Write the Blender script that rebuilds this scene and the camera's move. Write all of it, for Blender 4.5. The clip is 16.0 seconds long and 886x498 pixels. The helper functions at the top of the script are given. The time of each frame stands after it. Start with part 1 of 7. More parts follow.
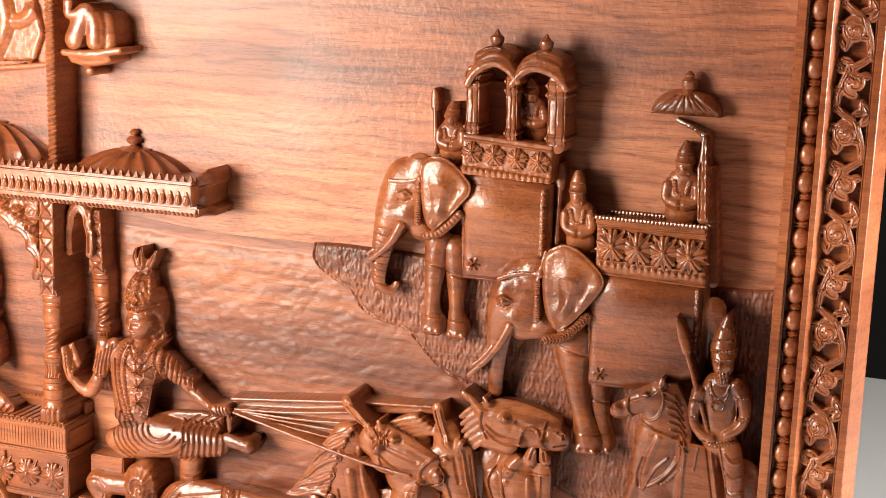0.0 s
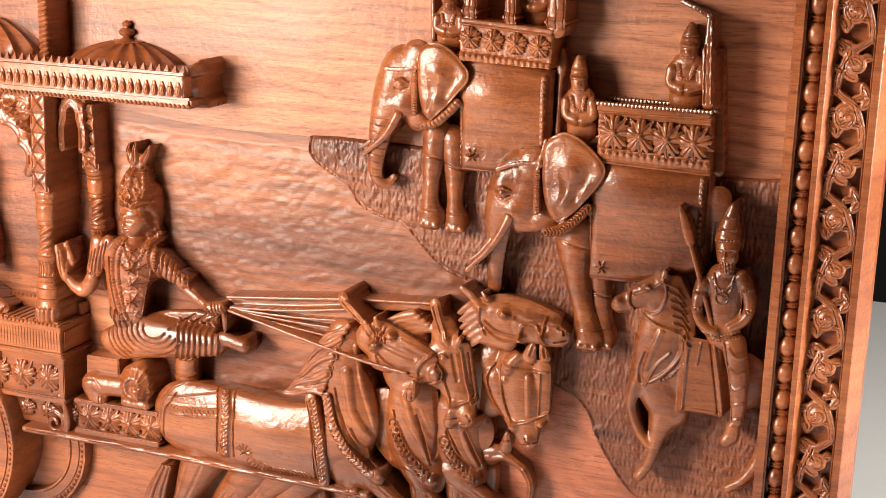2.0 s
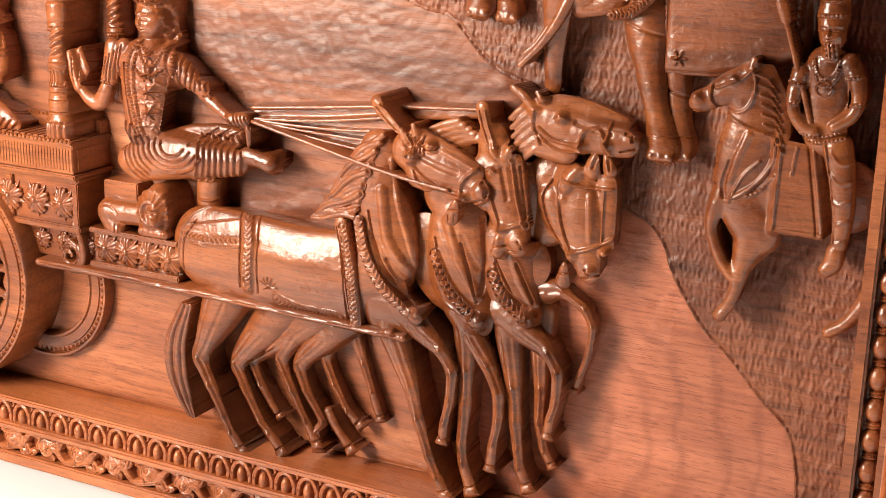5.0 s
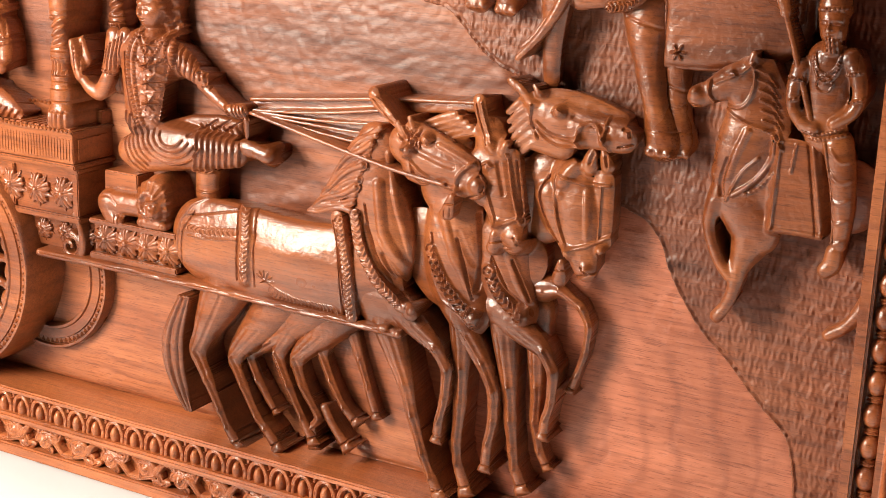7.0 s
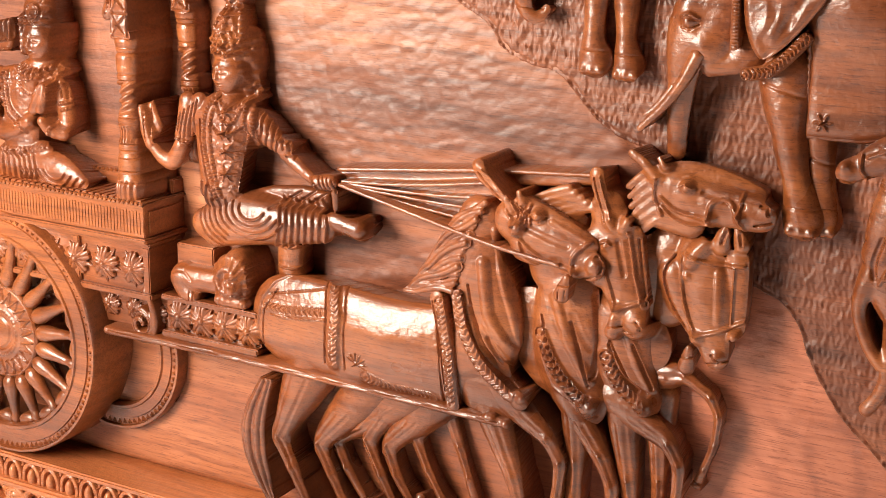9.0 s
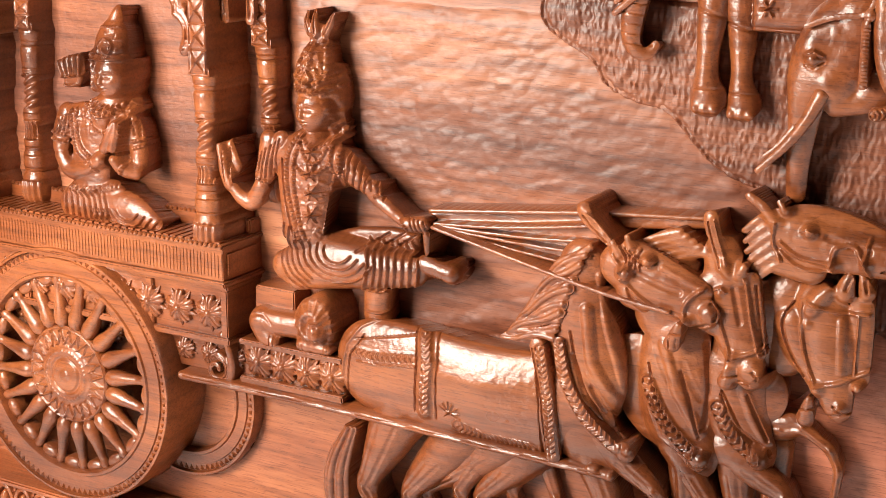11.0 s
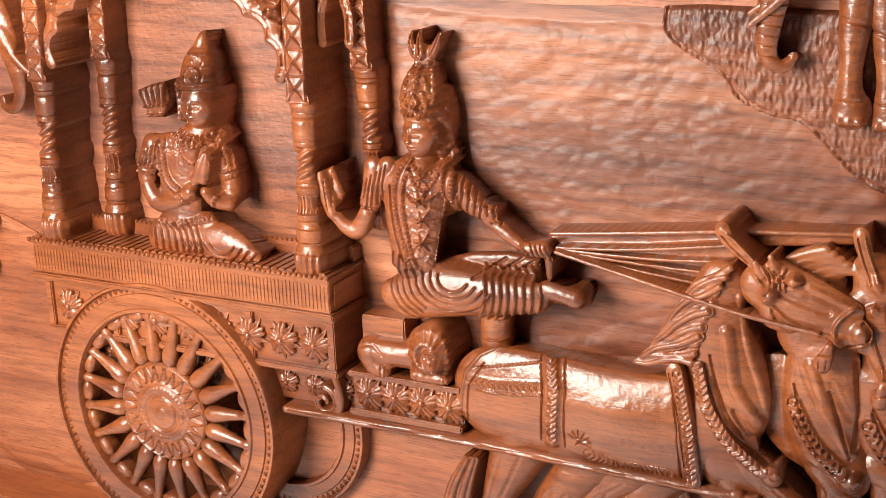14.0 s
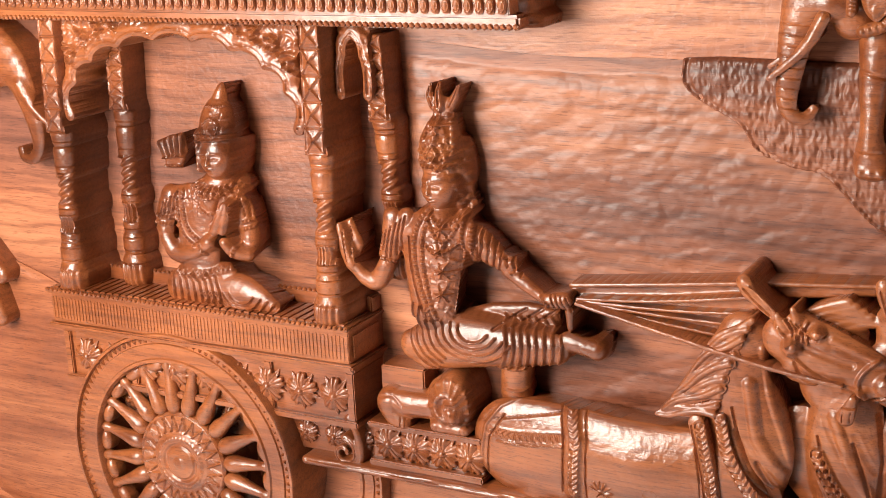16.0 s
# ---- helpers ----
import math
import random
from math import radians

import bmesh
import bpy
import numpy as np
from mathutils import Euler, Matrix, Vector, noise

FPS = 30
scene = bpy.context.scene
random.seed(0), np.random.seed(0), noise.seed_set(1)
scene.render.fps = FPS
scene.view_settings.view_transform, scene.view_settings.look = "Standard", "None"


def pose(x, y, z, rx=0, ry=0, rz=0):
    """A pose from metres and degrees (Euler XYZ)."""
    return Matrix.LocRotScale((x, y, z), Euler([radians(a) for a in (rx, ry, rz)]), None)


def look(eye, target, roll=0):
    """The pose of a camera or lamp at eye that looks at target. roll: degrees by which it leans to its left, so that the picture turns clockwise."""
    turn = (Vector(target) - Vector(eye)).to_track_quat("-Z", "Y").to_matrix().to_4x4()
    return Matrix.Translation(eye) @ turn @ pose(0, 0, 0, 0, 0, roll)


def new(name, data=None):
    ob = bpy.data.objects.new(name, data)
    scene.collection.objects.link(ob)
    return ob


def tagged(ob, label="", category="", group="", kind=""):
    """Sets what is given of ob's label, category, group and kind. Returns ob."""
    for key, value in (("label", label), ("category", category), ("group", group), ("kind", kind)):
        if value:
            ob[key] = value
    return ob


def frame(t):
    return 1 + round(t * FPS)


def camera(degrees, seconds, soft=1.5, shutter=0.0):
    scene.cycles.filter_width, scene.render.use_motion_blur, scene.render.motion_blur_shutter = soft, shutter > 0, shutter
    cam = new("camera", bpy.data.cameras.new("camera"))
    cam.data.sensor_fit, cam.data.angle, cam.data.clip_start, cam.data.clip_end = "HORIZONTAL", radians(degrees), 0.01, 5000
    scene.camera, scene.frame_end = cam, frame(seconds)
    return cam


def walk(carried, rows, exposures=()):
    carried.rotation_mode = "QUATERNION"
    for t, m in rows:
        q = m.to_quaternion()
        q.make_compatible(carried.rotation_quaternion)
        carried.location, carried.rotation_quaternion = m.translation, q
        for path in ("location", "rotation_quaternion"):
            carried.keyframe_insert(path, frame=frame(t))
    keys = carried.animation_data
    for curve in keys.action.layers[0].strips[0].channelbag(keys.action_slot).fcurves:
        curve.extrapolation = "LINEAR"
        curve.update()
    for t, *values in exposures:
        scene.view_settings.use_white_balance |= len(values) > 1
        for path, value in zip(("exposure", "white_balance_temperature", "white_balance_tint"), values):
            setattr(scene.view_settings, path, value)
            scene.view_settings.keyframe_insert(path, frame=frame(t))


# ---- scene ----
cam = camera(34.24, 16.0, soft=0.65)
PATH = [
    (0, (0.8268, -1.0585, 0.4211), (0.5031, -0.1356, 0.2127), 1.94),
    (0.5, (0.8303, -1.0542, 0.4139), (0.5036, -0.1327, 0.2035), 1.99),
    (1, (0.8326, -1.0482, 0.4022), (0.5053, -0.1283, 0.1859), 2.08),
    (1.5, (0.8384, -1.0394, 0.3925), (0.5071, -0.1248, 0.1610), 1.95),
    (2, (0.8432, -1.0305, 0.3721), (0.5048, -0.1215, 0.1287), 1.80),
    (2.5, (0.8419, -1.0112, 0.3426), (0.4936, -0.1092, 0.0875), 1.44),
    (3, (0.8386, -0.9818, 0.2991), (0.4728, -0.0866, 0.0447), 1.21),
    (3.5, (0.8350, -0.9512, 0.2670), (0.4499, -0.0644, 0.0115), 1.15),
    (4, (0.8461, -0.9168, 0.2431), (0.4350, -0.0432, -0.0171), 1.21),
    (4.5, (0.8569, -0.8892, 0.2300), (0.4303, -0.0257, -0.0389), 1.32),
    (4.7, (0.8596, -0.8802, 0.2306), (0.4300, -0.0201, -0.0446), 1.37),
    (7, (0.8849, -0.8432, 0.2202), (0.4251, 0.0018, -0.0531), 2.03),
    (7.5, (0.8815, -0.8370, 0.2238), (0.4135, 0.0038, -0.0484), 1.95),
    (8, (0.8618, -0.8243, 0.2318), (0.3888, 0.0138, -0.0401), 1.66),
    (8.5, (0.8252, -0.8110, 0.2390), (0.3548, 0.0291, -0.0312), 1.36),
    (9, (0.7900, -0.7980, 0.2448), (0.3217, 0.0434, -0.0249), 0.95),
    (9.2, (0.7765, -0.8058, 0.2417), (0.3136, 0.0411, -0.0199), 1.03),
    (11.3, (0.7110, -0.7903, 0.2646), (0.2365, 0.0489, -0.0013), 0.24),
    (11.5, (0.7040, -0.7918, 0.2691), (0.2295, 0.0459, -0.0014), -0.11),
    (12, (0.6771, -0.7968, 0.2670), (0.2066, 0.0415, -0.0086), -0.67),
    (12.5, (0.6511, -0.7963, 0.2757), (0.1859, 0.0385, -0.0188), -1.55),
    (13, (0.6360, -0.7984, 0.2738), (0.1763, 0.0397, -0.0200), -1.84),
    (13.5, (0.6283, -0.7964, 0.2838), (0.1718, 0.0428, -0.0117), -2.14),
    (14, (0.6243, -0.7940, 0.2879), (0.1663, 0.0462, -0.0028), -2.26),
    (14.5, (0.6201, -0.7937, 0.2893), (0.1606, 0.0471, 0.0032), -2.34),
    (15, (0.6154, -0.7952, 0.2920), (0.1549, 0.0458, 0.0081), -2.48),
    (15.5, (0.6132, -0.7939, 0.3014), (0.1506, 0.0452, 0.0151), -2.79),
    (16, (0.6171, -0.7921, 0.3032), (0.1513, 0.0496, 0.0301), -2.73),
]
walk(cam, [(t, look(eye, target, roll)) for t, eye, target, roll in PATH], [(0.0, 0.02, 6350, 9), (3.0, 0.06, 6500, 9), (8.0, 0.06, 6450, 8), (11.5, -0.02, 6050, 6), (13.0, -0.10, 5950, 5), (16.0, -0.22, 5900, 5)])

# ---- light ----
world = bpy.data.worlds.new("world")
scene.world = world
world.use_nodes = True
world.node_tree.nodes["Background"].inputs[0].default_value = (1.0, 0.95, 0.9, 1)
world.node_tree.nodes["Background"].inputs[1].default_value = 0.014


def softbox(name, eye, target, width, height, watts, colour):
    lamp = bpy.data.lights.new(name, "AREA")
    lamp.shape, lamp.size, lamp.size_y, lamp.energy, lamp.color = "RECTANGLE", width, height, watts, colour
    ob = new(name, lamp)
    ob.matrix_world = look(eye, target)
    return ob


softbox("softbox_key", (-0.13, -0.76, 0.29), (0.13, 0, 0.05), 0.40, 0.50, 23.5, (1.0, 0.885, 0.745))
# unseen area lamp added overhead for highlights on upward faces
softbox("top_fill", (0.0, -0.75, 1.9), (0.15, 0.0, 0.0), 0.9, 0.25, 3.2, (1.0, 0.92, 0.83))
# unseen area lamp added at right to brighten the frame's outer slopes and the table
softbox("right_edge_fill", (2.3, 0.03, 0.6), (0.78, -0.02, 0.1), 0.2, 0.9, 85, (1.0, 0.90, 0.78))


# ---- materials ----
def nodes_of(name):
    m = bpy.data.materials.new(name)
    m.use_nodes = True
    t = m.node_tree
    return m, t, t.nodes["Principled BSDF"], t.nodes.new, t.links.new


def ramp_of(make, stops):
    r = make("ShaderNodeValToRGB")
    e = r.color_ramp.elements
    while len(e) < len(stops):
        e.new(0.5)
    for k, (at, c) in zip(e, stops):
        k.position, k.color = at, (*c, 1)
    return r


def wood(name, light, mid, dark, rough=0.3, lines=0.5, relief=0.25, shift=0.0, figure=1.0, coat=0.35, swirl=False):
    """Oiled and varnished teak; the grain runs along x through the whole block."""
    m, t, b, make, link = nodes_of(name)
    geo = make("ShaderNodeNewGeometry")

    def stretched(sx, sy, sz):
        mp = make("ShaderNodeMapping")
        mp.inputs["Scale"].default_value, mp.inputs["Location"].default_value = (sx, sy, sz), (shift, shift, shift)
        link(geo.outputs["Position"], mp.inputs["Vector"])
        return mp

    def noise_of(mp, scale, detail, distort=0.0):
        n = make("ShaderNodeTexNoise")
        n.inputs["Scale"].default_value, n.inputs["Detail"].default_value, n.inputs["Distortion"].default_value = scale, detail, distort
        link(mp.outputs[0], n.inputs["Vector"])
        return n

    def times(a, b, factor):
        mix = make("ShaderNodeMix")
        mix.data_type, mix.blend_type = "RGBA", "MULTIPLY"
        mix.inputs["Factor"].default_value = factor
        link(a, mix.inputs["A"]), link(b, mix.inputs["B"])
        return mix.outputs["Result"]

    zones = noise_of(stretched(1.3, 4, 6.5), 1.7 * figure, 3, 0.8)
    rings = make("ShaderNodeTexWave")
    rings.wave_type, rings.bands_direction, rings.wave_profile = "BANDS", "Z", "SIN"
    rings.inputs["Scale"].default_value, rings.inputs["Distortion"].default_value = 14.0 * figure, 9.0
    rings.inputs["Detail"].default_value, rings.inputs["Detail Scale"].default_value, rings.inputs["Detail Roughness"].default_value = 3.0, 0.9, 0.62
    bed = stretched(0.55, 0.8, 1.6)
    if swirl:  # crotch figure: growth rings round a knot
        rings.wave_type, rings.rings_direction = "RINGS", "Y"
        rings.inputs["Scale"].default_value, rings.inputs["Distortion"].default_value = 11.0, 9.0
        bed.inputs["Scale"].default_value, bed.inputs["Location"].default_value = (1.0, 1.0, 0.75), (-0.525, 0.0, 0.125)
    link(bed.outputs[0], rings.inputs["Vector"])
    fibre = noise_of(stretched(7, 120, 150), 3.2, 4, 0.2)
    pores = noise_of(stretched(55, 900, 900), 1.3, 2)
    patch = noise_of(stretched(1, 1, 1), 8, 4)
    c1 = ramp_of(make, [(0.32, dark), (0.47, mid), (0.60, light), (0.72, mid)])
    link(zones.outputs[0], c1.inputs[0])
    c2 = ramp_of(make, [(0.02, (0.42, 0.31, 0.27)), (0.16, (0.82, 0.76, 0.73)), (0.5, (1.06, 1.06, 1.06))])
    link(rings.outputs["Fac"], c2.inputs[0])
    c3 = ramp_of(make, [(0.34, (0.72, 0.68, 0.67)), (0.60, (1.08, 1.08, 1.08))])
    link(fibre.outputs[0], c3.inputs[0])
    c4 = ramp_of(make, [(0.34, (0.42, 0.33, 0.30)), (0.43, (1, 1, 1))])
    link(pores.outputs[0], c4.inputs[0])
    c5 = ramp_of(make, [(0.35, (0.80, 0.76, 0.74)), (0.65, (1.12, 1.1, 1.1))])
    link(patch.outputs[0], c5.inputs[0])
    colour = times(times(times(times(c1.outputs[0], c2.outputs[0], lines), c3.outputs[0], 0.75), c4.outputs[0], 0.6), c5.outputs[0], 0.8)
    link(colour, b.inputs["Base Color"])
    r = make("ShaderNodeMapRange")
    r.inputs["From Min"].default_value, r.inputs["From Max"].default_value = 0.3, 0.7
    r.inputs["To Min"].default_value, r.inputs["To Max"].default_value = rough - 0.06, rough + 0.12
    link(patch.outputs[0], r.inputs["Value"]), link(r.outputs[0], b.inputs["Roughness"])
    b.inputs["Coat Weight"].default_value, b.inputs["Coat Roughness"].default_value = coat, 0.22
    tool = noise_of(stretched(1, 1, 1), 190, 5)
    add = make("ShaderNodeMath")
    add.operation = "MULTIPLY_ADD"
    add.inputs[1].default_value = 4.5
    link(tool.outputs[0], add.inputs[0]), link(pores.outputs[0], add.inputs[2])
    bump = make("ShaderNodeBump")
    bump.inputs["Strength"].default_value, bump.inputs["Distance"].default_value = relief, 0.0008
    link(add.outputs[0], bump.inputs["Height"]), link(bump.outputs[0], b.inputs["Normal"])
    link(bump.outputs[0], b.inputs["Coat Normal"])
    return m


def paint(name, colour, rough=0.6, spread=0.08):
    m, t, b, make, link = nodes_of(name)
    geo, n = make("ShaderNodeNewGeometry"), make("ShaderNodeTexNoise")
    n.inputs["Scale"].default_value, n.inputs["Detail"].default_value = 14, 5
    link(geo.outputs["Position"], n.inputs["Vector"])
    r = ramp_of(make, [(0.3, tuple(c * (1 - spread) for c in colour)), (0.7, colour)])
    link(n.outputs[0], r.inputs[0]), link(r.outputs[0], b.inputs["Base Color"])
    b.inputs["Roughness"].default_value = rough
    bump = make("ShaderNodeBump")
    bump.inputs["Strength"].default_value, bump.inputs["Distance"].default_value = 0.1, 0.001
    link(n.outputs[0], bump.inputs["Height"]), link(bump.outputs[0], b.inputs["Normal"])
    return m


TEAK = wood("teak_carved", (0.30, 0.091, 0.0265), (0.215, 0.058, 0.0162), (0.105, 0.027, 0.0078), 0.31, 0.32, 0.15, coat=0.38)
BOARD = wood("teak_board", (0.46, 0.180, 0.083), (0.35, 0.118, 0.050), (0.17, 0.056, 0.029), 0.47, 0.46, 0.18, 3.3, 1.0, 0.08)
HILL = wood("teak_hill", (0.36, 0.130, 0.058), (0.215, 0.066, 0.028), (0.11, 0.036, 0.020), 0.50, 0.5, 0.10, 4.1, 1.0, 0.05)
NEAR = wood("teak_near_ground", (0.37, 0.125, 0.050), (0.28, 0.084, 0.032), (0.17, 0.052, 0.022), 0.44, 0.3, 0.16, 6.1, 1.1, 0.12)
LAND = wood("teak_land", (0.24, 0.074, 0.029), (0.165, 0.046, 0.017), (0.088, 0.025, 0.010), 0.48, 0.36, 0.16, 5.3, 1.2, 0.06)
ROSE = wood("teak_rosy", (0.49, 0.166, 0.086), (0.38, 0.116, 0.055), (0.26, 0.073, 0.034), 0.38, 0.3, 0.2, 9.7, 0.8, 0.2, True)
FRAME = wood("teak_frame", (0.42, 0.138, 0.048), (0.33, 0.096, 0.031), (0.22, 0.058, 0.019), 0.31, 0.25, 0.18, 7.1, coat=0.32)
WHITE = paint("white_laminate", (0.62, 0.635, 0.66), 0.4, 0.03)
BLACK = paint("black_cloth", (0.006, 0.006, 0.007), 0.95, 0.3)
# dark grey so the added room surfaces bounce little light
WALL = paint("wall_paint", (0.16, 0.155, 0.15), 0.8)


# ---- mesh helpers ----
def part(name, data, material, parent=None, label=""):
    """One mesh object out of a bmesh or a mesh, under a thing or a part."""
    if isinstance(data, bmesh.types.BMesh):
        me = bpy.data.meshes.new(name)
        data.to_mesh(me)
        data.free()
    else:
        me = data
    if not me.materials:
        me.materials.append(material)
    ob = new(name, me)
    ob.parent = parent
    if label:
        ob["label"] = label
    return ob


def empty(name, label, category, at=(0, 0, 0), group=""):
    ob = new(name)
    ob.empty_display_size = 0.02
    return tagged(ob, label, category, group)


def box(x0, x1, y0, y1, z0, z1, bevel=0.0, bm=None):
    bm = bm or bmesh.new()
    g = bmesh.ops.create_cube(bm, size=1.0, matrix=Matrix.Translation(((x0 + x1) / 2, (y0 + y1) / 2, (z0 + z1) / 2)) @ Matrix.Diagonal((x1 - x0, y1 - y0, z1 - z0, 1)))
    if bevel:
        edges = list({e for v in g["verts"] for e in v.link_edges})
        bmesh.ops.bevel(bm, geom=edges, offset=bevel, segments=2, affect="EDGES")
    return bm


def lathe(profile, x, y, z, sides=24, bm=None, twist=0.0, lobes=0, depth=0.0, span=(0, 0)):
    """A turned upright: profile of (radius, height); between the heights of span it carries twisted lobes."""
    bm = bm or bmesh.new()
    rings = []
    for r, h in profile:
        ring = []
        on = span[0] <= h <= span[1] and lobes
        for k in range(sides):
            a = 2 * math.pi * k / sides
            rr = r * (1 + (depth * math.cos(lobes * a + twist * h) if on else 0))
            ring.append(bm.verts.new((x + rr * math.cos(a), y + rr * math.sin(a), z + h)))
        rings.append(ring)
    for a, b in zip(rings, rings[1:]):
        for k in range(sides):
            bm.faces.new((a[k], a[(k + 1) % sides], b[(k + 1) % sides], b[k]))
    bm.faces.new(rings[-1])
    bm.faces.new(list(reversed(rings[0])))
    return bm


def smooth(ob, angle=40):
    me = ob.data
    me.polygons.foreach_set("use_smooth", [True] * len(me.polygons))
    me.set_sharp_from_angle(angle=radians(angle))
    return ob


# ---- carving: a height field cut out of the block, with upright walls down to the board ----
def seg_dist(X, Z, a, b):
    dx, dz = b[0] - a[0], b[1] - a[1]
    L = dx * dx + dz * dz + 1e-12
    t = np.clip(((X - a[0]) * dx + (Z - a[1]) * dz) / L, 0, 1)
    return t, np.hypot(X - a[0] - t * dx, Z - a[1] - t * dz), math.sqrt(L)


LATTICE = np.random.RandomState(7).rand(64, 64)


def rough_noise(X, Z, scale, turn=0.0, stretch=1.0):
    """Smooth lattice noise between 0 and 1, with about `scale` lumps a metre."""
    u, v = (X * math.cos(turn) + Z * math.sin(turn)) * scale / stretch, (-X * math.sin(turn) + Z * math.cos(turn)) * scale
    i, j = np.floor(u).astype(int), np.floor(v).astype(int)
    f, g = u - i, v - j
    f, g = f * f * (3 - 2 * f), g * g * (3 - 2 * g)
    L = lambda a, b: LATTICE[a % 64, b % 64]
    return (L(i, j) * (1 - f) + L(i + 1, j) * f) * (1 - g) + (L(i, j + 1) * (1 - f) + L(i + 1, j + 1) * f) * g


def bend(pts, times=2, closed=False):
    """Rounds the corners of a drawn line."""
    for _ in range(times):
        out = [] if closed else [pts[0]]
        for a, b in zip(pts, pts[1:] + (pts[:1] if closed else [])):
            out += [(0.75 * a[0] + 0.25 * b[0], 0.75 * a[1] + 0.25 * b[1]), (0.25 * a[0] + 0.75 * b[0], 0.25 * a[1] + 0.75 * b[1])]
        pts = out if closed else out + [pts[-1]]
    return pts


def ease(pts, times):
    for _ in range(times):
        out = [pts[0]]
        for a, b in zip(pts, pts[1:]):
            out += [tuple(0.75 * p + 0.25 * q for p, q in zip(a, b)), tuple(0.25 * p + 0.75 * q for p, q in zip(a, b))]
        pts = out + [pts[-1]]
    return pts


class Carving:
    def __init__(self, cell=0.001, under=0.0, crisp=1.0, soft=1):
        self.cell, self.ops, self.lines, self.extra, self.tool, self.under = cell, [], [], [], 0.0003, under
        self.crisp, self.soft = crisp, soft

    def limb(self, pts, flat=0.55, sharp=False):
        """A chain of (x, z, half width in mm, height in mm), round across; its bends are eased unless sharp."""
        if len(pts) > 2 and not sharp:
            pts = ease(pts, 2)
        self.ops.append(("s", pts, flat))
        return self

    def oval(self, x, z, a, b, turn, h, dome=None):
        """An ellipse with half axes a, b in mm, turned by degrees; dome: how far its rim lies lower, in mm."""
        self.ops.append(("e", (x, z, a / 1000, b / 1000, radians(turn), h / 1000, (min(a, b) if dome is None else dome) / 1000)))
        return self

    def sheet(self, pts, h, edge=2.0, slope=(0.0, 0.0)):
        """A flat piece with a rounded rim; slope: rise in mm per metre along x and z from its first corner."""
        self.ops.append(("p", pts, h / 1000, edge / 1000, slope))
        return self

    def line(self, pts, w, amp, period=0.0):
        """A raised (amp > 0) or cut line of half width w, in mm, beaded where a period is given."""
        if len(pts) > 1:
            self.lines.append((pts, w / 1000, amp / 1000, period / 1000))
        return self

    def field(self, fn):
        self.extra.append(fn)
        return self

    def mesh(self, name, blur=1, ground=0.001):
        c = self.cell
        xs, zs = [], []
        for o in self.ops:
            if o[0] == "s":
                for x, z, r, h in o[1]:
                    xs += [x - r / 1000, x + r / 1000]
                    zs += [z - r / 1000, z + r / 1000]
            elif o[0] == "e":
                m = max(o[1][2], o[1][3])
                xs += [o[1][0] - m, o[1][0] + m]
                zs += [o[1][1] - m, o[1][1] + m]
            else:
                xs += [p[0] for p in o[1]]
                zs += [p[1] for p in o[1]]
        x0, z0 = min(xs) - 3 * c, min(zs) - 3 * c
        nx, nz = int((max(xs) - x0) / c) + 4, int((max(zs) - z0) / c) + 4
        gx, gz = x0 + c * np.arange(nx), z0 + c * np.arange(nz)
        F, H = np.full((nz, nx), 1.0), np.full((nz, nx), -1.0)

        def window(ax, bx, az, bz, pad):
            i0, i1 = max(0, int((ax - pad - x0) / c)), min(nx, int((bx + pad - x0) / c) + 2)
            j0, j1 = max(0, int((az - pad - z0) / c)), min(nz, int((bz + pad - z0) / c) + 2)
            return slice(j0, j1), slice(i0, i1)

        for o in self.ops:
            if o[0] == "s":
                pts = o[1] if len(o[1]) > 1 else [o[1][0], o[1][0]]
                for a, b in zip(pts, pts[1:]):
                    rm = max(a[2], b[2]) / 1000
                    s = window(min(a[0], b[0]), max(a[0], b[0]), min(a[1], b[1]), max(a[1], b[1]), rm + 3 * c)
                    X, Z = np.meshgrid(gx[s[1]], gz[s[0]])
                    t, d, _ = seg_dist(X, Z, a, b)
                    r, h = (a[2] + t * (b[2] - a[2])) / 1000, (a[3] + t * (b[3] - a[3])) / 1000
                    q = np.minimum(d / r, 1)
                    hh = h - np.minimum(r * o[2], h * 0.8) * (1 - np.sqrt(1 - q * q))
                    f = d - r
                    F[s] = np.minimum(F[s], f)
                    H[s] = np.where(f < 2.5 * c, np.maximum(H[s], hh), H[s])
            elif o[0] == "e":
                x, z, a, b, w, h, dome = o[1]
                m = max(a, b)
                s = window(x - m, x + m, z - m, z + m, 3 * c)
                X, Z = np.meshgrid(gx[s[1]] - x, gz[s[0]] - z)
                u, v = X * math.cos(w) + Z * math.sin(w), -X * math.sin(w) + Z * math.cos(w)
                q = np.hypot(u / a, v / b)
                grad = np.hypot(u / (a * a), v / (b * b)) / np.maximum(q, 1e-6)
                f = (q - 1) / np.maximum(grad, 1e-6)
                hh = h - dome * (1 - np.sqrt(1 - np.minimum(q, 1) ** 2))
                F[s] = np.minimum(F[s], f)
                H[s] = np.where(f < 2.5 * c, np.maximum(H[s], hh), H[s])
            else:
                P, h, e, sl = o[1], o[2], o[3], o[4]
                s = window(min(p[0] for p in P), max(p[0] for p in P), min(p[1] for p in P), max(p[1] for p in P), 3 * c)
                X, Z = np.meshgrid(gx[s[1]], gz[s[0]])
                f, inside = np.full(X.shape, 1.0), np.zeros(X.shape, bool)
                for a, b in zip(P, P[1:] + P[:1]):
                    f = np.minimum(f, seg_dist(X, Z, a, b)[1])
                    cross = (a[1] > Z) != (b[1] > Z)
                    xi = a[0] + (Z - a[1]) / ((b[1] - a[1]) or 1e-12) * (b[0] - a[0])
                    inside ^= cross & (X < xi)
                f = np.where(inside, -f, f)
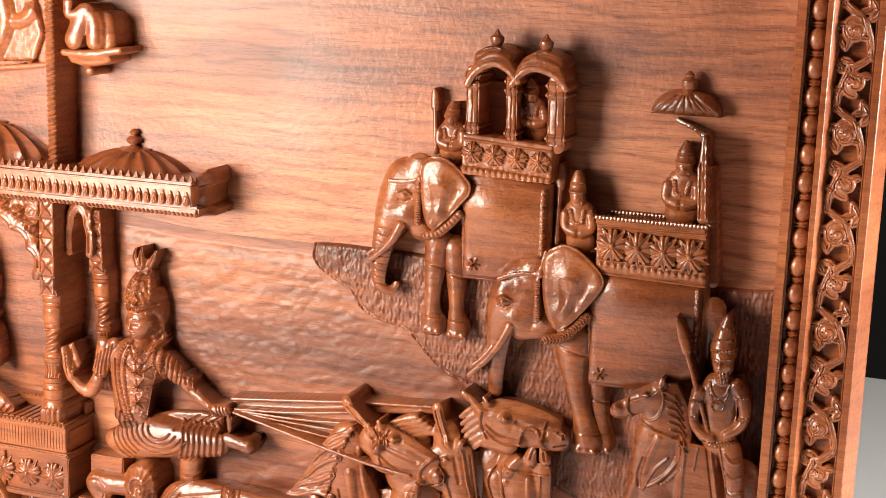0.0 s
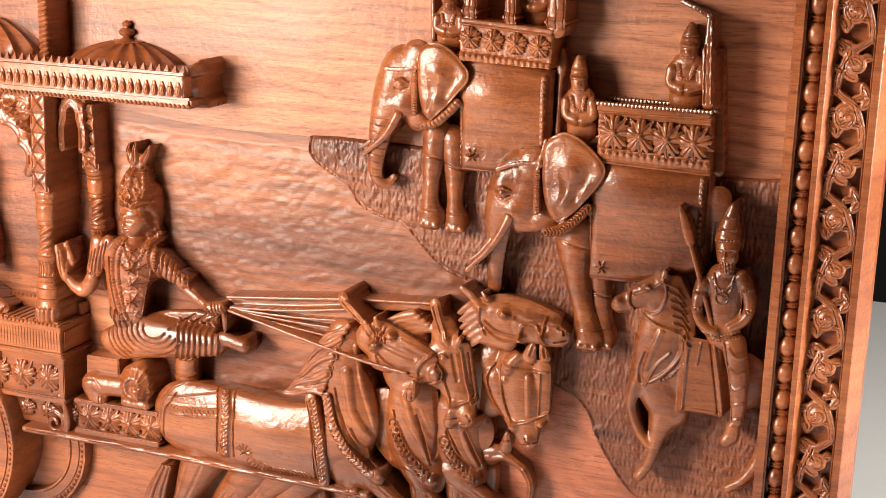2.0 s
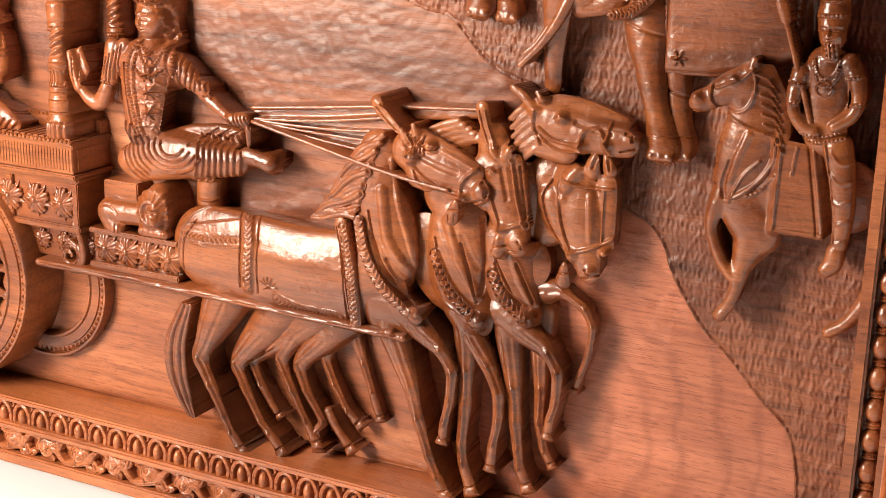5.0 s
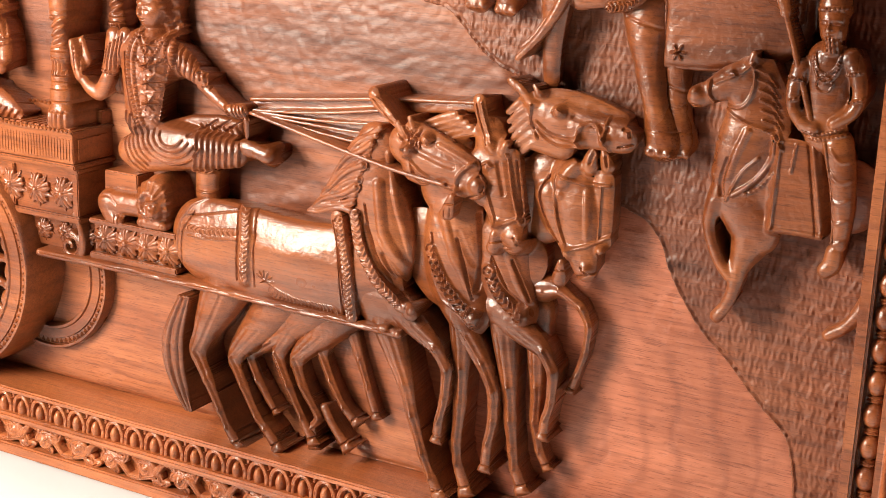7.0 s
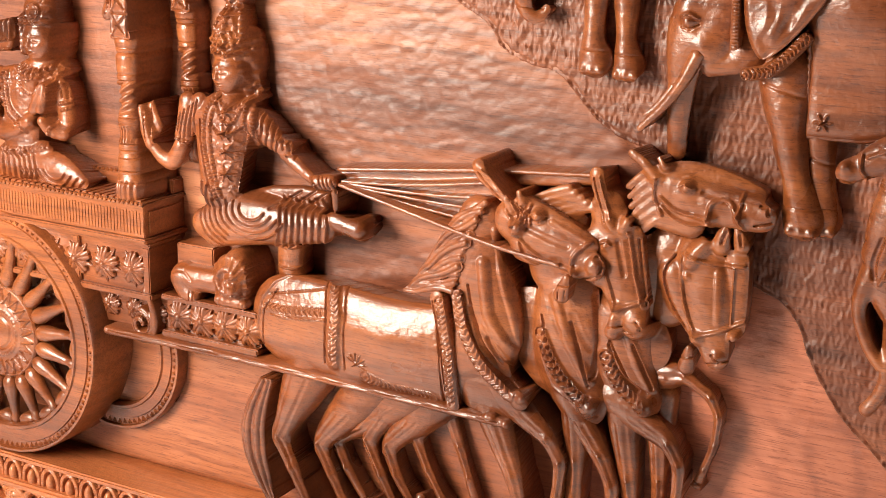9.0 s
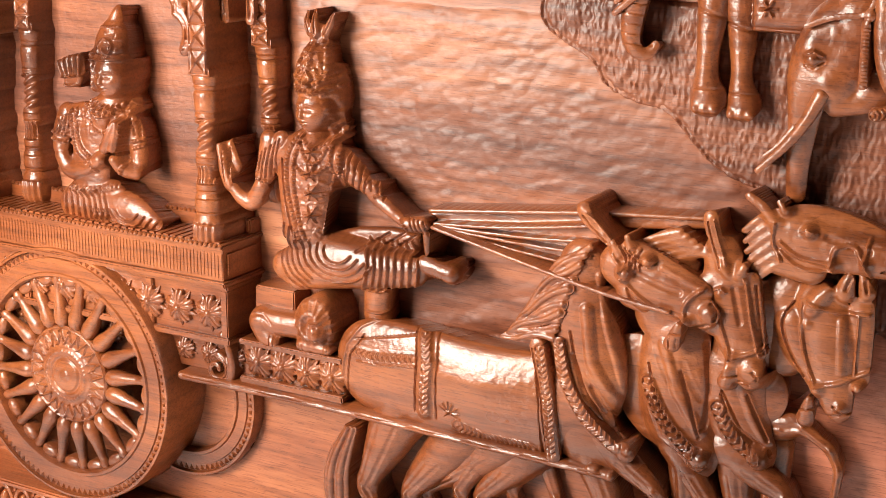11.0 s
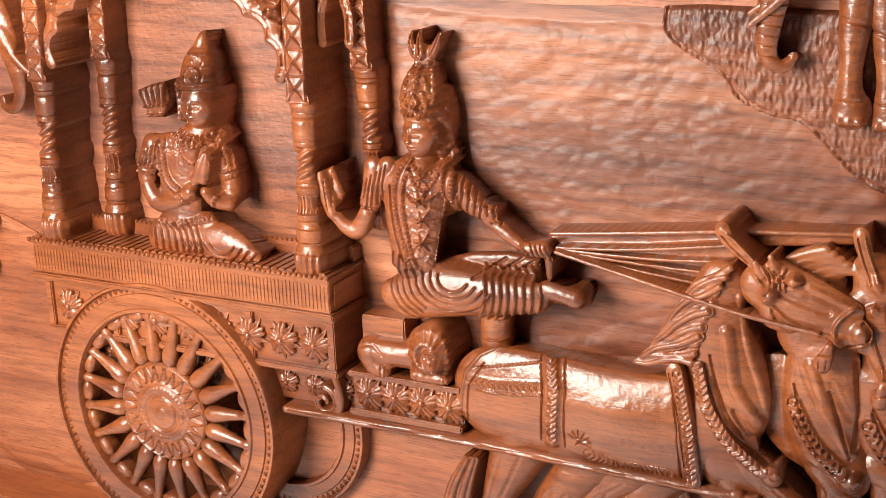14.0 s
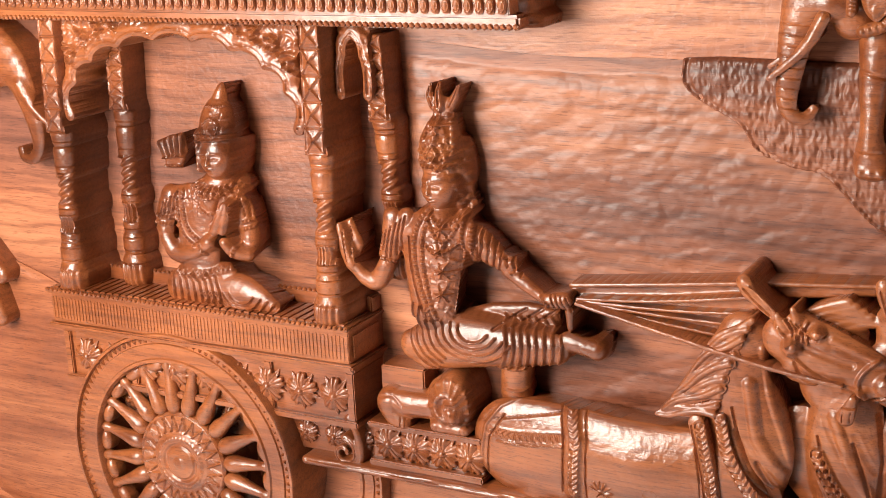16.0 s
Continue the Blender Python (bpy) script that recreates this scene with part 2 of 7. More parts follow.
                q = np.clip(1 + f / e, 0, 1)
                hh = h - e * (1 - np.sqrt(1 - q * q)) + (sl[0] * (X - P[0][0]) + sl[1] * (Z - P[0][1])) / 1000
                F[s] = np.minimum(F[s], f)
                H[s] = np.where(f < 2.5 * c, np.maximum(H[s], hh), H[s])
        ok = H > -0.5
        for _ in range(blur):
            A, W = np.where(ok, H, 0), ok.astype(float)
            for ax in (0, 1):
                A = A + 0.5 * (np.roll(A, 1, ax) + np.roll(A, -1, ax))
                W = W + 0.5 * (np.roll(W, 1, ax) + np.roll(W, -1, ax))
            H = np.where(ok, A / np.maximum(W, 1e-9), H)
        for P, w, amp, period in self.lines:
            run = 0.0
            s = window(min(p[0] for p in P), max(p[0] for p in P), min(p[1] for p in P), max(p[1] for p in P), w + c)
            X, Z = np.meshgrid(gx[s[1]], gz[s[0]])
            D, U = np.full(X.shape, 1.0), np.zeros(X.shape)
            for a, b in zip(P, P[1:]):
                t, d, L = seg_dist(X, Z, a, b)
                U = np.where(d < D, run + t * L, U)
                D = np.minimum(D, d)
                run += L
            v = amp * self.crisp * np.clip(1 - (D / w) ** 2, 0, 1)
            if period and w > 0.0035:  # a broad woven band: raised edges and chevrons between them
                v = amp * self.crisp * np.clip(3.5 - 3.5 * D / w, 0, 1) * (0.55 + 0.45 * np.where(D > 0.72 * w, 1, np.cos(2 * math.pi * (U / (0.7 * period) + 0.9 * D / w))))
            elif period:
                v = v * (0.35 + 0.65 * np.abs(np.cos(math.pi * U / period)))
            H[s] = np.where(ok[s], H[s] + v, H[s])
        if self.extra:
            X, Z = np.meshgrid(gx, gz)
            for fn in self.extra:
                H = np.where(ok, H + fn(X, Z), H)
        X, Z = np.meshgrid(gx, gz)
        H = np.maximum(H + self.tool * (rough_noise(X + 5, Z, 210, 0.7, 1.5) - 0.5) + 0.5 * self.tool * (rough_noise(X, Z + 3, 520) - 0.5), 0.0015)
        fz, fx = np.gradient(F, c)
        g2 = np.maximum(fx * fx + fz * fz, 0.2)
        push = np.clip(F, 0, 2 * c)
        X, Z = np.meshgrid(gx, gz)
        X, Z = X - push * fx / g2, Z - push * fz / g2
        inn = F < 0
        quad = inn[:-1, :-1] | inn[1:, :-1] | inn[:-1, 1:] | inn[1:, 1:]
        ids = np.arange(nz * nx).reshape(nz, nx)
        Q = np.stack([ids[:-1, :-1], ids[:-1, 1:], ids[1:, 1:], ids[1:, :-1]], -1)[quad]
        # upright walls round the rim
        E = np.concatenate([Q[:, [0, 1]], Q[:, [1, 2]], Q[:, [2, 3]], Q[:, [3, 0]]])
        key = np.minimum(E[:, 0], E[:, 1]).astype(np.int64) * (nx * nz) + np.maximum(E[:, 0], E[:, 1])
        _, first, count = np.unique(key, return_index=True, return_counts=True)
        rim = E[first[count == 1]]
        used, back = np.unique(Q, return_inverse=True)
        rv, rback = np.unique(rim, return_inverse=True)
        n = len(used)
        V = np.stack([X.ravel()[used], -H.ravel()[used], Z.ravel()[used]], 1)
        bx, bz = X.ravel()[rv], Z.ravel()[rv]
        if self.under:  # the sides are cut back behind the edge, as far as the piece is thick
            norm = np.maximum(np.hypot(fx, fz), 1e-6)
            ux, uz, hh, done = (fx / norm).ravel()[rv], (fz / norm).ravel()[rv], H.ravel()[rv], np.zeros(len(rv), bool)
            for q in (1.0, 0.75, 0.5, 0.3, 0.15):
                d = q * self.under * hh
                px, pz = bx - d * ux, bz - d * uz
                i, j = np.clip(((px - x0) / c).round().astype(int), 0, nx - 1), np.clip(((pz - z0) / c).round().astype(int), 0, nz - 1)
                fit = ~done & (F[j, i] < -0.7 * d)
                bx, bz, done = np.where(fit, px, bx), np.where(fit, pz, bz), done | fit
        B = np.stack([bx, np.full(len(rv), ground), bz], 1)
        remap = np.zeros(nx * nz, np.int64)
        remap[used] = np.arange(n)
        rb = rback.reshape(-1, 2) + n
        walls = np.stack([remap[rim[:, 1]], remap[rim[:, 0]], rb[:, 0], rb[:, 1]], 1)
        faces = np.concatenate([back.reshape(-1, 4), walls])
        verts = np.concatenate([V, B])
        me = bpy.data.meshes.new(name)
        me.vertices.add(len(verts))
        me.vertices.foreach_set("co", verts.ravel())
        me.loops.add(faces.size)
        me.loops.foreach_set("vertex_index", faces.ravel().astype(np.int32))
        me.polygons.add(len(faces))
        me.polygons.foreach_set("loop_start", np.arange(0, faces.size, 4, dtype=np.int32))
        me.update(calc_edges=True)
        me.validate()
        me.polygons.foreach_set("use_smooth", [True] * len(me.polygons))
        me.set_sharp_from_angle(angle=radians(52))
        return me

    def bulge(self, x, z, a, b, up):
        """A soft swelling or hollow, half widths a and b and height up in mm."""
        return self.field(lambda X, Z: up / 1000 * np.exp(-(((X - x) / a * 1000) ** 2 + ((Z - z) / b * 1000) ** 2) * 1.4))

    def studs(self, x, z, a, b, up=0.8, pitch=3.2):
        """Chased ornament inside an ellipse: uneven buds and curling stems, all in mm but the centre."""
        def chased(X, Z):
            inside = np.clip(1.8 - 1.8 * np.hypot((X - x) / a * 1000, (Z - z) / b * 1000), 0, 1)
            k = 1000 / pitch
            wx, wz = X + 0.0016 * (rough_noise(X, Z, 180) - 0.5) * 2, Z + 0.0016 * (rough_noise(X + 9, Z, 180) - 0.5) * 2
            buds = np.clip((rough_noise(wx, wz, 0.95 * k) - 0.5) * 4, 0, 1)
            stems = 1 - np.clip(np.abs(rough_noise(wx + 3, wz, 0.6 * k) - 0.5) * 9, 0, 1)
            return up / 1000 * inside * (0.8 * buds + 0.7 * stems - 0.35)
        return self.field(chased)

    def leg(self, pts, k=0.66, hoofed=True):
        """A horse's or elephant's leg: slim between the joints, with a broad hoof."""
        out = []
        for i, (x, z, r, h) in enumerate(pts):
            w = r * (0.8 if i == 0 else 0.95 if i == len(pts) - 1 else k)
            if 1 < i < len(pts) - 1:
                out.append((x * 0.55 + pts[i - 1][0] * 0.45, z * 0.55 + pts[i - 1][1] * 0.45, 0.5 * (r + pts[i - 1][2]) * k * 0.86, h))
            out.append((x, z, w * (1.08 if 0 < i < len(pts) - 1 else 1.0), h))
        if not hoofed:
            return self.limb(out, 0.9)
        (x0, z0, r0, h0), (x1, z1, _, _) = pts[0], pts[1]
        out = [(x0 + 0.9 * (x0 - x1), z0 + 0.9 * (z0 - z1), r0 * 1.05, h0 - 2)] + out
        (xa, za, ra, ha), (xb, zb, rb, hb) = pts[-2], pts[-1]
        d = math.hypot(xb - xa, zb - za) or 1.0
        ux, uz = (xb - xa) / d, (zb - za) / d
        m = 0.001 * rb
        out[-1] = (xb - 0.55 * m * ux, zb - 0.55 * m * uz, rb * 0.56, hb)
        self.limb(out, 0.8)
        toe, heel = 0.42 * m, -0.45 * m
        self.sheet([(xb + heel * ux - 0.54 * m * uz, zb + heel * uz + 0.54 * m * ux), (xb + toe * ux - 0.80 * m * uz, zb + toe * uz + 0.80 * m * ux), (xb + 1.25 * toe * ux, zb + 1.25 * toe * uz), (xb + toe * ux + 0.80 * m * uz, zb + toe * uz - 0.80 * m * ux), (xb + heel * ux + 0.54 * m * uz, zb + heel * uz - 0.54 * m * ux)], hb + 0.8, 3.6)
        self.line([(xb + heel * ux - 0.7 * m * uz, zb + heel * uz + 0.7 * m * ux), (xb + heel * ux + 0.7 * m * uz, zb + heel * uz - 0.7 * m * ux)], 0.7, -1.3)
        for i in range(1, len(pts) - 1):
            self.bulge(pts[i][0], pts[i][1], pts[i][2] * 0.5, pts[i][2] * 0.5, 1.2)
        for o in (-0.3, 0.25):
            self.line([(x + o * r * 0.001, z) for x, z, r, h in pts[: len(pts) - 1]], 1.8, -0.5)
        return self

    def cut(self, name, parent, label="", blur=None):
        """Finish what has been shaped so far as one part, and begin the next."""
        self.part(name, parent, label, None, blur)
        self.ops, self.lines, self.extra = [], [], []
        return self

    def thing(self, name, label, category, material=None, group=""):
        ob = part(name, self.mesh(name, self.soft), material or TEAK)
        return tagged(ob, label, category, group)

    def part(self, name, parent, label="", material=None, blur=None):
        return part(name, self.mesh(name, self.soft if blur is None else blur), material or TEAK, parent, label)


# ---- the room: white table, black backdrop, added plain walls behind the camera ----
def slab(name, bm, material, label, category):
    return tagged(part(name, bm, material), label, category, kind="structure")


BASE = -0.285
slab("table", box(-2.2, 2.6, -1.9, 1.43, BASE - 0.05, BASE, 0.004), WHITE, "plain white laminate table top under the panel", "table")
slab("backdrop", box(-4.0, 4.0, 2.4, 2.45, -1.6, 2.9), BLACK, "black cloth backdrop hanging behind the table", "backdrop")
# unseen floor, walls and ceiling, added and kept dark to limit fill light
slab("floor", box(-4.0, 4.0, -3.5, 2.4, -1.1, -1.04), WALL, "unseen dark grey floor added under the set", "floor")
slab("wall_west", box(-4.08, -4.0, -3.5, 2.4, -1.1, 2.9), WALL, "unseen dark grey wall added to enclose the set", "wall")
slab("wall_east", box(4.0, 4.08, -3.5, 2.4, -1.1, 2.9), WALL, "unseen dark grey wall added to enclose the set", "wall")
slab("wall_south", box(-4.0, 4.0, -3.58, -3.5, -1.1, 2.9), WALL, "unseen dark grey wall added to enclose the set", "wall")
slab("ceiling", box(-4.0, 4.0, -3.5, 2.4, 2.9, 2.98), WALL, "unseen dark grey ceiling added over the set", "ceiling")

# ---- the panel: board and frame ----
panel = empty("carved_panel", "framed teak panel with deep relief carving on a white table", "wood carving")
LEFT, RIGHT, TOP, FOOT = -0.72, 0.717, 0.60, -0.221


def board_mesh():
    nx, nz = 360, 210
    xs, zs = np.linspace(LEFT - 0.02, RIGHT + 0.02, nx), np.linspace(FOOT - 0.01, TOP + 0.02, nz)
    X, Z = np.meshgrid(xs, zs)
    Y = np.zeros_like(X)
    for i in range(nz):
        for j in range(nx):
            Y[i, j] = 0.0012 * noise.noise((X[i, j] * 9, 0.0, Z[i, j] * 14))
    V = np.stack([X.ravel(), Y.ravel(), Z.ravel()], 1)
    ids = np.arange(nx * nz).reshape(nz, nx)
    Q = np.stack([ids[:-1, :-1], ids[:-1, 1:], ids[1:, 1:], ids[1:, :-1]], -1).reshape(-1, 4)
    me = bpy.data.meshes.new("backboard")
    me.from_pydata(V.tolist(), [], Q.tolist())
    bm = bmesh.new()
    bm.from_mesh(me)
    rim = [e for e in bm.edges if e.is_boundary]
    g = bmesh.ops.extrude_edge_only(bm, edges=rim)
    for v in g["geom"]:
        if isinstance(v, bmesh.types.BMVert):
            v.co.y = 0.03
    for f in bm.faces:
        f.smooth = True
    return bm


part("backboard", board_mesh(), BOARD, panel, "flat teak board with flowing dark grain")


# ---- frame: stepped rails, beads, arches and pierced leaf scrolls ----
def strip(name, x0, x1, y, z0, z1, bevel=0.0015):
    return part(name, box(x0, x1, -y, 0.03, z0, z1, bevel), FRAME, panel)


ZB, ZT = -0.223, TOP + 0.07
strip("inner_fillet", 0.7205, 0.7285, 0.045, ZB, ZT)
strip("bead_bed", 0.7285, 0.7408, 0.034, ZB, ZT, 0)
strip("leaf_bed", 0.7500, 0.7725, 0.033, BASE + 0.008, ZT, 0)


def moulding(name, prof, z0, z1):
    """An upright strip with the given cross section (x, y)."""
    bm = bmesh.new()
    lo, hi = ([bm.verts.new((x, y, z)) for x, y in prof] for z in (z0, z1))
    for k in range(len(prof)):
        bm.faces.new((lo[k], lo[(k + 1) % len(prof)], hi[(k + 1) % len(prof)], hi[k]))
    bm.faces.new(lo), bm.faces.new(hi)
    bmesh.ops.recalc_face_normals(bm, faces=bm.faces)
    return part(name, bm, FRAME, panel)


moulding("middle_fillet", [(0.7408, 0.03), (0.7408, -0.0462), (0.7412, -0.0470), (0.7446, -0.0470), (0.7452, -0.0464), (0.7500, -0.0370), (0.7500, 0.03)], BASE + 0.008, ZT)
moulding("outer_moulding", [(0.7725, -0.03), (0.7725, -0.0390), (0.7731, -0.0402), (0.7739, -0.0395), (0.7746, -0.0405), (0.7790, -0.0405), (0.7797, -0.0398), (0.7866, -0.0240), (0.7862, -0.0225), (0.7850, -0.0215), (0.7850, 0.03), (0.7725, 0.03)], BASE + 0.002, ZT)
strip("inner_fillet", LEFT - 0.008, 0.7285, 0.045, -0.2285, ZB - 0.0005)
strip("arch_bed", LEFT - 0.02, 0.7285, 0.036, -0.2460, -0.2285, 0)
strip("middle_fillet", LEFT - 0.03, 0.7408, 0.047, -0.2525, -0.2460, 0.002)
strip("leaf_bed", LEFT - 0.06, 0.7408, 0.033, -0.2745, -0.2525, 0)
strip("outer_fillet", LEFT - 0.072, 0.7725, 0.044, BASE + 0.0005, -0.2745)
strip("left_stile", LEFT - 0.072, LEFT - 0.008, 0.045, ZB, ZT)
strip("top_rail", LEFT - 0.008, 0.7205, 0.045, TOP, ZT)


def bead_mesh(r):
    bm = bmesh.new()
    bmesh.ops.create_uvsphere(bm, u_segments=14, v_segments=9, radius=r)
    for f in bm.faces:
        f.smooth = True
    me = bpy.data.meshes.new("bead")
    bm.to_mesh(me)
    bm.free()
    me.materials.append(FRAME)
    return me


bead = bead_mesh(0.0066)
collar = bpy.data.meshes.new("collar")
bm = lathe([(0.0032, -0.0024), (0.0050, -0.0012), (0.0040, 0.0), (0.0050, 0.0012), (0.0032, 0.0024)], 0, 0, 0, 14)
bm.to_mesh(collar), bm.free()
collar.materials.append(FRAME)
for k in range(42):
    z = -0.212 + 0.0199 * k
    ob = part("bead", bead, FRAME, panel)
    ob.matrix_local = Matrix.Translation((0.7347, -0.0365, z)) @ Matrix.Diagonal((0.98, 1, 1.22, 1))
    ob = part("collar", collar, FRAME, panel)
    ob.location = (0.7347, -0.0355, z + 0.00995)


def local_mesh(c, name, material, blur=1, ground=0.0):
    me = c.mesh(name, blur, ground)
    me.materials.append(material)
    return me


# a round-headed arch with a bud in it
c = Carving(0.0006)
arc = [(0.0080 * math.cos(a), -0.0050 + 0.0118 * math.sin(a)) for a in np.linspace(0, math.pi, 15)]
c.limb([(x, z, 1.7, 7.5) for x, z in [(0.0080, -0.0082)] + arc + [(-0.0080, -0.0082)]], 0.8, True)
c.limb([(0, -0.0078, 3.6, 8.5), (0, -0.003, 3.6, 9.5), (0, 0.0, 2.4, 8)], 1.0)
c.limb([(0.00995, 0.0035, 0.7, 5), (0.00995, 0.0078, 2.0, 5.5)], 0.8)
c.line(arc, 0.45, -0.8)
arch = local_mesh(c, "arch", FRAME)
for k in range(72):
    part("arch", arch, FRAME, panel).location = (0.079 - 0.0199 * 40 + 0.0199 * k, -0.035, -0.2372)


# one leaf scroll: two curling stems with lobed leaves and open eyes between them
def curl(c, x, z, r, start, turns, w, h):
    pts = []
    for k in range(22):
        q = k / 21
        a, rr = start + turns * 2 * math.pi * q, r * (1 - 0.72 * q)
        pts.append((x + rr * math.cos(a), z + rr * math.sin(a), w * (1 - 0.4 * q), h + 2.0 * q))
    c.limb(pts, 0.8)
    c.line([(p[0], p[1]) for p in pts], 0.5, -0.9)
    return pts


def scroll_mesh(seed):
    rnd = random.Random(seed)
    c = Carving(0.0006)

    def leaf(x, z, a, long, wide, h):
        """A broad pointed leaf with a midrib and two veins."""
        u, v = math.cos(a), math.sin(a)
        bow = 0.18 * long * rnd.choice((-1, 1))
        P = lambda q, o=0.0: (x + q * long * u - (o + bow * q * (1 - q) * 2) * v, z + q * long * v + (o + bow * q * (1 - q) * 2) * u)
        c.limb([(*P(0.0), wide * 0.7, h), (*P(0.4), wide * 1.3, h + 0.6), (*P(0.8), wide * 1.0, h - 0.6), (*P(1.15), wide * 0.3, h - 1.8)], 0.5)
        c.line([P(0.0), P(0.4), P(0.95)], 0.45, 0.8)
        for o in (-0.5, 0.5):
            c.line([P(0.1), P(0.5, o * wide / 1000), P(0.85, 0.6 * o * wide / 1000)], 0.4, -0.8)

    for s, z in ((1, -0.0175), (-1, 0.0175)):
        stem = [(0.0102 * s, z - 0.0185, 2.4, 8), (0.0092 * s, z - 0.008, 3.0, 9.5), (0.0035 * s, z + 0.0085, 3.0, 9.5), (-0.006 * s, z + 0.0145, 2.8, 9), (-0.0102 * s, z + 0.0185, 2.2, 8)]
        c.limb(stem, 0.7)
        for o in (-0.0011, 0.0011):
            c.line([(p[0] + o, p[1]) for p in stem], 0.4, -0.8)
        turn = math.pi / 2 + (0 if s > 0 else math.pi)
        pts = curl(c, -0.0012 * s, z, 0.0086, turn, 1.15 * s, 3.0, 9.0)
        for k in (3, 7, 11):
            a = math.atan2(pts[k][1] - z, pts[k][0] + 0.0012 * s)
            leaf(pts[k][0], pts[k][1], a + (0.7 + rnd.uniform(-0.2, 0.2)) * s, 0.0066, 2.7, 8.5)
        c.limb([(-0.0012 * s, z, 2.9, 11.5)], 0.9)
        leaf(-0.0012 * s, z, turn + 2.4 * s, 0.0062, 2.4, 9.5)
        leaf(-0.0070 * s, z - 0.0125, (1.9 if s > 0 else -1.25) + 0.2, 0.0095, 3.0, 8.0)
        leaf(0.0075 * s, z + 0.0075, (0.9 if s > 0 else 2.2), 0.0085, 2.9, 8.0)
        leaf(0.0015 * s, z + 0.0130, (0.35 if s > 0 else 2.8), 0.0085, 2.3, 7.5)
    return local_mesh(c, "leaf_scroll", FRAME)


scrolls = [scroll_mesh(k) for k in (1, 2)]
for k in range(13):
    part("leaf_scroll", scrolls[k % 2], FRAME, panel).matrix_local = pose(0.76125, -0.0325, -0.245 + 0.0705 * k)
for k in range(21):
    part("leaf_scroll", scrolls[k % 2], FRAME, panel).matrix_local = pose(0.700 - 0.0705 * k, -0.0325, -0.2635, 0, 90, 0) @ Matrix.Diagonal((0.95, 1, 1, 1))

# ---- ground of the relief: a bumpy slope and tooled land ----
def tooled(X, Z):
    """Short upright chisel nicks in loose rows, over slow swells."""
    a = rough_noise(X, Z, 260, 1.35, 2.2)
    b = rough_noise(X + 3, Z, 90)
    w = rough_noise(X, Z + 7, 40)
    f = rough_noise(X + 1, Z + 2, 520, 1.4, 2.4)
    rows = Z * 720 + X * 110 + 9 * w + 4 * b
    strokes = np.sin((X * 0.98 + Z * 0.20) * 2050 + 13 * w + 5 * b + 2.1 * np.floor(rows / (2 * math.pi))) * np.clip(0.25 + np.sin(rows), 0, 1)
    return 0.0011 * np.clip(a - 0.4, 0, 0.5) + 0.0009 * (b - 0.5) + 0.00034 * strokes + 0.0010 * (f - 0.5)


EDGE = ease([(0.687, -0.2225), (0.6856, -0.17), (0.6812, -0.1448), (0.6749, -0.1291), (0.6552, -0.1134), (0.6367, -0.0919), (0.6165, -0.0752), (0.6017, -0.0553), (0.5915, -0.0383), (0.5856, -0.0214), (0.575, -0.0082), (0.5612, -0.003), (0.5346, 0.0066), (0.4924, 0.0709), (0.4685, 0.0770), (0.4536, 0.0860), (0.4410, 0.0985), (0.4258, 0.1140), (0.4040, 0.1168), (0.3857, 0.1248), (0.3788, 0.1393), (0.3640, 0.1465), (0.3480, 0.1555), (0.3425, 0.1640), (0.3440, 0.1765)], 1)
c = Carving(0.0008)
c.sheet(EDGE + [(0.3666, 0.1778), (0.3965, 0.1771), (0.4453, 0.1766), (0.5114, 0.1789), (0.6108, 0.1727), (0.6958, 0.1766), (0.7131, 0.1777)] + [(0.7205, 0.18), (0.7205, -0.2225)], 4.2, 3.5)
c.field(tooled)
c.line(EDGE, 2.4, 1.5)
c.line([(x + 0.0032, z + 0.0010) for x, z in EDGE], 1.6, -0.9)
ground = c.part("tooled_ground", panel, "rough land with short chisel marks", LAND)
c = Carving(0.0011)
c.sheet(bend([(0.15, 0.1840), (0.1863, 0.1810), (0.2247, 0.1770), (0.2783, 0.1745), (0.3437, 0.1765), (0.416, 0.1648), (0.4919, 0.0704)] + [(0.5341, 0.0054), (0.5111, -0.0245), (0.3322, -0.0497), (0.1485, -0.0851)] + [(0.1462, 0.0864), (0.1465, 0.1574)], 2, True), 4.4, 20)


def gouged(X, Z):
    """Overlapping shallow gouge hollows, slanting, with a finer wash of tool marks."""
    big, mid = rough_noise(X, Z, 62, 0.5, 1.25), rough_noise(X + 2, Z, 130, 0.3, 1.3)
    fine = rough_noise(X, Z + 1, 300, 0.15, 2.6)
    return 0.0013 * (np.abs(big - 0.5) + 0.5 * big - 0.4) + 0.0010 * (np.abs(mid - 0.5) - 0.2) + 0.0003 * (fine - 0.5)


c.field(gouged)
c.part("hill", panel, "low rolling hill with soft gouge marks", HILL).location = (0, 0.0013, 0)
c = Carving(0.0014)
c.sheet([(0.7205, -0.2225), (0.45, -0.2225), (0.45, -0.1)] + [(0.5166, -0.0477), (0.5622, 0.0061)] + [(0.7205, 0.0)], 2.0, 6)
c.field(lambda X, Z: 0.0011 * (rough_noise(X, Z, 40, 0.6, 2.0) - 0.5) + 0.0006 * (rough_noise(X, Z, 120, 0.9, 1.6) - 0.5) + 0.0003 * (rough_noise(X, Z, 330, 0.3, 1.5) - 0.5))
c.part("path", panel, "smooth sunken path with swirling rosy grain", ROSE)
c = Carving(0.0018)
c.sheet(bend([(-0.30, -0.2225), (-0.30, 0.06), (-0.28, 0.02), (-0.16, -0.01), (-0.10, -0.05), (-0.06, -0.2225)], 2, True), 2.2, 8)
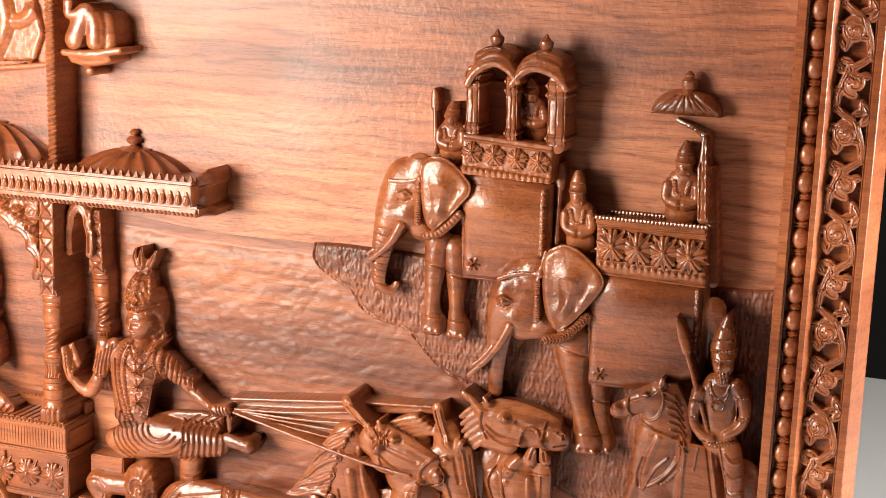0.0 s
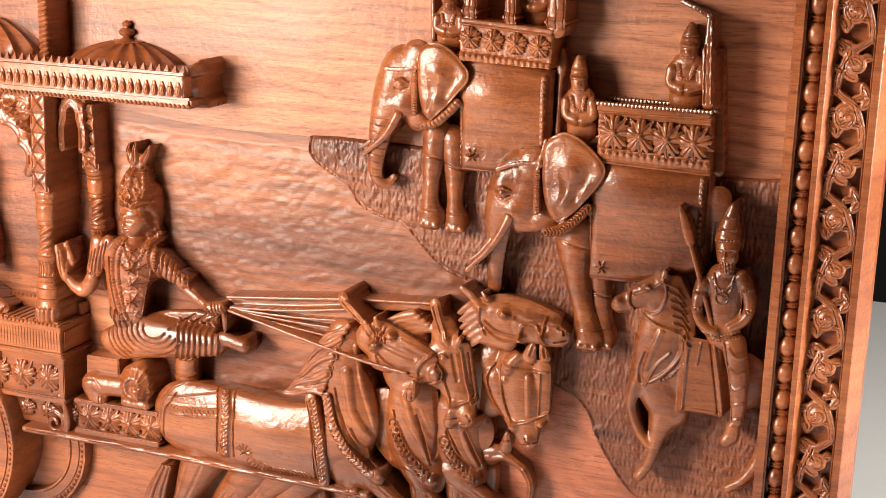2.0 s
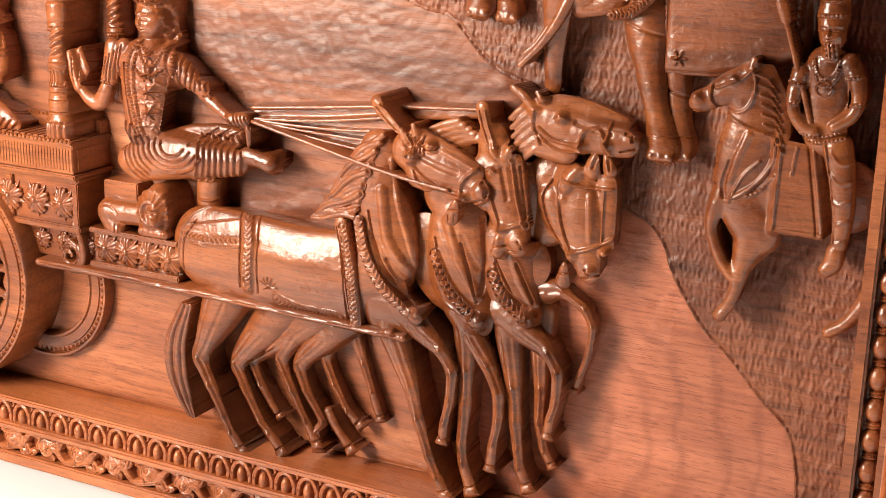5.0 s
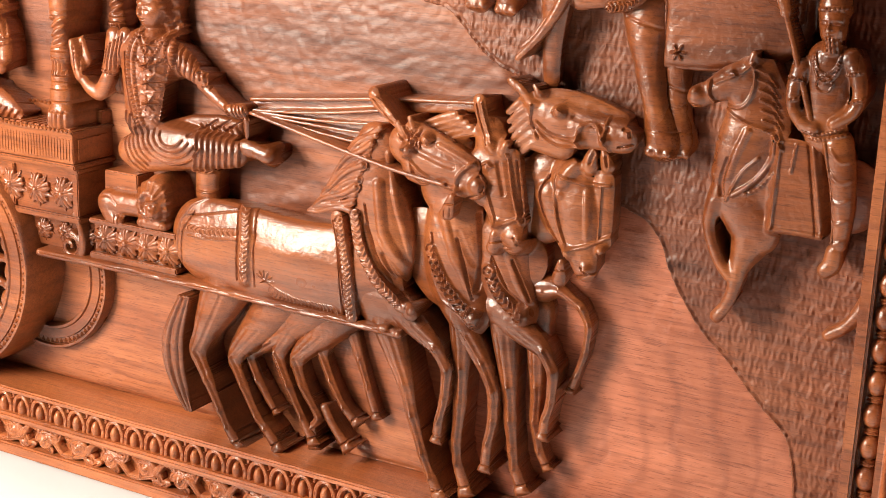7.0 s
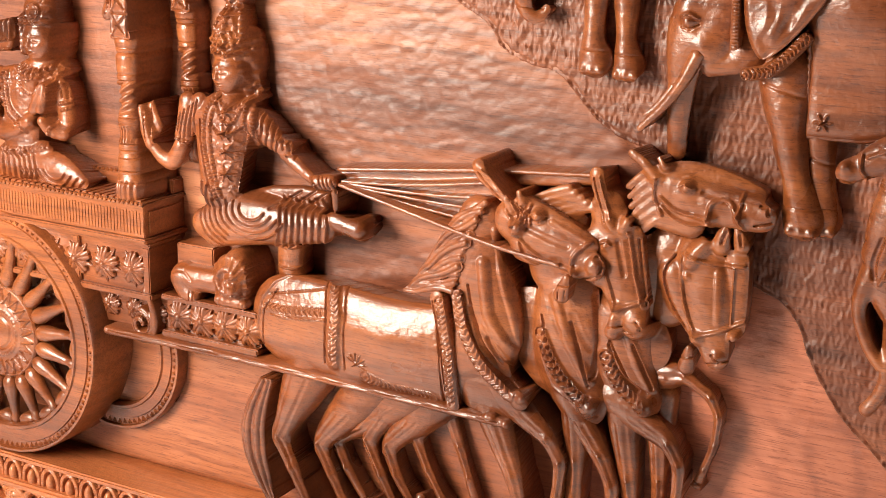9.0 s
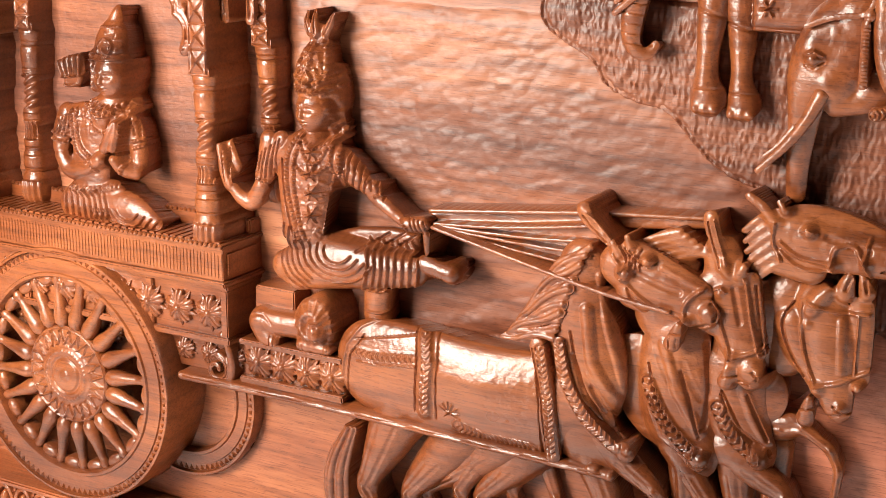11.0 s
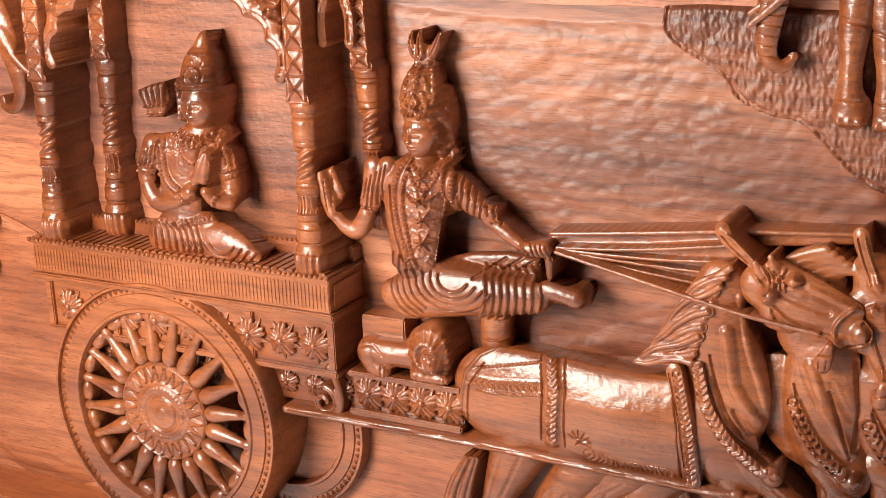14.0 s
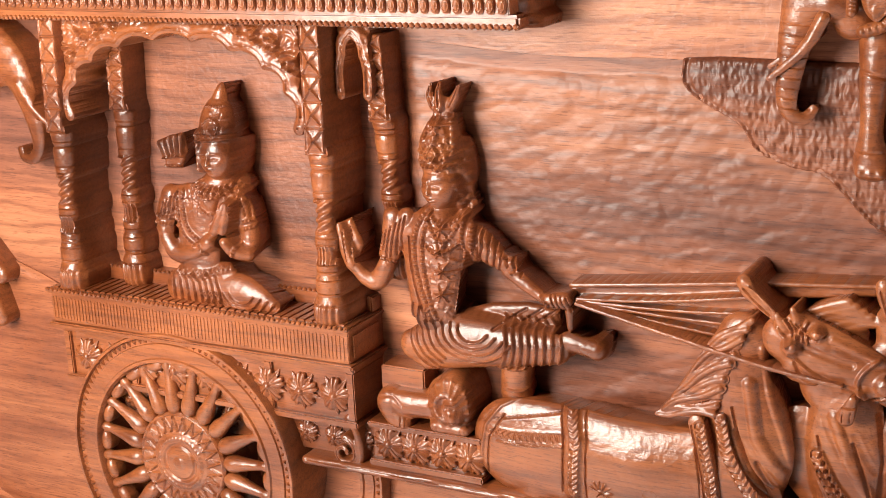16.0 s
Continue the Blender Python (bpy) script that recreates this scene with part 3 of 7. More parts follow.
c.field(lambda X, Z: 0.0016 * (np.abs(rough_noise(X, Z, 40, 0.9, 2.0) - 0.5)) + 0.0008 * (rough_noise(X, Z, 110, 0.7, 1.8) - 0.5))
c.part("path", panel, "smooth rosy ground beside the chariot", NEAR)
c = Carving(0.0014)
c.sheet([(-0.06, -0.2225), (-0.04, -0.10), (0.15, -0.06), (0.46, -0.06), (0.46, -0.2225)], 3.2, 5)
c.field(lambda X, Z: 0.0050 * (rough_noise(X, Z, 17, 0.3, 1.8) - 0.5) + 0.0012 * (rough_noise(X, Z, 70, 0.5, 1.5) - 0.5))
c.part("near_ground", panel, "gently rolling bare ground under the horses", NEAR)


# ---- chariot ----
chariot = empty("chariot", "carved teak chariot with domed canopy, columns and spoked wheels", "chariot")


def flower_mesh(r=0.011, h=8):
    """Five rounded petals with a cleft each, pointed leaves between, and a domed eye."""
    c = Carving(0.0005)
    for k in range(5):
        a = math.pi / 2 + k * 2 * math.pi / 5
        b = a + math.pi / 5
        c.limb([(0.4 * r * math.cos(b), 0.4 * r * math.sin(b), 190 * r, h - 3.2), (0.8 * r * math.cos(b), 0.8 * r * math.sin(b), 150 * r, h - 3.6), (1.12 * r * math.cos(b), 1.12 * r * math.sin(b), 45 * r, h - 4.8)], 0.7)
        c.line([(0.5 * r * math.cos(b), 0.5 * r * math.sin(b)), (1.05 * r * math.cos(b), 1.05 * r * math.sin(b))], 0.4, -0.7)
        for o in (-0.16, 0.16):
            c.limb([(0.28 * r * math.cos(a), 0.28 * r * math.sin(a), 160 * r, h - 0.6), (0.62 * r * math.cos(a + o), 0.62 * r * math.sin(a + o), 190 * r, h - 1.0), (0.88 * r * math.cos(a + o), 0.88 * r * math.sin(a + o), 130 * r, h - 2.6)], 0.8)
        c.line([(0.2 * r * math.cos(a), 0.2 * r * math.sin(a)), (0.95 * r * math.cos(a), 0.95 * r * math.sin(a))], 0.5, -0.9)
    c.limb([(0, 0, 240 * r, h + 1.4)], 1.0)
    return local_mesh(c, "flower", TEAK)


FLOWER, SMALL = flower_mesh(0.0125, 8), flower_mesh(0.0085, 6)


def flowers(parent, mesh, x0, x1, n, y, z, lift=0.0):
    for k in range(n):
        x = x0 + (x1 - x0) * k / max(1, n - 1)
        part("flower", mesh, TEAK, parent).location = (x, -y, z + lift * (x - x0))


# floor slab with fluted front, beaded rim and slatted top
deck = part("platform", box(-0.129, 0.129, -0.044, 0.001, -0.026, -0.002, 0.0006), TEAK, chariot)
part("cornice", box(-0.131, 0.131, -0.047, 0.001, -0.0035, 0.0, 0.001), TEAK, deck)
part("plinth", box(-0.132, 0.132, -0.047, 0.001, -0.030, -0.0262, 0.001), TEAK, deck)
FLUTE = bpy.data.meshes.new("flute")
bm = box(-0.0012, 0.0012, -0.0008, 0.0008, -0.0085, 0.0085, 0.0004)
bm.to_mesh(FLUTE), bm.free()
FLUTE.materials.append(TEAK)
for k in range(86):
    part("flute", FLUTE, TEAK, deck).location = (-0.1275 + 0.003 * k, -0.0437, -0.015 + 0.0006 * math.sin(k * 2.3))
bm = bmesh.new()
for k in range(64):
    x = -0.129 + 0.0041 * k
    bmesh.ops.create_icosphere(bm, subdivisions=1, radius=0.0019, matrix=Matrix.Translation((x, -0.0468, -0.0005)))
part("bead_rim", bm, TEAK, deck)
bm = bmesh.new()
for k in range(40):
    x = -0.124 + 0.00635 * k
    box(x - 0.0022, x + 0.0022, -0.043, 0.001, -0.001, 0.0012, 0, bm)
part("deck_slats", bm, TEAK, deck)
part("side_panel", box(0.1285, 0.1302, -0.040, -0.006, -0.0235, -0.0065, 0.0008), TEAK, deck)
part("back_curb", box(-0.129, 0.129, -0.012, 0.001, 0.0, 0.011, 0.001), TEAK, deck)
bm = bmesh.new()
for k in range(62):
    bmesh.ops.create_icosphere(bm, subdivisions=1, radius=0.0018, matrix=Matrix.Translation((-0.126 + 0.0041 * k, -0.011, 0.0108)))
part("bead_rim", bm, TEAK, deck)

chest = part("chest", box(-0.125, 0.127, -0.036, 0.001, -0.072, -0.030, 0.0008), TEAK, chariot)
part("top_moulding", box(-0.127, 0.129, -0.040, 0.001, -0.0345, -0.0303, 0.001), TEAK, chest)
part("bottom_moulding", box(-0.127, 0.129, -0.040, 0.001, -0.074, -0.069, 0.001), TEAK, chest)
for x in (-0.1235, 0.1245, 0.058, -0.062):
    part("post", box(x - 0.003, x + 0.003, -0.039, 0.001, -0.069, -0.0345, 0.0008), TEAK, chest)
flowers(chest, FLOWER, -0.104, 0.112, 9, 0.034, -0.052)

# lower apron with leaf scrolls and the side bracket
apron = part("apron", box(-0.118, 0.14, -0.026, 0.001, -0.101, -0.074, 0.0008), TEAK, chariot)
flowers(apron, SMALL, -0.1, 0.125, 11, 0.025, -0.087)
c = Carving(0.00055)
bx, bz = [(0.1143, -0.0946)][0]
curl(c, bx, bz, 0.0105, math.pi / 2, -1.2, 2.8, 36)
c.limb([(bx + 0.006, bz + 0.026, 4.2, 38)], 1.0)
c.limb([(bx + 0.006, bz + 0.026, 2.2, 36), (bx + 0.011, bz + 0.012, 3.0, 36), (bx + 0.0125, bz - 0.002, 3.0, 36), (bx + 0.008, bz - 0.011, 2.8, 36), (bx, bz - 0.0125, 2.2, 36)], 0.8)
c.part("scroll_bracket", chariot)

# front seat block and footrest rail with flowers
part("seat_block", box(0.139, 0.172, -0.022, 0.001, -0.058, -0.032, 0.001), TEAK, chariot)
rail = part("front_rail", box(0.135, 0.2185, -0.030, 0.001, -0.098, -0.068, 0.0006), TEAK, chariot)
part("top_moulding", box(0.134, 0.2195, -0.036, 0.001, -0.072, -0.068, 0.001), TEAK, rail)
part("bottom_moulding", box(0.134, 0.2195, -0.036, 0.001, -0.100, -0.095, 0.001), TEAK, rail)
flowers(rail, FLOWER, 0.149, 0.210, 4, 0.028, -0.083)
c = Carving(0.00065)
c.limb([(0.0835, -0.104, 3.17, 40), (0.2159, -0.1022, 2.97, 41)] + [(0.4158, -0.106, 2.85, 42)], 0.9)
c.limb([(0.4027, -0.1044, 3.94, 43), (0.4052, -0.1047, 3.94, 43)], 0.9).limb([(0.4154, -0.1058, 3.21, 43)], 0.9)
c.line([(0.0847, -0.1032), (0.2162, -0.102)] + [(0.4105, -0.1051)], 0.6, -0.9)
c.part("draught_pole", chariot)

# ---- wheels ----
WX, WZ = -0.0226, -0.1222


def ring_mesh(cx, cz, rin, rout, h, name):
    """A wheel's felloe, a band with raised rims and a zigzag of teeth."""
    bm = bmesh.new()
    prof = [(rin, 0.006), (rin, h - 4), (rin + 1.2, h - 1.5), (rin + 3.4, h - 1.5), (rin + 4.2, h - 3), (rout - 8.6, h - 3), (rout - 8.0, h - 4.2), (rout - 3.2, h - 4.2), (rout - 2.6, h - 1.2), (rout - 0.8, h - 1.4), (rout, h - 3), (rout, 0.0)]
    n, rings = 128, []
    for k in range(n):
        a = 2 * math.pi * k / n
        rings.append([bm.verts.new((cx + r / 1000 * math.cos(a), -y / 1000 if j else 0.001, cz + r / 1000 * math.sin(a))) for j, (r, y) in enumerate(prof)])
    for k in range(n):
        a, b = rings[k], rings[(k + 1) % n]
        for j in range(len(prof) - 1):
            f = bm.faces.new((a[j], a[j + 1], b[j + 1], b[j]))
            f.smooth = True
    bmesh.ops.recalc_face_normals(bm, faces=bm.faces)
    return bm


def tooth_mesh():
    bm = bmesh.new()
    p = [bm.verts.new(q) for q in ((-0.0024, 0, 0.0022), (0.0024, 0, 0.0022), (0, 0, -0.0024), (0, -0.0026, 0.0006))]
    for f in ((0, 1, 3), (1, 2, 3), (2, 0, 3)):
        bm.faces.new([p[i] for i in f])
    bmesh.ops.recalc_face_normals(bm, faces=bm.faces)
    me = bpy.data.meshes.new("tooth")
    bm.to_mesh(me)
    bm.free()
    me.materials.append(TEAK)
    return me


TOOTH = tooth_mesh()
wheel = smooth(part("wheel", ring_mesh(WX, WZ, 76, 99, 47, "wheel"), TEAK, chariot, "great spoked wheel"), 30)
for k in range(108):
    a = 2 * math.pi * k / 108
    part("tooth", TOOTH, TEAK, wheel).matrix_local = Matrix.Translation((WX + 0.0934 * math.cos(a), -0.0427, WZ + 0.0934 * math.sin(a))) @ pose(0, 0, 0, 0, 90 - math.degrees(a), 0)
SPOKES = 20
sp = lathe([(0.003, 0.0), (0.0062, 0.005), (0.0066, 0.010), (0.0048, 0.020), (0.0036, 0.030), (0.0032, 0.034), (0.0046, 0.0365), (0.0032, 0.039), (0.0036, 0.042)], 0, 0, 0, 12)
spoke = bpy.data.meshes.new("spoke")
for f in sp.faces:
    f.smooth = True
sp.to_mesh(spoke), sp.free()
spoke.materials.append(TEAK)
cup = Carving(0.0008)
cup.oval(0, 0, 8.5, 5, 0, 12, 4)
CUP = local_mesh(cup, "rim_bud", TEAK)
for k in range(SPOKES):
    a = 360 / SPOKES * k + 6
    x, z = math.cos(radians(a)), math.sin(radians(a))
    part("spoke", spoke, TEAK, wheel).matrix_local = Matrix.Translation((WX + 0.036 * x, -0.0385, WZ + 0.036 * z)) @ pose(0, 0, 0, 0, 90 - a, 0)
    a += 180 / SPOKES
    x, z = math.cos(radians(a)), math.sin(radians(a))
    part("rim_bud", CUP, TEAK, wheel).matrix_local = Matrix.Translation((WX + 0.0735 * x, -0.030, WZ + 0.0735 * z)) @ pose(0, 0, 0, 0, 90 - a, 0)
hub = Carving(0.0006)
hub.oval(WX, WZ, 38, 38, 0, 43, 2)
hub.oval(WX, WZ, 22, 22, 0, 45, 1.5).oval(WX, WZ, 10.5, 10.5, 0, 46, 1.5).oval(WX, WZ, 5, 5, 0, 47, 1.5)
hub.line([(WX + 0.0135 * math.cos(t), WZ + 0.0135 * math.sin(t)) for t in np.linspace(0, 2 * math.pi, 41)], 1.8, -1.4)
for r0, r1 in ((0.0245, 0.035),):
    for k in range(24):
        a, b = 2 * math.pi * k / 24, 2 * math.pi * (k + 0.5) / 24
        hub.line([(WX + r0 * math.cos(a), WZ + r0 * math.sin(a)), (WX + r1 * math.cos(b), WZ + r1 * math.sin(b))], 0.9, 1.6)
        hub.line([(WX + r1 * math.cos(b), WZ + r1 * math.sin(b)), (WX + r0 * math.cos(2 * b - a), WZ + r0 * math.sin(2 * b - a))], 0.9, 1.6)
hub.line([(WX + 0.0365 * math.cos(t), WZ + 0.0365 * math.sin(t)) for t in np.linspace(0, 2 * math.pi, 61)], 1.1, 1.4)
hub.line([(WX + 0.019 * math.cos(t), WZ + 0.019 * math.sin(t)) for t in np.linspace(0, 2 * math.pi, 41)], 1.6, 1.0, 3.2)
hub.part("hub", wheel, "carved rosette hub")
back = smooth(part("wheel", ring_mesh(0.062, -0.128, 47, 67, 14, "wheel"), TEAK, chariot, "far wheel, mostly hidden"), 30)
for k in range(30):
    a = -1.75 + k * 2 * math.pi / 76
    part("tooth", TOOTH, TEAK, back).matrix_local = Matrix.Translation((0.062 + 0.0614 * math.cos(a), -0.0097, -0.128 + 0.0614 * math.sin(a))) @ pose(0, 0, 0, 0, 90 - math.degrees(a), 0)


# ---- columns: turned shafts, each cut as one with the block behind it ----
def column(foot, top, h, s, parent, boxed=0.43, name="column"):
    """foot, top: (x, z); h: height of the relief; s: half width of the shaft in mm; the upper part is a square pilaster."""
    c = Carving(0.00065)
    x0, z0, x1, z1 = *foot, *top
    L = z1 - z0
    P = lambda q: (x0 + (x1 - x0) * q, z0 + L * q)
    prof = [(0.0, 1.85), (0.02, 1.9), (0.04, 1.75), (0.07, 1.2), (0.085, 1.05), (0.10, 1.5), (0.125, 1.5), (0.14, 1.0), (0.16, 0.95), (0.17, 1.3), (0.185, 1.3), (0.19, 1.0), (0.26, 1.0), (0.265, 1.3), (0.28, 1.3), (0.285, 0.92), (0.42, 0.9), (0.425, 1.25), (0.44, 1.25), (0.445, 0.98), (0.465, 1.3), (0.50, 1.38), (0.52, 1.05), (0.535, 1.05), (0.545, 1.4), (0.565, 1.5), (0.58, 1.35)]
    k = (1 - boxed) / 0.58
    c.limb([(*P(q * k), s * r, h - 4 * (1.35 - r)) for q, r in prof], 0.9, True)
    bx0 = 1 - boxed
    (ax, az), (bx_, bz_) = P(bx0), P(1.0)
    w = s * 1.12 / 1000
    c.sheet([(ax - w, az), (ax + w, az), (bx_ + w, bz_), (bx_ - w, bz_)], h + 1, 1)
    n = 5
    for i in range(n):
        (px0, pz0), (px1, pz1) = P(bx0 + boxed * (i + 0.06) / n), P(bx0 + boxed * (i + 0.94) / n)
        c.line([(px0 - w * 0.8, pz0), (px1 + w * 0.8, pz1)], 0.7, 1.4)
        c.line([(px0 + w * 0.8, pz0), (px1 - w * 0.8, pz1)], 0.7, 1.4)
        c.line([(px0 - w, pz0 - 0.0015), (px0 + w, pz0 - 0.0015)], 0.8, -1.2)
        c.bulge((px0 + px1) / 2, (pz0 + pz1) / 2, s * 0.7, s * 0.8, 1.6)
    c.line([(ax - w * 0.9, az), (bx_ - w * 0.9, bz_)], 0.7, 0.9), c.line([(ax + w * 0.9, az), (bx_ + w * 0.9, bz_)], 0.7, 0.9)
    lo, hi = z0 + L * 0.30 * k, z0 + L * 0.42 * k
    c.field(lambda X, Z: np.where((Z > lo) & (Z < hi), 0.0014 * np.sin(980 * Z - 520 * (X - x0)), 0.0))
    lo2, hi2 = z0 + L * 0.19 * k, z0 + L * 0.255 * k
    c.field(lambda X, Z: np.where((Z > lo2) & (Z < hi2), 0.0008 * np.sin(2400 * (X - x0)), 0.0))
    c.field(lambda X, Z: np.where(Z < z0 + L * 0.05, 0.0007 * np.sin(1500 * (X - x0)), 0.0))
    for q in (0.045, 0.088, 0.135, 0.166, 0.190, 0.262, 0.285, 0.422, 0.445, 0.520, 0.540):
        (px, pz), r = P(q * k), s * 2.0 / 1000
        c.line([(px - r, pz), (px + r, pz)], 0.55, -1.3)
    return c.part(name, parent, blur=0)


column([(-0.1103, 0.0054)][0], [(-0.1011, 0.2026)][0], 44, 6.7, chariot)
column([(0.1123, 0.0039)][0], [(0.1156, 0.1992)][0], 44, 6.7, chariot)
column([(-0.0694, 0.0081)][0], [(-0.0623, 0.1846)][0], 22, 6.5, chariot, 0.30)
column([(0.1539, 0.0382)][0], [(0.1471, 0.1889)][0], 22, 6.3, chariot, 0.36)


# ---- scalloped arches ----
def arch_between(left, right, spring, crown, h, scallops, parent, band=4.2, ornament=0.0011):
    """The cusped arch between two columns and the carved spandrels over it."""
    c = Carving(0.0009)
    cx, half = (left + right) / 2, (right - left) / 2
    pts, tops = [], []
    n = scallops * 6
    for k in range(n + 1):
        a = math.pi * (1 - k / n)
        cusp = 0.0045 * min(1.0, half / 0.05) * abs(math.sin(math.pi * k / 6)) ** 0.7
        x = cx + (half - 0.002 + 0.0) * math.cos(a) * (1.0 - 0.0)
        z = spring + (crown - spring) * max(0.0, math.sin(a)) ** 0.8
        x -= cusp * math.cos(a) * -1
        pts.append((x, z + cusp * math.sin(a)))
    c.limb([(x, z, band, h) for x, z in pts], 0.35, True)
    c.line([(x + 0.0012 * (1 if x < cx else -1), z - 0.0014) for x, z in pts], 0.7, 0.8)
    c.line(pts, 0.5, -0.8)
    roof = crown + 0.016
    c.sheet([(left, spring + 0.004)] + [(x, z) for x, z in pts if x < cx] + [(cx, crown + 0.003), (cx, roof), (left, roof)], h - 4, 1)
    c.sheet([(cx, crown + 0.003)] + [(x, z) for x, z in pts if x > cx] + [(right, spring + 0.004), (right, roof), (cx, roof)], h - 4, 1)
    c.field(lambda X, Z: np.where(np.hypot((X - cx) / half, (Z - spring) / (crown - spring)) > 1.13, ornament * np.sin(X * 520 + 2.2 * np.sin(Z * 430)) * np.sin(Z * 560 + 2 * np.sin(X * 380)), 0.0))
    if half > 0.05:  # curling leaf stems over the arch
        for side in (-1, 1):
            for q, r in ((0.93, 0.0075), (0.80, 0.0062), (0.66, 0.0050), (0.52, 0.0042)):
                x = cx + side * half * q
                z = spring + (crown - spring) * math.sqrt(max(0.0, 1 - q * q)) ** 0.8 + 0.0075 + 1.05 * r
                turn = [(x + r * (1 - 0.8 * k / 14) * math.cos(side * (2.6 - 0.55 * k)), z + r * (1 - 0.8 * k / 14) * math.sin(2.6 - 0.55 * k)) for k in range(15)]
                c.line(turn, 1.5, 2.8)
                for k in (1, 4, 7):
                    a = math.atan2(turn[k][1] - z, turn[k][0] - x)
                    c.line([turn[k], (turn[k][0] + 0.8 * r * math.cos(a + 0.6), turn[k][1] + 0.8 * r * math.sin(a + 0.6))], 1.3, 2.4)
                c.bulge(x, z, 1.6, 1.6, 2.2)
    return c.part("arch", parent, "cusped arch with carved leaf spandrels")


LA, RA = [(-0.0968, 0.1715)][0], [(0.106, 0.1665)][0]
arch_between(LA[0] + 0.002, RA[0] - 0.004, [(-0.0971, 0.1297)][0][1], [(0.0194, 0.1888)][0][1], 42, 9, chariot)
SA, SB = [(0.1202, 0.1393)][0], [(0.144, 0.1393)][0]
arch_between(SA[0] + 0.004, SB[0] + 0.004, SB[1] + 0.012, [(0.1367, 0.19)][0][1], 30, 5, chariot, 3.4, 0.0008)

# ---- canopy: eaves, domes, mast ----
RZ = [(0.2559, 0.2143)][0][1]
RX = [(0.2585, 0.2146)][0][0]
roof = part("eave_board", box(-0.20, RX, -0.054, 0.001, RZ - 0.0085, RZ + 0.0085, 0.0008), TEAK, chariot)
part("lower_moulding", box(-0.20, RX + 0.004, -0.050, 0.001, RZ - 0.0175, RZ - 0.0087, 0.002), TEAK, roof)
part("upper_moulding", box(-0.20, RX - 0.001, -0.051, 0.001, RZ + 0.0087, RZ + 0.011, 0.0008), TEAK, roof)
drop = Carving(0.0005)
drop.limb([(0, -0.0045, 2.6, 2.2), (0, -0.001, 2.9, 2.2), (0, 0.004, 1.2, 2.0)], 0.4).limb([(0, -0.003, 1.2, 3.6), (0, 0.0, 1.0, 3.4)], 0.9)
drop.line([(0.0023 * math.cos(t), -0.002 + 0.0035 * math.sin(t)) for t in np.linspace(0, 6.28, 17)], 0.45, 0.8)
DROP = local_mesh(drop, "drop", TEAK)
for k in range(64):
    part("drop", DROP, TEAK, roof).location = (RX - 0.004 - 0.0072 * k, -0.0535, RZ - 0.001)
spike = bmesh.new()
bmesh.ops.create_cone(spike, cap_ends=True, segments=4, radius1=0.0034, radius2=0.0004, depth=0.0052)
SPIKE = bpy.data.meshes.new("merlon")
spike.to_mesh(SPIKE), spike.free()
SPIKE.materials.append(TEAK)
for k in range(64):
    ob = part("merlon", SPIKE, TEAK, roof)
    ob.matrix_local = Matrix.Translation((RX - 0.004 - 0.0072 * k, -0.046, RZ + 0.0135)) @ pose(0, 0, 0, 0, 0, 45)
bm = bmesh.new()
for k in range(118):
    bmesh.ops.create_icosphere(bm, subdivisions=1, radius=0.0021, matrix=Matrix.Translation((RX + 0.002 - 0.004 * k, -0.0498, RZ - 0.0155)))
part("bead_rim", bm, TEAK, roof)
c = Carving(0.00065)
c.sheet([(RX - 0.002, RZ - 0.0172), (RX + 0.0085, RZ - 0.0185), (RX + 0.0095, RZ - 0.0125), (RX + 0.0050, RZ - 0.0085), (RX + 0.0050, RZ + 0.0060), (RX + 0.0085, RZ + 0.0090), (RX + 0.0080, RZ + 0.0165), (RX + 0.0040, RZ + 0.0205), (RX - 0.002, RZ + 0.0150)], 44, 3, (-1400, 0))
c.line([(RX, RZ + 0.0070), (RX + 0.0085, RZ + 0.0095)], 0.8, -1.4), c.line([(RX, RZ - 0.0150), (RX + 0.0090, RZ - 0.0160)], 1.4, 1.4, 2.6)
c.line([(RX, RZ - 0.0090), (RX + 0.0060, RZ - 0.0095)], 0.8, -1.4)
c.bulge(RX + 0.004, RZ - 0.001, 3, 5, 1.8)
c.part("roof_end", roof)


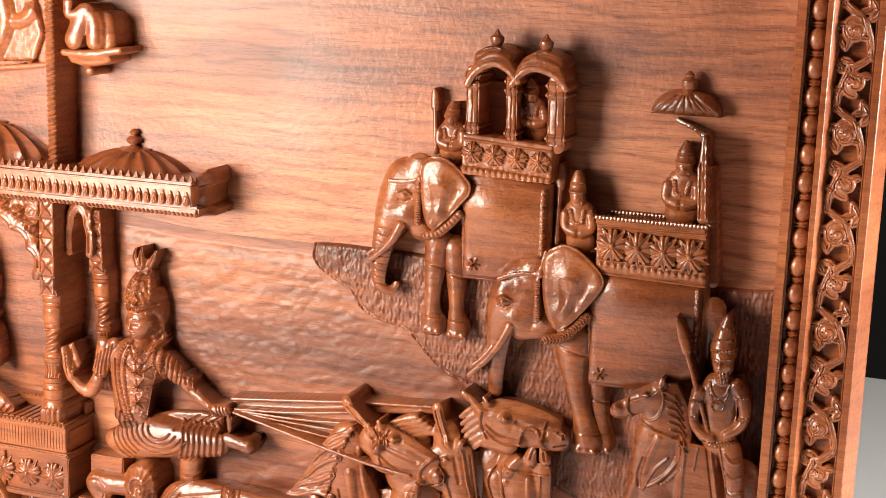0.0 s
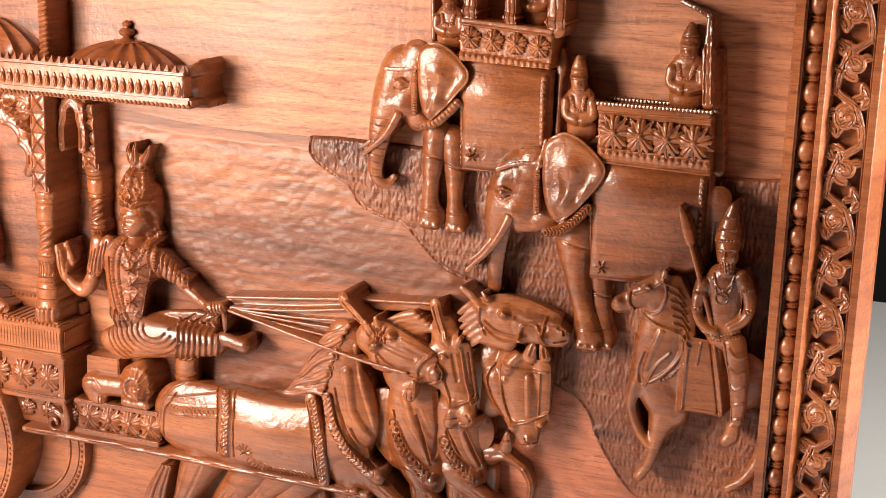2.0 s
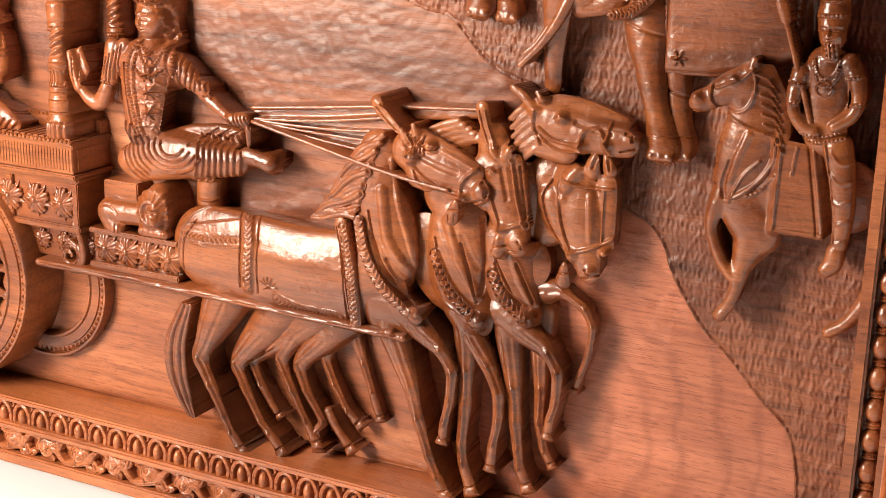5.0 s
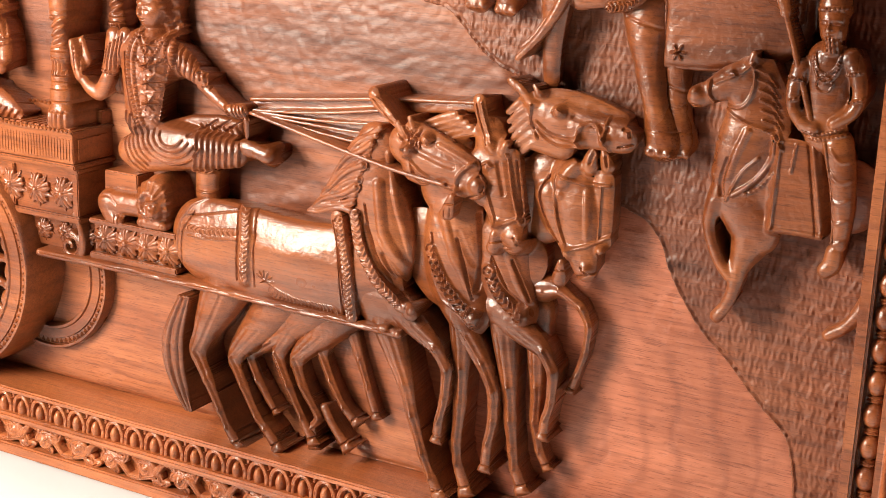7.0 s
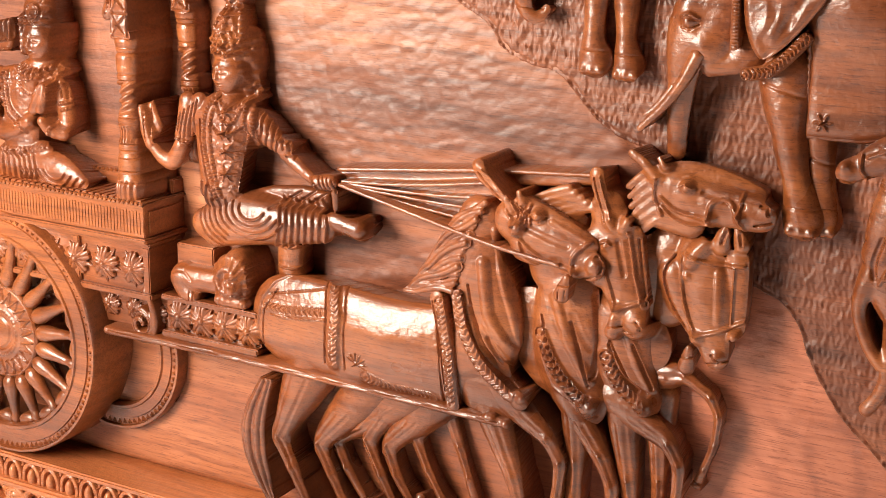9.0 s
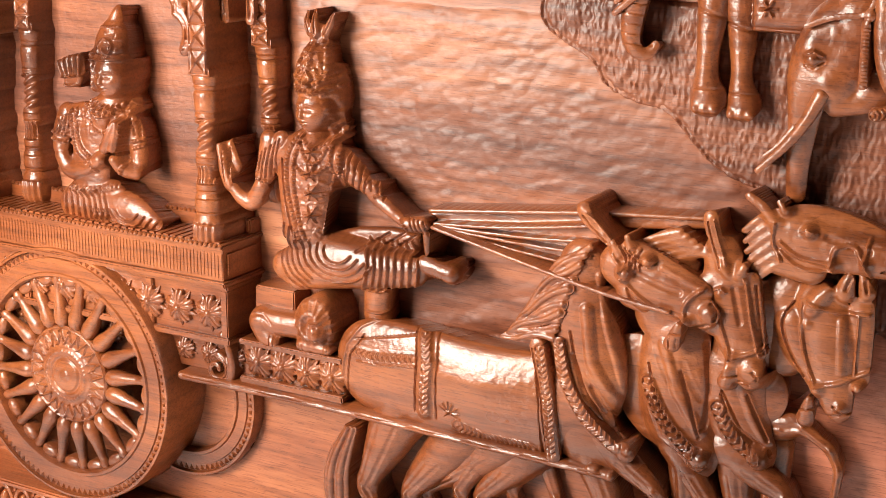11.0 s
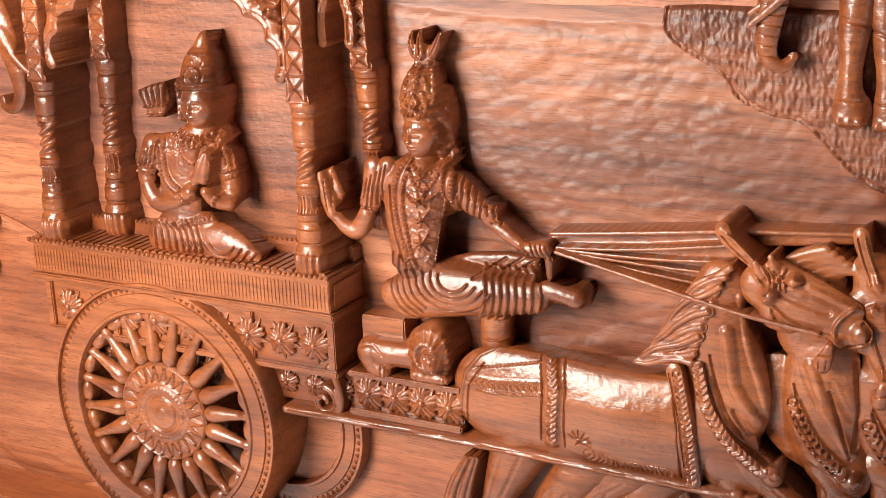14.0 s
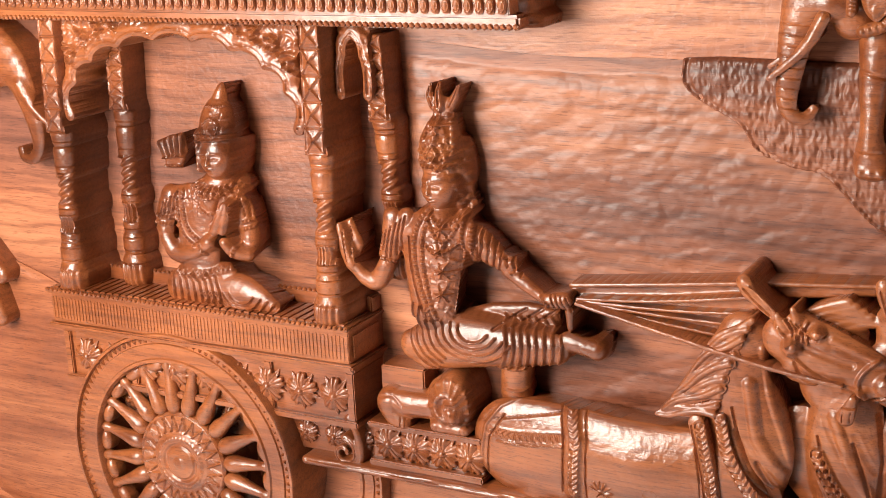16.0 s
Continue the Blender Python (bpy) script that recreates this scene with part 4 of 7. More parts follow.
def dome(x, z, half, rise, deep, finial, parent):
    """A low round dome with crisp ribs, half sunk in the board, and a turned finial."""
    bm, n, ribs = bmesh.new(), 144, 18
    prof = [(1.0, -0.25), (1.02, 0.0), (1.0, 0.07), (0.95, 0.10), (0.93, 0.20), (0.84, 0.38), (0.72, 0.55), (0.57, 0.71), (0.42, 0.83), (0.30, 0.90), (0.27, 0.93), (0.27, 0.98), (0.22, 1.0), (0.0, 1.02)]
    rings = []
    for r, q in prof:
        ring = []
        for k in range(n):
            a = 2 * math.pi * k / n
            on = 0.15 < q < 0.91
            crest = (abs(math.cos(ribs * a / 2)) ** 5 * 0.045 - 0.03 * abs(math.sin(ribs * a / 2)) ** 2) if on else 0.0
            ring.append(bm.verts.new((x + half * (r + crest) * math.cos(a), deep * (r + crest) * math.sin(a), z + rise * (q + crest * 0.6))))
        rings.append(ring)
    for a, b in zip(rings, rings[1:]):
        for k in range(n):
            bm.faces.new((a[k], a[(k + 1) % n], b[(k + 1) % n], b[k]))
    d = smooth(part("dome", bm, TEAK, parent), 50)
    f = finial
    prof = [(0.011, -0.002), (0.0075, 0.0), (0.0042, 0.10 * f), (0.0030, 0.18 * f), (0.0050, 0.24 * f), (0.0066, 0.34 * f), (0.0068, 0.44 * f), (0.0052, 0.56 * f), (0.0028, 0.63 * f), (0.0026, 0.68 * f), (0.0038, 0.76 * f), (0.0040, 0.84 * f), (0.0028, 0.93 * f), (0.0008, f)]
    smooth(part("finial", lathe(prof, x, -0.004, z + rise, 20), TEAK, d))


dx, dz = 0.1765, 0.2205
dome(dx, dz, 0.055, 0.0215, 0.040, 0.0165, chariot)
mx, mz = [(0.1145, 0.2224)][0]
dome(mx - 0.085, mz - 0.001, 0.066, 0.034, 0.040, 0.026, chariot)
dome(mx - 0.20, mz - 0.002, 0.049, 0.022, 0.040, 0.022, chariot)
c = Carving(0.00065)
c.limb([(mx, mz - 0.004, 4.2, 34), (mx - 0.001, mz + 0.20, 4.2, 34)], 0.6)
c.field(lambda X, Z: 0.0012 * np.sin(Z * 1500 - 500 * (X - mx)))
c.part("mast", chariot)
c = Carving(0.00065)
c.limb([(0.1273, 0.3215, 2.81, 34), (0.1544, 0.3208, 3.72, 36), (0.1804, 0.3258, 2.77, 34)], 0.6).limb([(0.1354, 0.3166, 3.76, 32), (0.1514, 0.3147, 4.68, 32), (0.168, 0.3185, 3.72, 32)], 0.6).limb([(0.1476, 0.3068, 4.23, 28)], 0.9)
c.part("mast_tray", chariot, "shallow tray on the mast")
c = Carving(0.0009)
c.limb([(0.1382, 0.3328, 8.39, 38), (0.1443, 0.347, 7.43, 38), (0.15, 0.3587, 7.4, 38), (0.1568, 0.3475, 6.48, 36), (0.1564, 0.3314, 6.5, 36)]).limb([(0.1348, 0.3626, 4.64, 38), (0.1339, 0.3511, 3.25, 38), (0.1457, 0.3554, 3.7, 38)]).limb([(0.1627, 0.3475, 9.3, 30), (0.1654, 0.3315, 8.39, 30)]).limb([(0.1495, 0.3769, 10.2, 38)]).limb([(0.155, 0.3929, 7.35, 38)])
c.thing("seated_figure", "small carved seated figure on the mast tray", "figurine")
c = Carving(0.001)
c.limb([(0.0111, 0.2983, 2.47, 10), (0.0465, 0.3019, 2.45, 10), (0.095, 0.3077, 2.41, 10)]).limb([(0.095, 0.3077, 2.41, 10), (0.0997, 0.3908, 1.9, 10)])
c.sheet([(0.0085, 0.3048), (0.0787, 0.3099), (0.088, 0.3335), (0.0803, 0.3617), (0.0698, 0.3897), (0.012, 0.3876)], 5, 3)
c.limb([(0.0399, 0.3165, 5.88, 10), (0.0529, 0.3414, 6.8, 11), (0.0482, 0.3604, 7.76, 12)]).limb([(0.0784, 0.3522, 4.34, 9), (0.0701, 0.3432, 2.9, 9), (0.0586, 0.3427, 2.91, 9)])
c.thing("banner", "carved pennant on a thin staff beside the mast", "flag")


# ---- the four chariot horses ----
def beast(name, label, category, group=""):
    return empty(name, label, category, group=group)


horse = beast("horse", "carved teak horse with saddle blanket, plume and breast band", "horse", "chariot horses")
c = Carving(0.00065, 0.2, 1.25, 4)
# trunk with blanket and girths
c.limb([(0.2441, -0.0699, 32.6, 38), (0.271, -0.072, 35.6, 40), (0.326, -0.0748, 34, 40), (0.3664, -0.0729, 34.3, 40)], 0.3).limb([(0.3434, -0.0781, 32.3, 36), (0.3872, -0.079, 26.8, 36)], 0.2)
c.line([(0.2809, -0.031), (0.2869, -0.0558), (0.2849, -0.0908)], 6.2, 1.8), c.line([(0.2816, -0.0307), (0.2876, -0.0555), (0.2856, -0.0904)], 4.0, 1.2, 5.5)
c.line([(0.2745, -0.031), (0.2795, -0.0569), (0.2774, -0.092)], 0.8, -1.2), c.line([(0.2912, -0.033), (0.2948, -0.0547), (0.2933, -0.0938)], 0.8, -1.2)
c.line([(0.3605, -0.0335), (0.3672, -0.0692), (0.3683, -0.1029)], 0.8, -1.3)
c.line([(0.2272, -0.06), (0.2437, -0.0603), (0.278, -0.0562)], 4.5, 0.7, 2.2), c.line([(0.23, -0.0517), (0.2481, -0.0475), (0.2758, -0.0411)], 0.8, -1.2)
c.line([(0.2322, -0.0659), (0.2527, -0.0651), (0.2779, -0.0614)], 0.9, 1.2, 2.4)
c.line([(0.2188, -0.079), (0.2232, -0.0562), (0.2339, -0.0425), (0.2494, -0.0343)], 1.4, 1.2), c.line([(0.2226, -0.0918), (0.226, -0.0646), (0.2368, -0.0477)], 0.8, -1.2)
c.line([(0.3096, -0.0955), (0.329, -0.101), (0.3599, -0.1009)], 5.0, 0.9, 4.5)
for k in range(7):
    a = -0.4 + 0.5 * k
    qx, qz = [(0.3033, -0.0879)][0]
    c.line([(qx, qz), (qx + 0.008 * math.cos(a), qz + 0.008 * math.sin(a))], 0.7, 0.9)
bx_, bz_ = [(0.3267, -0.0543)][0]
c.bulge(bx_, bz_ - 0.01, 40, 22, 3.5)
c.cut("body", horse)
# neck and chest
c.limb([(0.372, -0.0724, 30.9, 40), (0.3962, -0.0554, 25.6, 40), (0.3913, -0.0272, 25.4, 40), (0.3833, 0.0008, 19.8, 39), (0.3904, 0.0221, 15.6, 39)], 0.5)
c.limb([(0.3906, -0.0875, 18.6, 38), (0.4125, -0.0915, 13.6, 38)], 0.4)
c.line([(0.3956, -0.0036), (0.4005, -0.0353), (0.4225, -0.0729)], 4.5, 2.0), c.line([(0.4097, -0.0018), (0.4203, -0.0284), (0.4284, -0.0596)], 2.2, -2.2), c.line([(0.3879, -0.033), (0.3963, -0.0564), (0.4146, -0.0783)], 2.0, -1.6)
c.line([(0.4199, -0.0124), (0.4271, -0.0395), (0.4303, -0.0675)], 2.5, 1.4)
c.line(bend([(0.3859, -0.019), (0.3917, -0.0447), (0.4064, -0.0713), (0.42, -0.0824)]), 1.0, -1.6), c.line(bend([(0.4032, 0.0173), (0.4072, -0.0101), (0.4183, -0.0408), (0.4243, -0.0726)]), 3.4, 1.8), c.line(bend([(0.4007, -0.0516), (0.4109, -0.0706), (0.4227, -0.0803)]), 1.8, -1.8)
for k in range(5):
    c.line(bend([(x + 0.006 * k, z - 0.003 * k) for x, z in [(0.3925, -0.0405), (0.3962, -0.0461), (0.4016, -0.0515)]]), 2.2, 0.35 if k % 2 else -0.4)
c.cut("neck", horse)
c.limb([(0.3654, -0.0311, 5.17, 43), (0.372, -0.0558, 5.19, 43), (0.3749, -0.0805, 5.22, 43), (0.3774, -0.1006, 4.84, 42)], 0.3)
c.line([(0.3677, -0.0321), (0.3738, -0.0635), (0.3774, -0.0999)], 4.0, 1.2, 5)
c.line([(0.3622, -0.0328), (0.3688, -0.0642), (0.3723, -0.1008)], 0.8, -1.2), c.line([(0.3718, -0.0286), (0.3784, -0.0607), (0.3829, -0.0977)], 0.8, -1.2)
c.cut("girth", horse, "studded girth strap")
c.limb([(0.3795, -0.0257, 3.55, 43), (0.3831, -0.0478, 4.36, 43), (0.3969, -0.0706, 4.76, 43), (0.4174, -0.0851, 4.34, 43)], 0.3)
c.line([(0.3805, -0.0252), (0.3843, -0.0471), (0.3981, -0.0698), (0.4185, -0.0843)], 5.0, 1.4, 6.0)
c.limb([(0.4249, -0.0872, 6.69, 44)], 0.4).limb([(0.4267, -0.0858, 3.53, 46)], 0.6).limb([(0.4283, -0.0847, 1.56, 48)], 0.8)
c.cut("breast_band", horse, "scalloped breast band with a round boss")
# head
c.limb([(0.4151, 0.0258, 13.9, 41), (0.431, 0.0193, 15.6, 43), (0.4484, 0.0135, 12.9, 43), (0.4625, 0.008, 10.4, 42), (0.4677, 0.0059, 9.63, 42)], 0.5)
c.limb([(0.4221, 0.0369, 6.51, 40), (0.443, 0.0295, 6.1, 40), (0.4658, 0.018, 6.05, 40)], 0.6)
c.limb([(0.4232, 0.0111, 9.47, 42), (0.43, 0.0085, 7.99, 42)], 0.5).limb([(0.4716, 0.0067, 6.38, 45)], 0.7)
c.limb([(0.4116, 0.0401, 2.17, 43), (0.4155, 0.0346, 3.62, 43)], 0.8).limb([(0.4201, 0.0448, 1.8, 42), (0.4224, 0.0383, 3.24, 42)], 0.8)
c.limb([(0.4339, 0.0327, 2.5, 47)], 0.9).limb([(0.4198, 0.0233, 3.61, 47)], 0.7).limb([(0.4215, 0.0241, 1.8, 49)], 0.8)
c.line([(0.4285, 0.0326), (0.4333, 0.0362), (0.4383, 0.0332)], 1.0, 1.7), c.line([(0.4294, 0.0298), (0.4344, 0.029), (0.4384, 0.0318)], 0.8, -1.4)
c.line(bend([(0.4724, 0.0124), (0.4765, 0.0094), (0.4752, 0.0041)]), 1.3, -2.4), c.line([(0.463, -0.0025), (0.4725, 0.0005)], 0.9, -1.6)
c.line(bend([(0.4187, 0.0198), (0.4349, 0.0065), (0.4596, 0.0022)]), 1.5, 1.9), c.line(bend([(0.4675, 0.0209), (0.4591, 0.0138), (0.4562, 0.0053), (0.4613, -0.0005)]), 1.6, 2.0), c.line(bend([(0.4115, 0.0336), (0.4159, 0.0283), (0.4185, 0.025)]), 1.4, 1.7)
c.line(bend([(0.4185, 0.0257), (0.4241, 0.0316), (0.428, 0.038)]), 1.3, 1.6), c.line(bend([(0.426, 0.0245), (0.4406, 0.02), (0.4533, 0.0167)]), 2.4, -1.3), c.line(bend([(0.4423, 0.0297), (0.4546, 0.0249), (0.4652, 0.0206)]), 2.2, 1.1)
c.line(bend([(0.4222, 0.0147), (0.4267, 0.0038), (0.4392, 0.002)]), 1.4, -1.4)
for k in range(4):
    c.line(bend([(x + 0.003 * k, z - 0.001 * k) for x, z in [(0.4156, 0.0393), (0.419, 0.0346), (0.4201, 0.0289)]]), 0.8, 1.3)
c.limb([(0.4599, 0.0016, 2.85, 45)], 0.8)
c.cut("head", horse)
c.limb([(0.4546, -0.0025, 2.15, 45), (0.4528, -0.0078, 3.59, 45), (0.4505, -0.0145, 5.05, 44)], 0.7).line([(0.4489, -0.008), (0.4594, -0.007)], 0.7, -1.2)
for k in range(3):
    c.line([(x + 0.004 * k, z) for x, z in [(0.4498, -0.0101), (0.4492, -0.0161)]], 0.5, -0.9)
c.cut("tassel", horse)
c.under = 0.0
c.limb([(0.4100, 0.0405, 3.0, 42), (0.4010, 0.0475, 3.8, 42), (0.3945, 0.0535, 4.6, 42), (0.3925, 0.0580, 4.8, 42)], 0.5)
c.limb([(0.3925, 0.0585, 3.0, 44), (0.3960, 0.0570, 2.4, 44)], 0.8)
c.line(bend([(0.4080, 0.0400), (0.3990, 0.0475), (0.3925, 0.0545)]), 0.7, -1.2), c.line(bend([(0.4105, 0.0430), (0.4025, 0.0505), (0.3960, 0.0570)]), 0.6, 1.0)
c.cut("plume", horse)
c.under = 0.2
for pts in ([(0.2546, -0.1085, 24.9, 38), (0.2457, -0.1319, 19, 38), (0.2356, -0.1556, 11.8, 38), (0.2469, -0.1761, 8.27, 38), (0.2592, -0.1989, 6.09, 38), (0.2659, -0.2115, 5.66, 38), (0.2751, -0.2247, 8.72, 38)], [(0.4031, -0.1084, 16.1, 38), (0.4191, -0.143, 9.68, 38), (0.4255, -0.1651, 7.68, 38), (0.4347, -0.1912, 6.08, 38), (0.4418, -0.2073, 6.49, 38), (0.4487, -0.2195, 8.94, 38)], [(0.4229, -0.0975, 12.7, 40), (0.4428, -0.1101, 8.69, 40), (0.452, -0.1252, 6.71, 39), (0.4503, -0.1468, 5.17, 38), (0.4465, -0.1646, 4.8, 38), (0.4451, -0.1781, 6.43, 38)]):
    c.leg(pts)
    c.line([(x + r * 0.0001, z) for x, z, r, h in pts[2:-1]], 1.5, 0.8)
    c.line([(pts[-1][0] - 0.008, pts[-1][1] + 0.005), (pts[-1][0] + 0.008, pts[-1][1] + 0.003)], 0.7, -1.2)
    c.cut("leg", horse)
# mane of wavy locks and the tail
c.sheet(bend([(0.3924, 0.0344), (0.3751, 0.0225), (0.3617, 0.0027), (0.3502, -0.0152), (0.3399, -0.0299), (0.3549, -0.0295), (0.3733, -0.0253), (0.3911, 0.0023)], 2, True), 33, 3)
ROOT, MID, TIP = [(0.3968, 0.0354), (0.3873, 0.0154), (0.3799, -0.0036), (0.3756, -0.0245)], [(0.3772, 0.025), (0.3683, 0.0039), (0.3593, -0.0152), (0.3565, -0.0263)], [(0.3642, 0.0042), (0.3541, -0.011), (0.3449, -0.0254), (0.3392, -0.0303)]
for k in range(12):
    q = k / 11 * 2.999
    i, t = int(q), q - int(q)
    P = [(L[i][0] * (1 - t) + L[i + 1][0] * t, L[i][1] * (1 - t) + L[i + 1][1] * t) for L in (ROOT, MID, TIP)]
    w = 0.0018 * (1 if k % 2 else -1)
    P = bend([P[0], (0.5 * (P[0][0] + P[1][0]), 0.5 * (P[0][1] + P[1][1]) + w), P[1], (0.5 * (P[1][0] + P[2][0]), 0.5 * (P[1][1] + P[2][1]) - w), P[2]], 1)
    c.limb([(x, z, 2.3 * (1 - 0.5 * j / len(P)), 41 - 4.5 * j / len(P) + (k % 3)) for j, (x, z) in enumerate(P)], 1.0)
c.cut("mane", horse, "wavy mane of carved locks", 0)
for k in range(5):
    c.limb([(x + (k - 2) * w * 0.0005, z, w * 0.36, hh + 2.2 * (k % 2)) for x, z, w, hh in [(0.2248, -0.1163, 4.33, 34), (0.2122, -0.1442, 7.46, 34), (0.2104, -0.1706, 7.97, 33), (0.2179, -0.1937, 5.77, 32), (0.226, -0.2076, 2.66, 31)]], 1.0)
c.cut("tail", horse, "tail of long carved strands", 0)

horse = beast("horse", "carved teak horse with its muzzle bent down", "horse", "chariot horses")
c = Carving(0.00065, 0.2, 1.25, 4)
c.limb([(0.4475, -0.0169, 20.2, 31), (0.447, -0.0414, 23.5, 32), (0.4494, -0.0693, 20.5, 32), (0.4637, -0.0868, 14.1, 32)], 0.42)
c.limb([(0.4466, 0.0313, 12.3, 29), (0.4394, -0.0025, 19.5, 30)], 0.4)
c.limb([(0.4225, -0.0401, 21.4, 25), (0.443, -0.0705, 22.8, 25), (0.4734, -0.0627, 21, 24), (0.4936, -0.0432, 20.7, 21)], 0.15)
c.limb([(0.4736, 0.0412, 10.6, 34), (0.4777, 0.0255, 14.2, 36), (0.4812, 0.0059, 15.7, 37), (0.4874, -0.0094, 12.8, 37), (0.493, -0.0233, 10.4, 36), (0.4953, -0.0287, 8.56, 36)], 0.5)
c.limb([(0.4689, 0.0211, 8.55, 36), (0.4727, 0.0013, 10, 36)], 0.5).limb([(0.4959, -0.0247, 7.82, 39)], 0.6)
c.limb([(0.4917, 0.0278, 4.93, 33), (0.4962, 0.003, 4.6, 33), (0.4998, -0.0147, 3.55, 33)], 0.5)
c.limb([(0.4770, 0.0330, 3.2, 36), (0.4715, 0.0470, 4.2, 36), (0.4680, 0.0570, 4.8, 36), (0.4675, 0.0610, 4.6, 36)], 0.5)
c.line(bend([(0.4750, 0.0330), (0.4695, 0.0470), (0.4660, 0.0590)]), 0.7, -1.2), c.line(bend([(0.4785, 0.0360), (0.4735, 0.0480), (0.4700, 0.0600)]), 0.6, 1.0)
c.limb([(0.4761, 0.0349, 2.46, 39), (0.4796, 0.0301, 3.17, 38)], 0.8).limb([(0.4884, 0.0357, 2.45, 38), (0.4858, 0.0302, 3.16, 38)], 0.8)
c.line(bend([(0.4332, -0.0449), (0.4442, -0.0662), (0.4616, -0.0815)]), 5.6, 2.0, 6.5), c.line(bend([(0.4328, -0.0334), (0.4405, -0.0591), (0.4571, -0.0753)]), 1.0, -1.8), c.line(bend([(0.4533, -0.0337), (0.4604, -0.0553), (0.4662, -0.0736)]), 1.2, -1.8)
for k in range(5):
    c.line(bend([(x + 0.009 * k, z - 0.004 * k) for x, z in [(0.4365, -0.0212), (0.4411, -0.0319), (0.4474, -0.0423)]]), 2.4, 0.4 if k % 2 else -0.45)
c.line([(0.4336, -0.0606), (0.442, -0.0778), (0.4662, -0.089)], 1.0, 0.6), c.line([(0.4348, -0.0523), (0.4484, -0.0726), (0.4681, -0.0804)], 1.0, -1.5)
c.line([(0.4421, -0.0192), (0.4515, -0.046), (0.4664, -0.07)], 4, 1.3), c.line([(0.4663, -0.0158), (0.4697, -0.0432), (0.468, -0.0677)], 2.0, -1.4)
c.limb([(0.4675, -0.087, 5.45, 36)], 0.4).limb([(0.4691, -0.0858, 2.71, 38)], 0.6)
c.limb([(0.5011, -0.0256, 1.76, 41)], 0.9).limb([(0.4761, 0.0189, 2.47, 39)], 0.9)
c.line([(0.4724, 0.0205), (0.4763, 0.0225), (0.4796, 0.02)], 0.9, 1.4), c.line([(0.4981, -0.0244), (0.5014, -0.0268), (0.4999, -0.0293)], 1.0, -1.8), c.line([(0.4889, -0.0325), (0.4957, -0.0335)], 0.8, -1.4)
c.line([(0.4896, 0.0285), (0.4948, 0.0039), (0.5005, -0.0153)], 1.4, 1.8), c.line([(0.485, -0.0182), (0.4946, -0.0144), (0.5041, -0.0092)], 1.6, 1.8), c.line([(0.4736, 0.0109), (0.4805, -0.0075), (0.4842, -0.0184)], 1.3, 1.6)
c.line([(0.4834, 0.0224), (0.4883, 0.0031)], 2.0, -1.2), c.line([(0.495, 0.0251), (0.5014, -0.014)], 0.9, -1.4)
c.limb([(0.4853, -0.018, 3.55, 40)], 0.8).limb([(0.4831, -0.0248, 2.14, 39), (0.4825, -0.0298, 3.58, 38), (0.4812, -0.0349, 4.67, 37)], 0.8)
c.line([(0.4794, -0.0306), (0.4881, -0.0291)], 0.7, -1.2)
for k in range(5):
    c.limb([(x - 0.004 * k, z + 0.0025 * k - 0.003, w, h) for x, z, w, h in [(0.4644, 0.0423, 2.68, 32), (0.4532, 0.0389, 2.36, 31), (0.4419, 0.0337, 1.7, 30)]], 0.8)
c.cut("body", horse)
for pts in ([(0.4565, -0.0961, 12.6, 32), (0.459, -0.1245, 9.52, 32), (0.4591, -0.1498, 8.38, 32), (0.4575, -0.1798, 6.03, 32), (0.4593, -0.1947, 6.05, 32), (0.4664, -0.2143, 8.9, 32)], [(0.4618, -0.0988, 11, 33), (0.4757, -0.1168, 9.42, 33), (0.4847, -0.1357, 7.07, 33), (0.4854, -0.1564, 5.52, 33), (0.4822, -0.174, 5.16, 33), (0.4808, -0.1927, 6.79, 33)], [(0.2849, -0.1317, 18.9, 31), (0.2644, -0.1567, 9.52, 31), (0.2753, -0.1773, 6.93, 31), (0.2883, -0.2, 5.63, 31), (0.2958, -0.2078, 6.05, 31), (0.3066, -0.2214, 8.65, 31)], [(0.3224, -0.1196, 16.9, 26), (0.2961, -0.1393, 12.8, 26), (0.273, -0.1555, 7.81, 22), (0.2826, -0.1742, 6.08, 22), (0.2991, -0.1963, 5.2, 22)]):
    c.leg(pts)
    c.line([(x + r * 0.0001, z) for x, z, r, h in pts[1:-1]], 1.5, 0.8)
    c.cut("leg", horse)

horse = beast("horse", "carved teak horse with raised head in a bridle", "horse", "chariot horses")
c = Carving(0.00065, 0.2, 1.25, 4)
c.limb([(0.4817, -0.0335, 21.7, 26), (0.4832, -0.0614, 21.8, 27), (0.496, -0.0787, 14.7, 27)], 0.42)
c.limb([(0.4891, 0.0077, 20.3, 26), (0.4844, -0.0283, 17.2, 26)], 0.42)
c.limb([(0.5079, 0.0578, 11.8, 32), (0.5194, 0.0528, 14.5, 33), (0.5362, 0.0496, 12.3, 33), (0.5496, 0.0488, 9.85, 33), (0.5597, 0.048, 10.1, 33), (0.5658, 0.0476, 8.75, 33)], 0.5)
c.limb([(0.5068, 0.064, 7.63, 30), (0.5224, 0.0676, 6.88, 27), (0.5422, 0.0634, 6.83, 25), (0.5602, 0.0567, 6.78, 25)], 0.4)
c.limb([(0.5084, 0.0401, 9.07, 31), (0.5237, 0.0379, 9, 31)], 0.5)
c.limb([(0.5029, 0.0634, 3.11, 34), (0.4964, 0.0707, 3.11, 34), (0.4878, 0.0756, 2.43, 33)], 0.6).limb([(0.5085, 0.0703, 2.06, 35), (0.505, 0.0743, 1.37, 34)], 0.8)
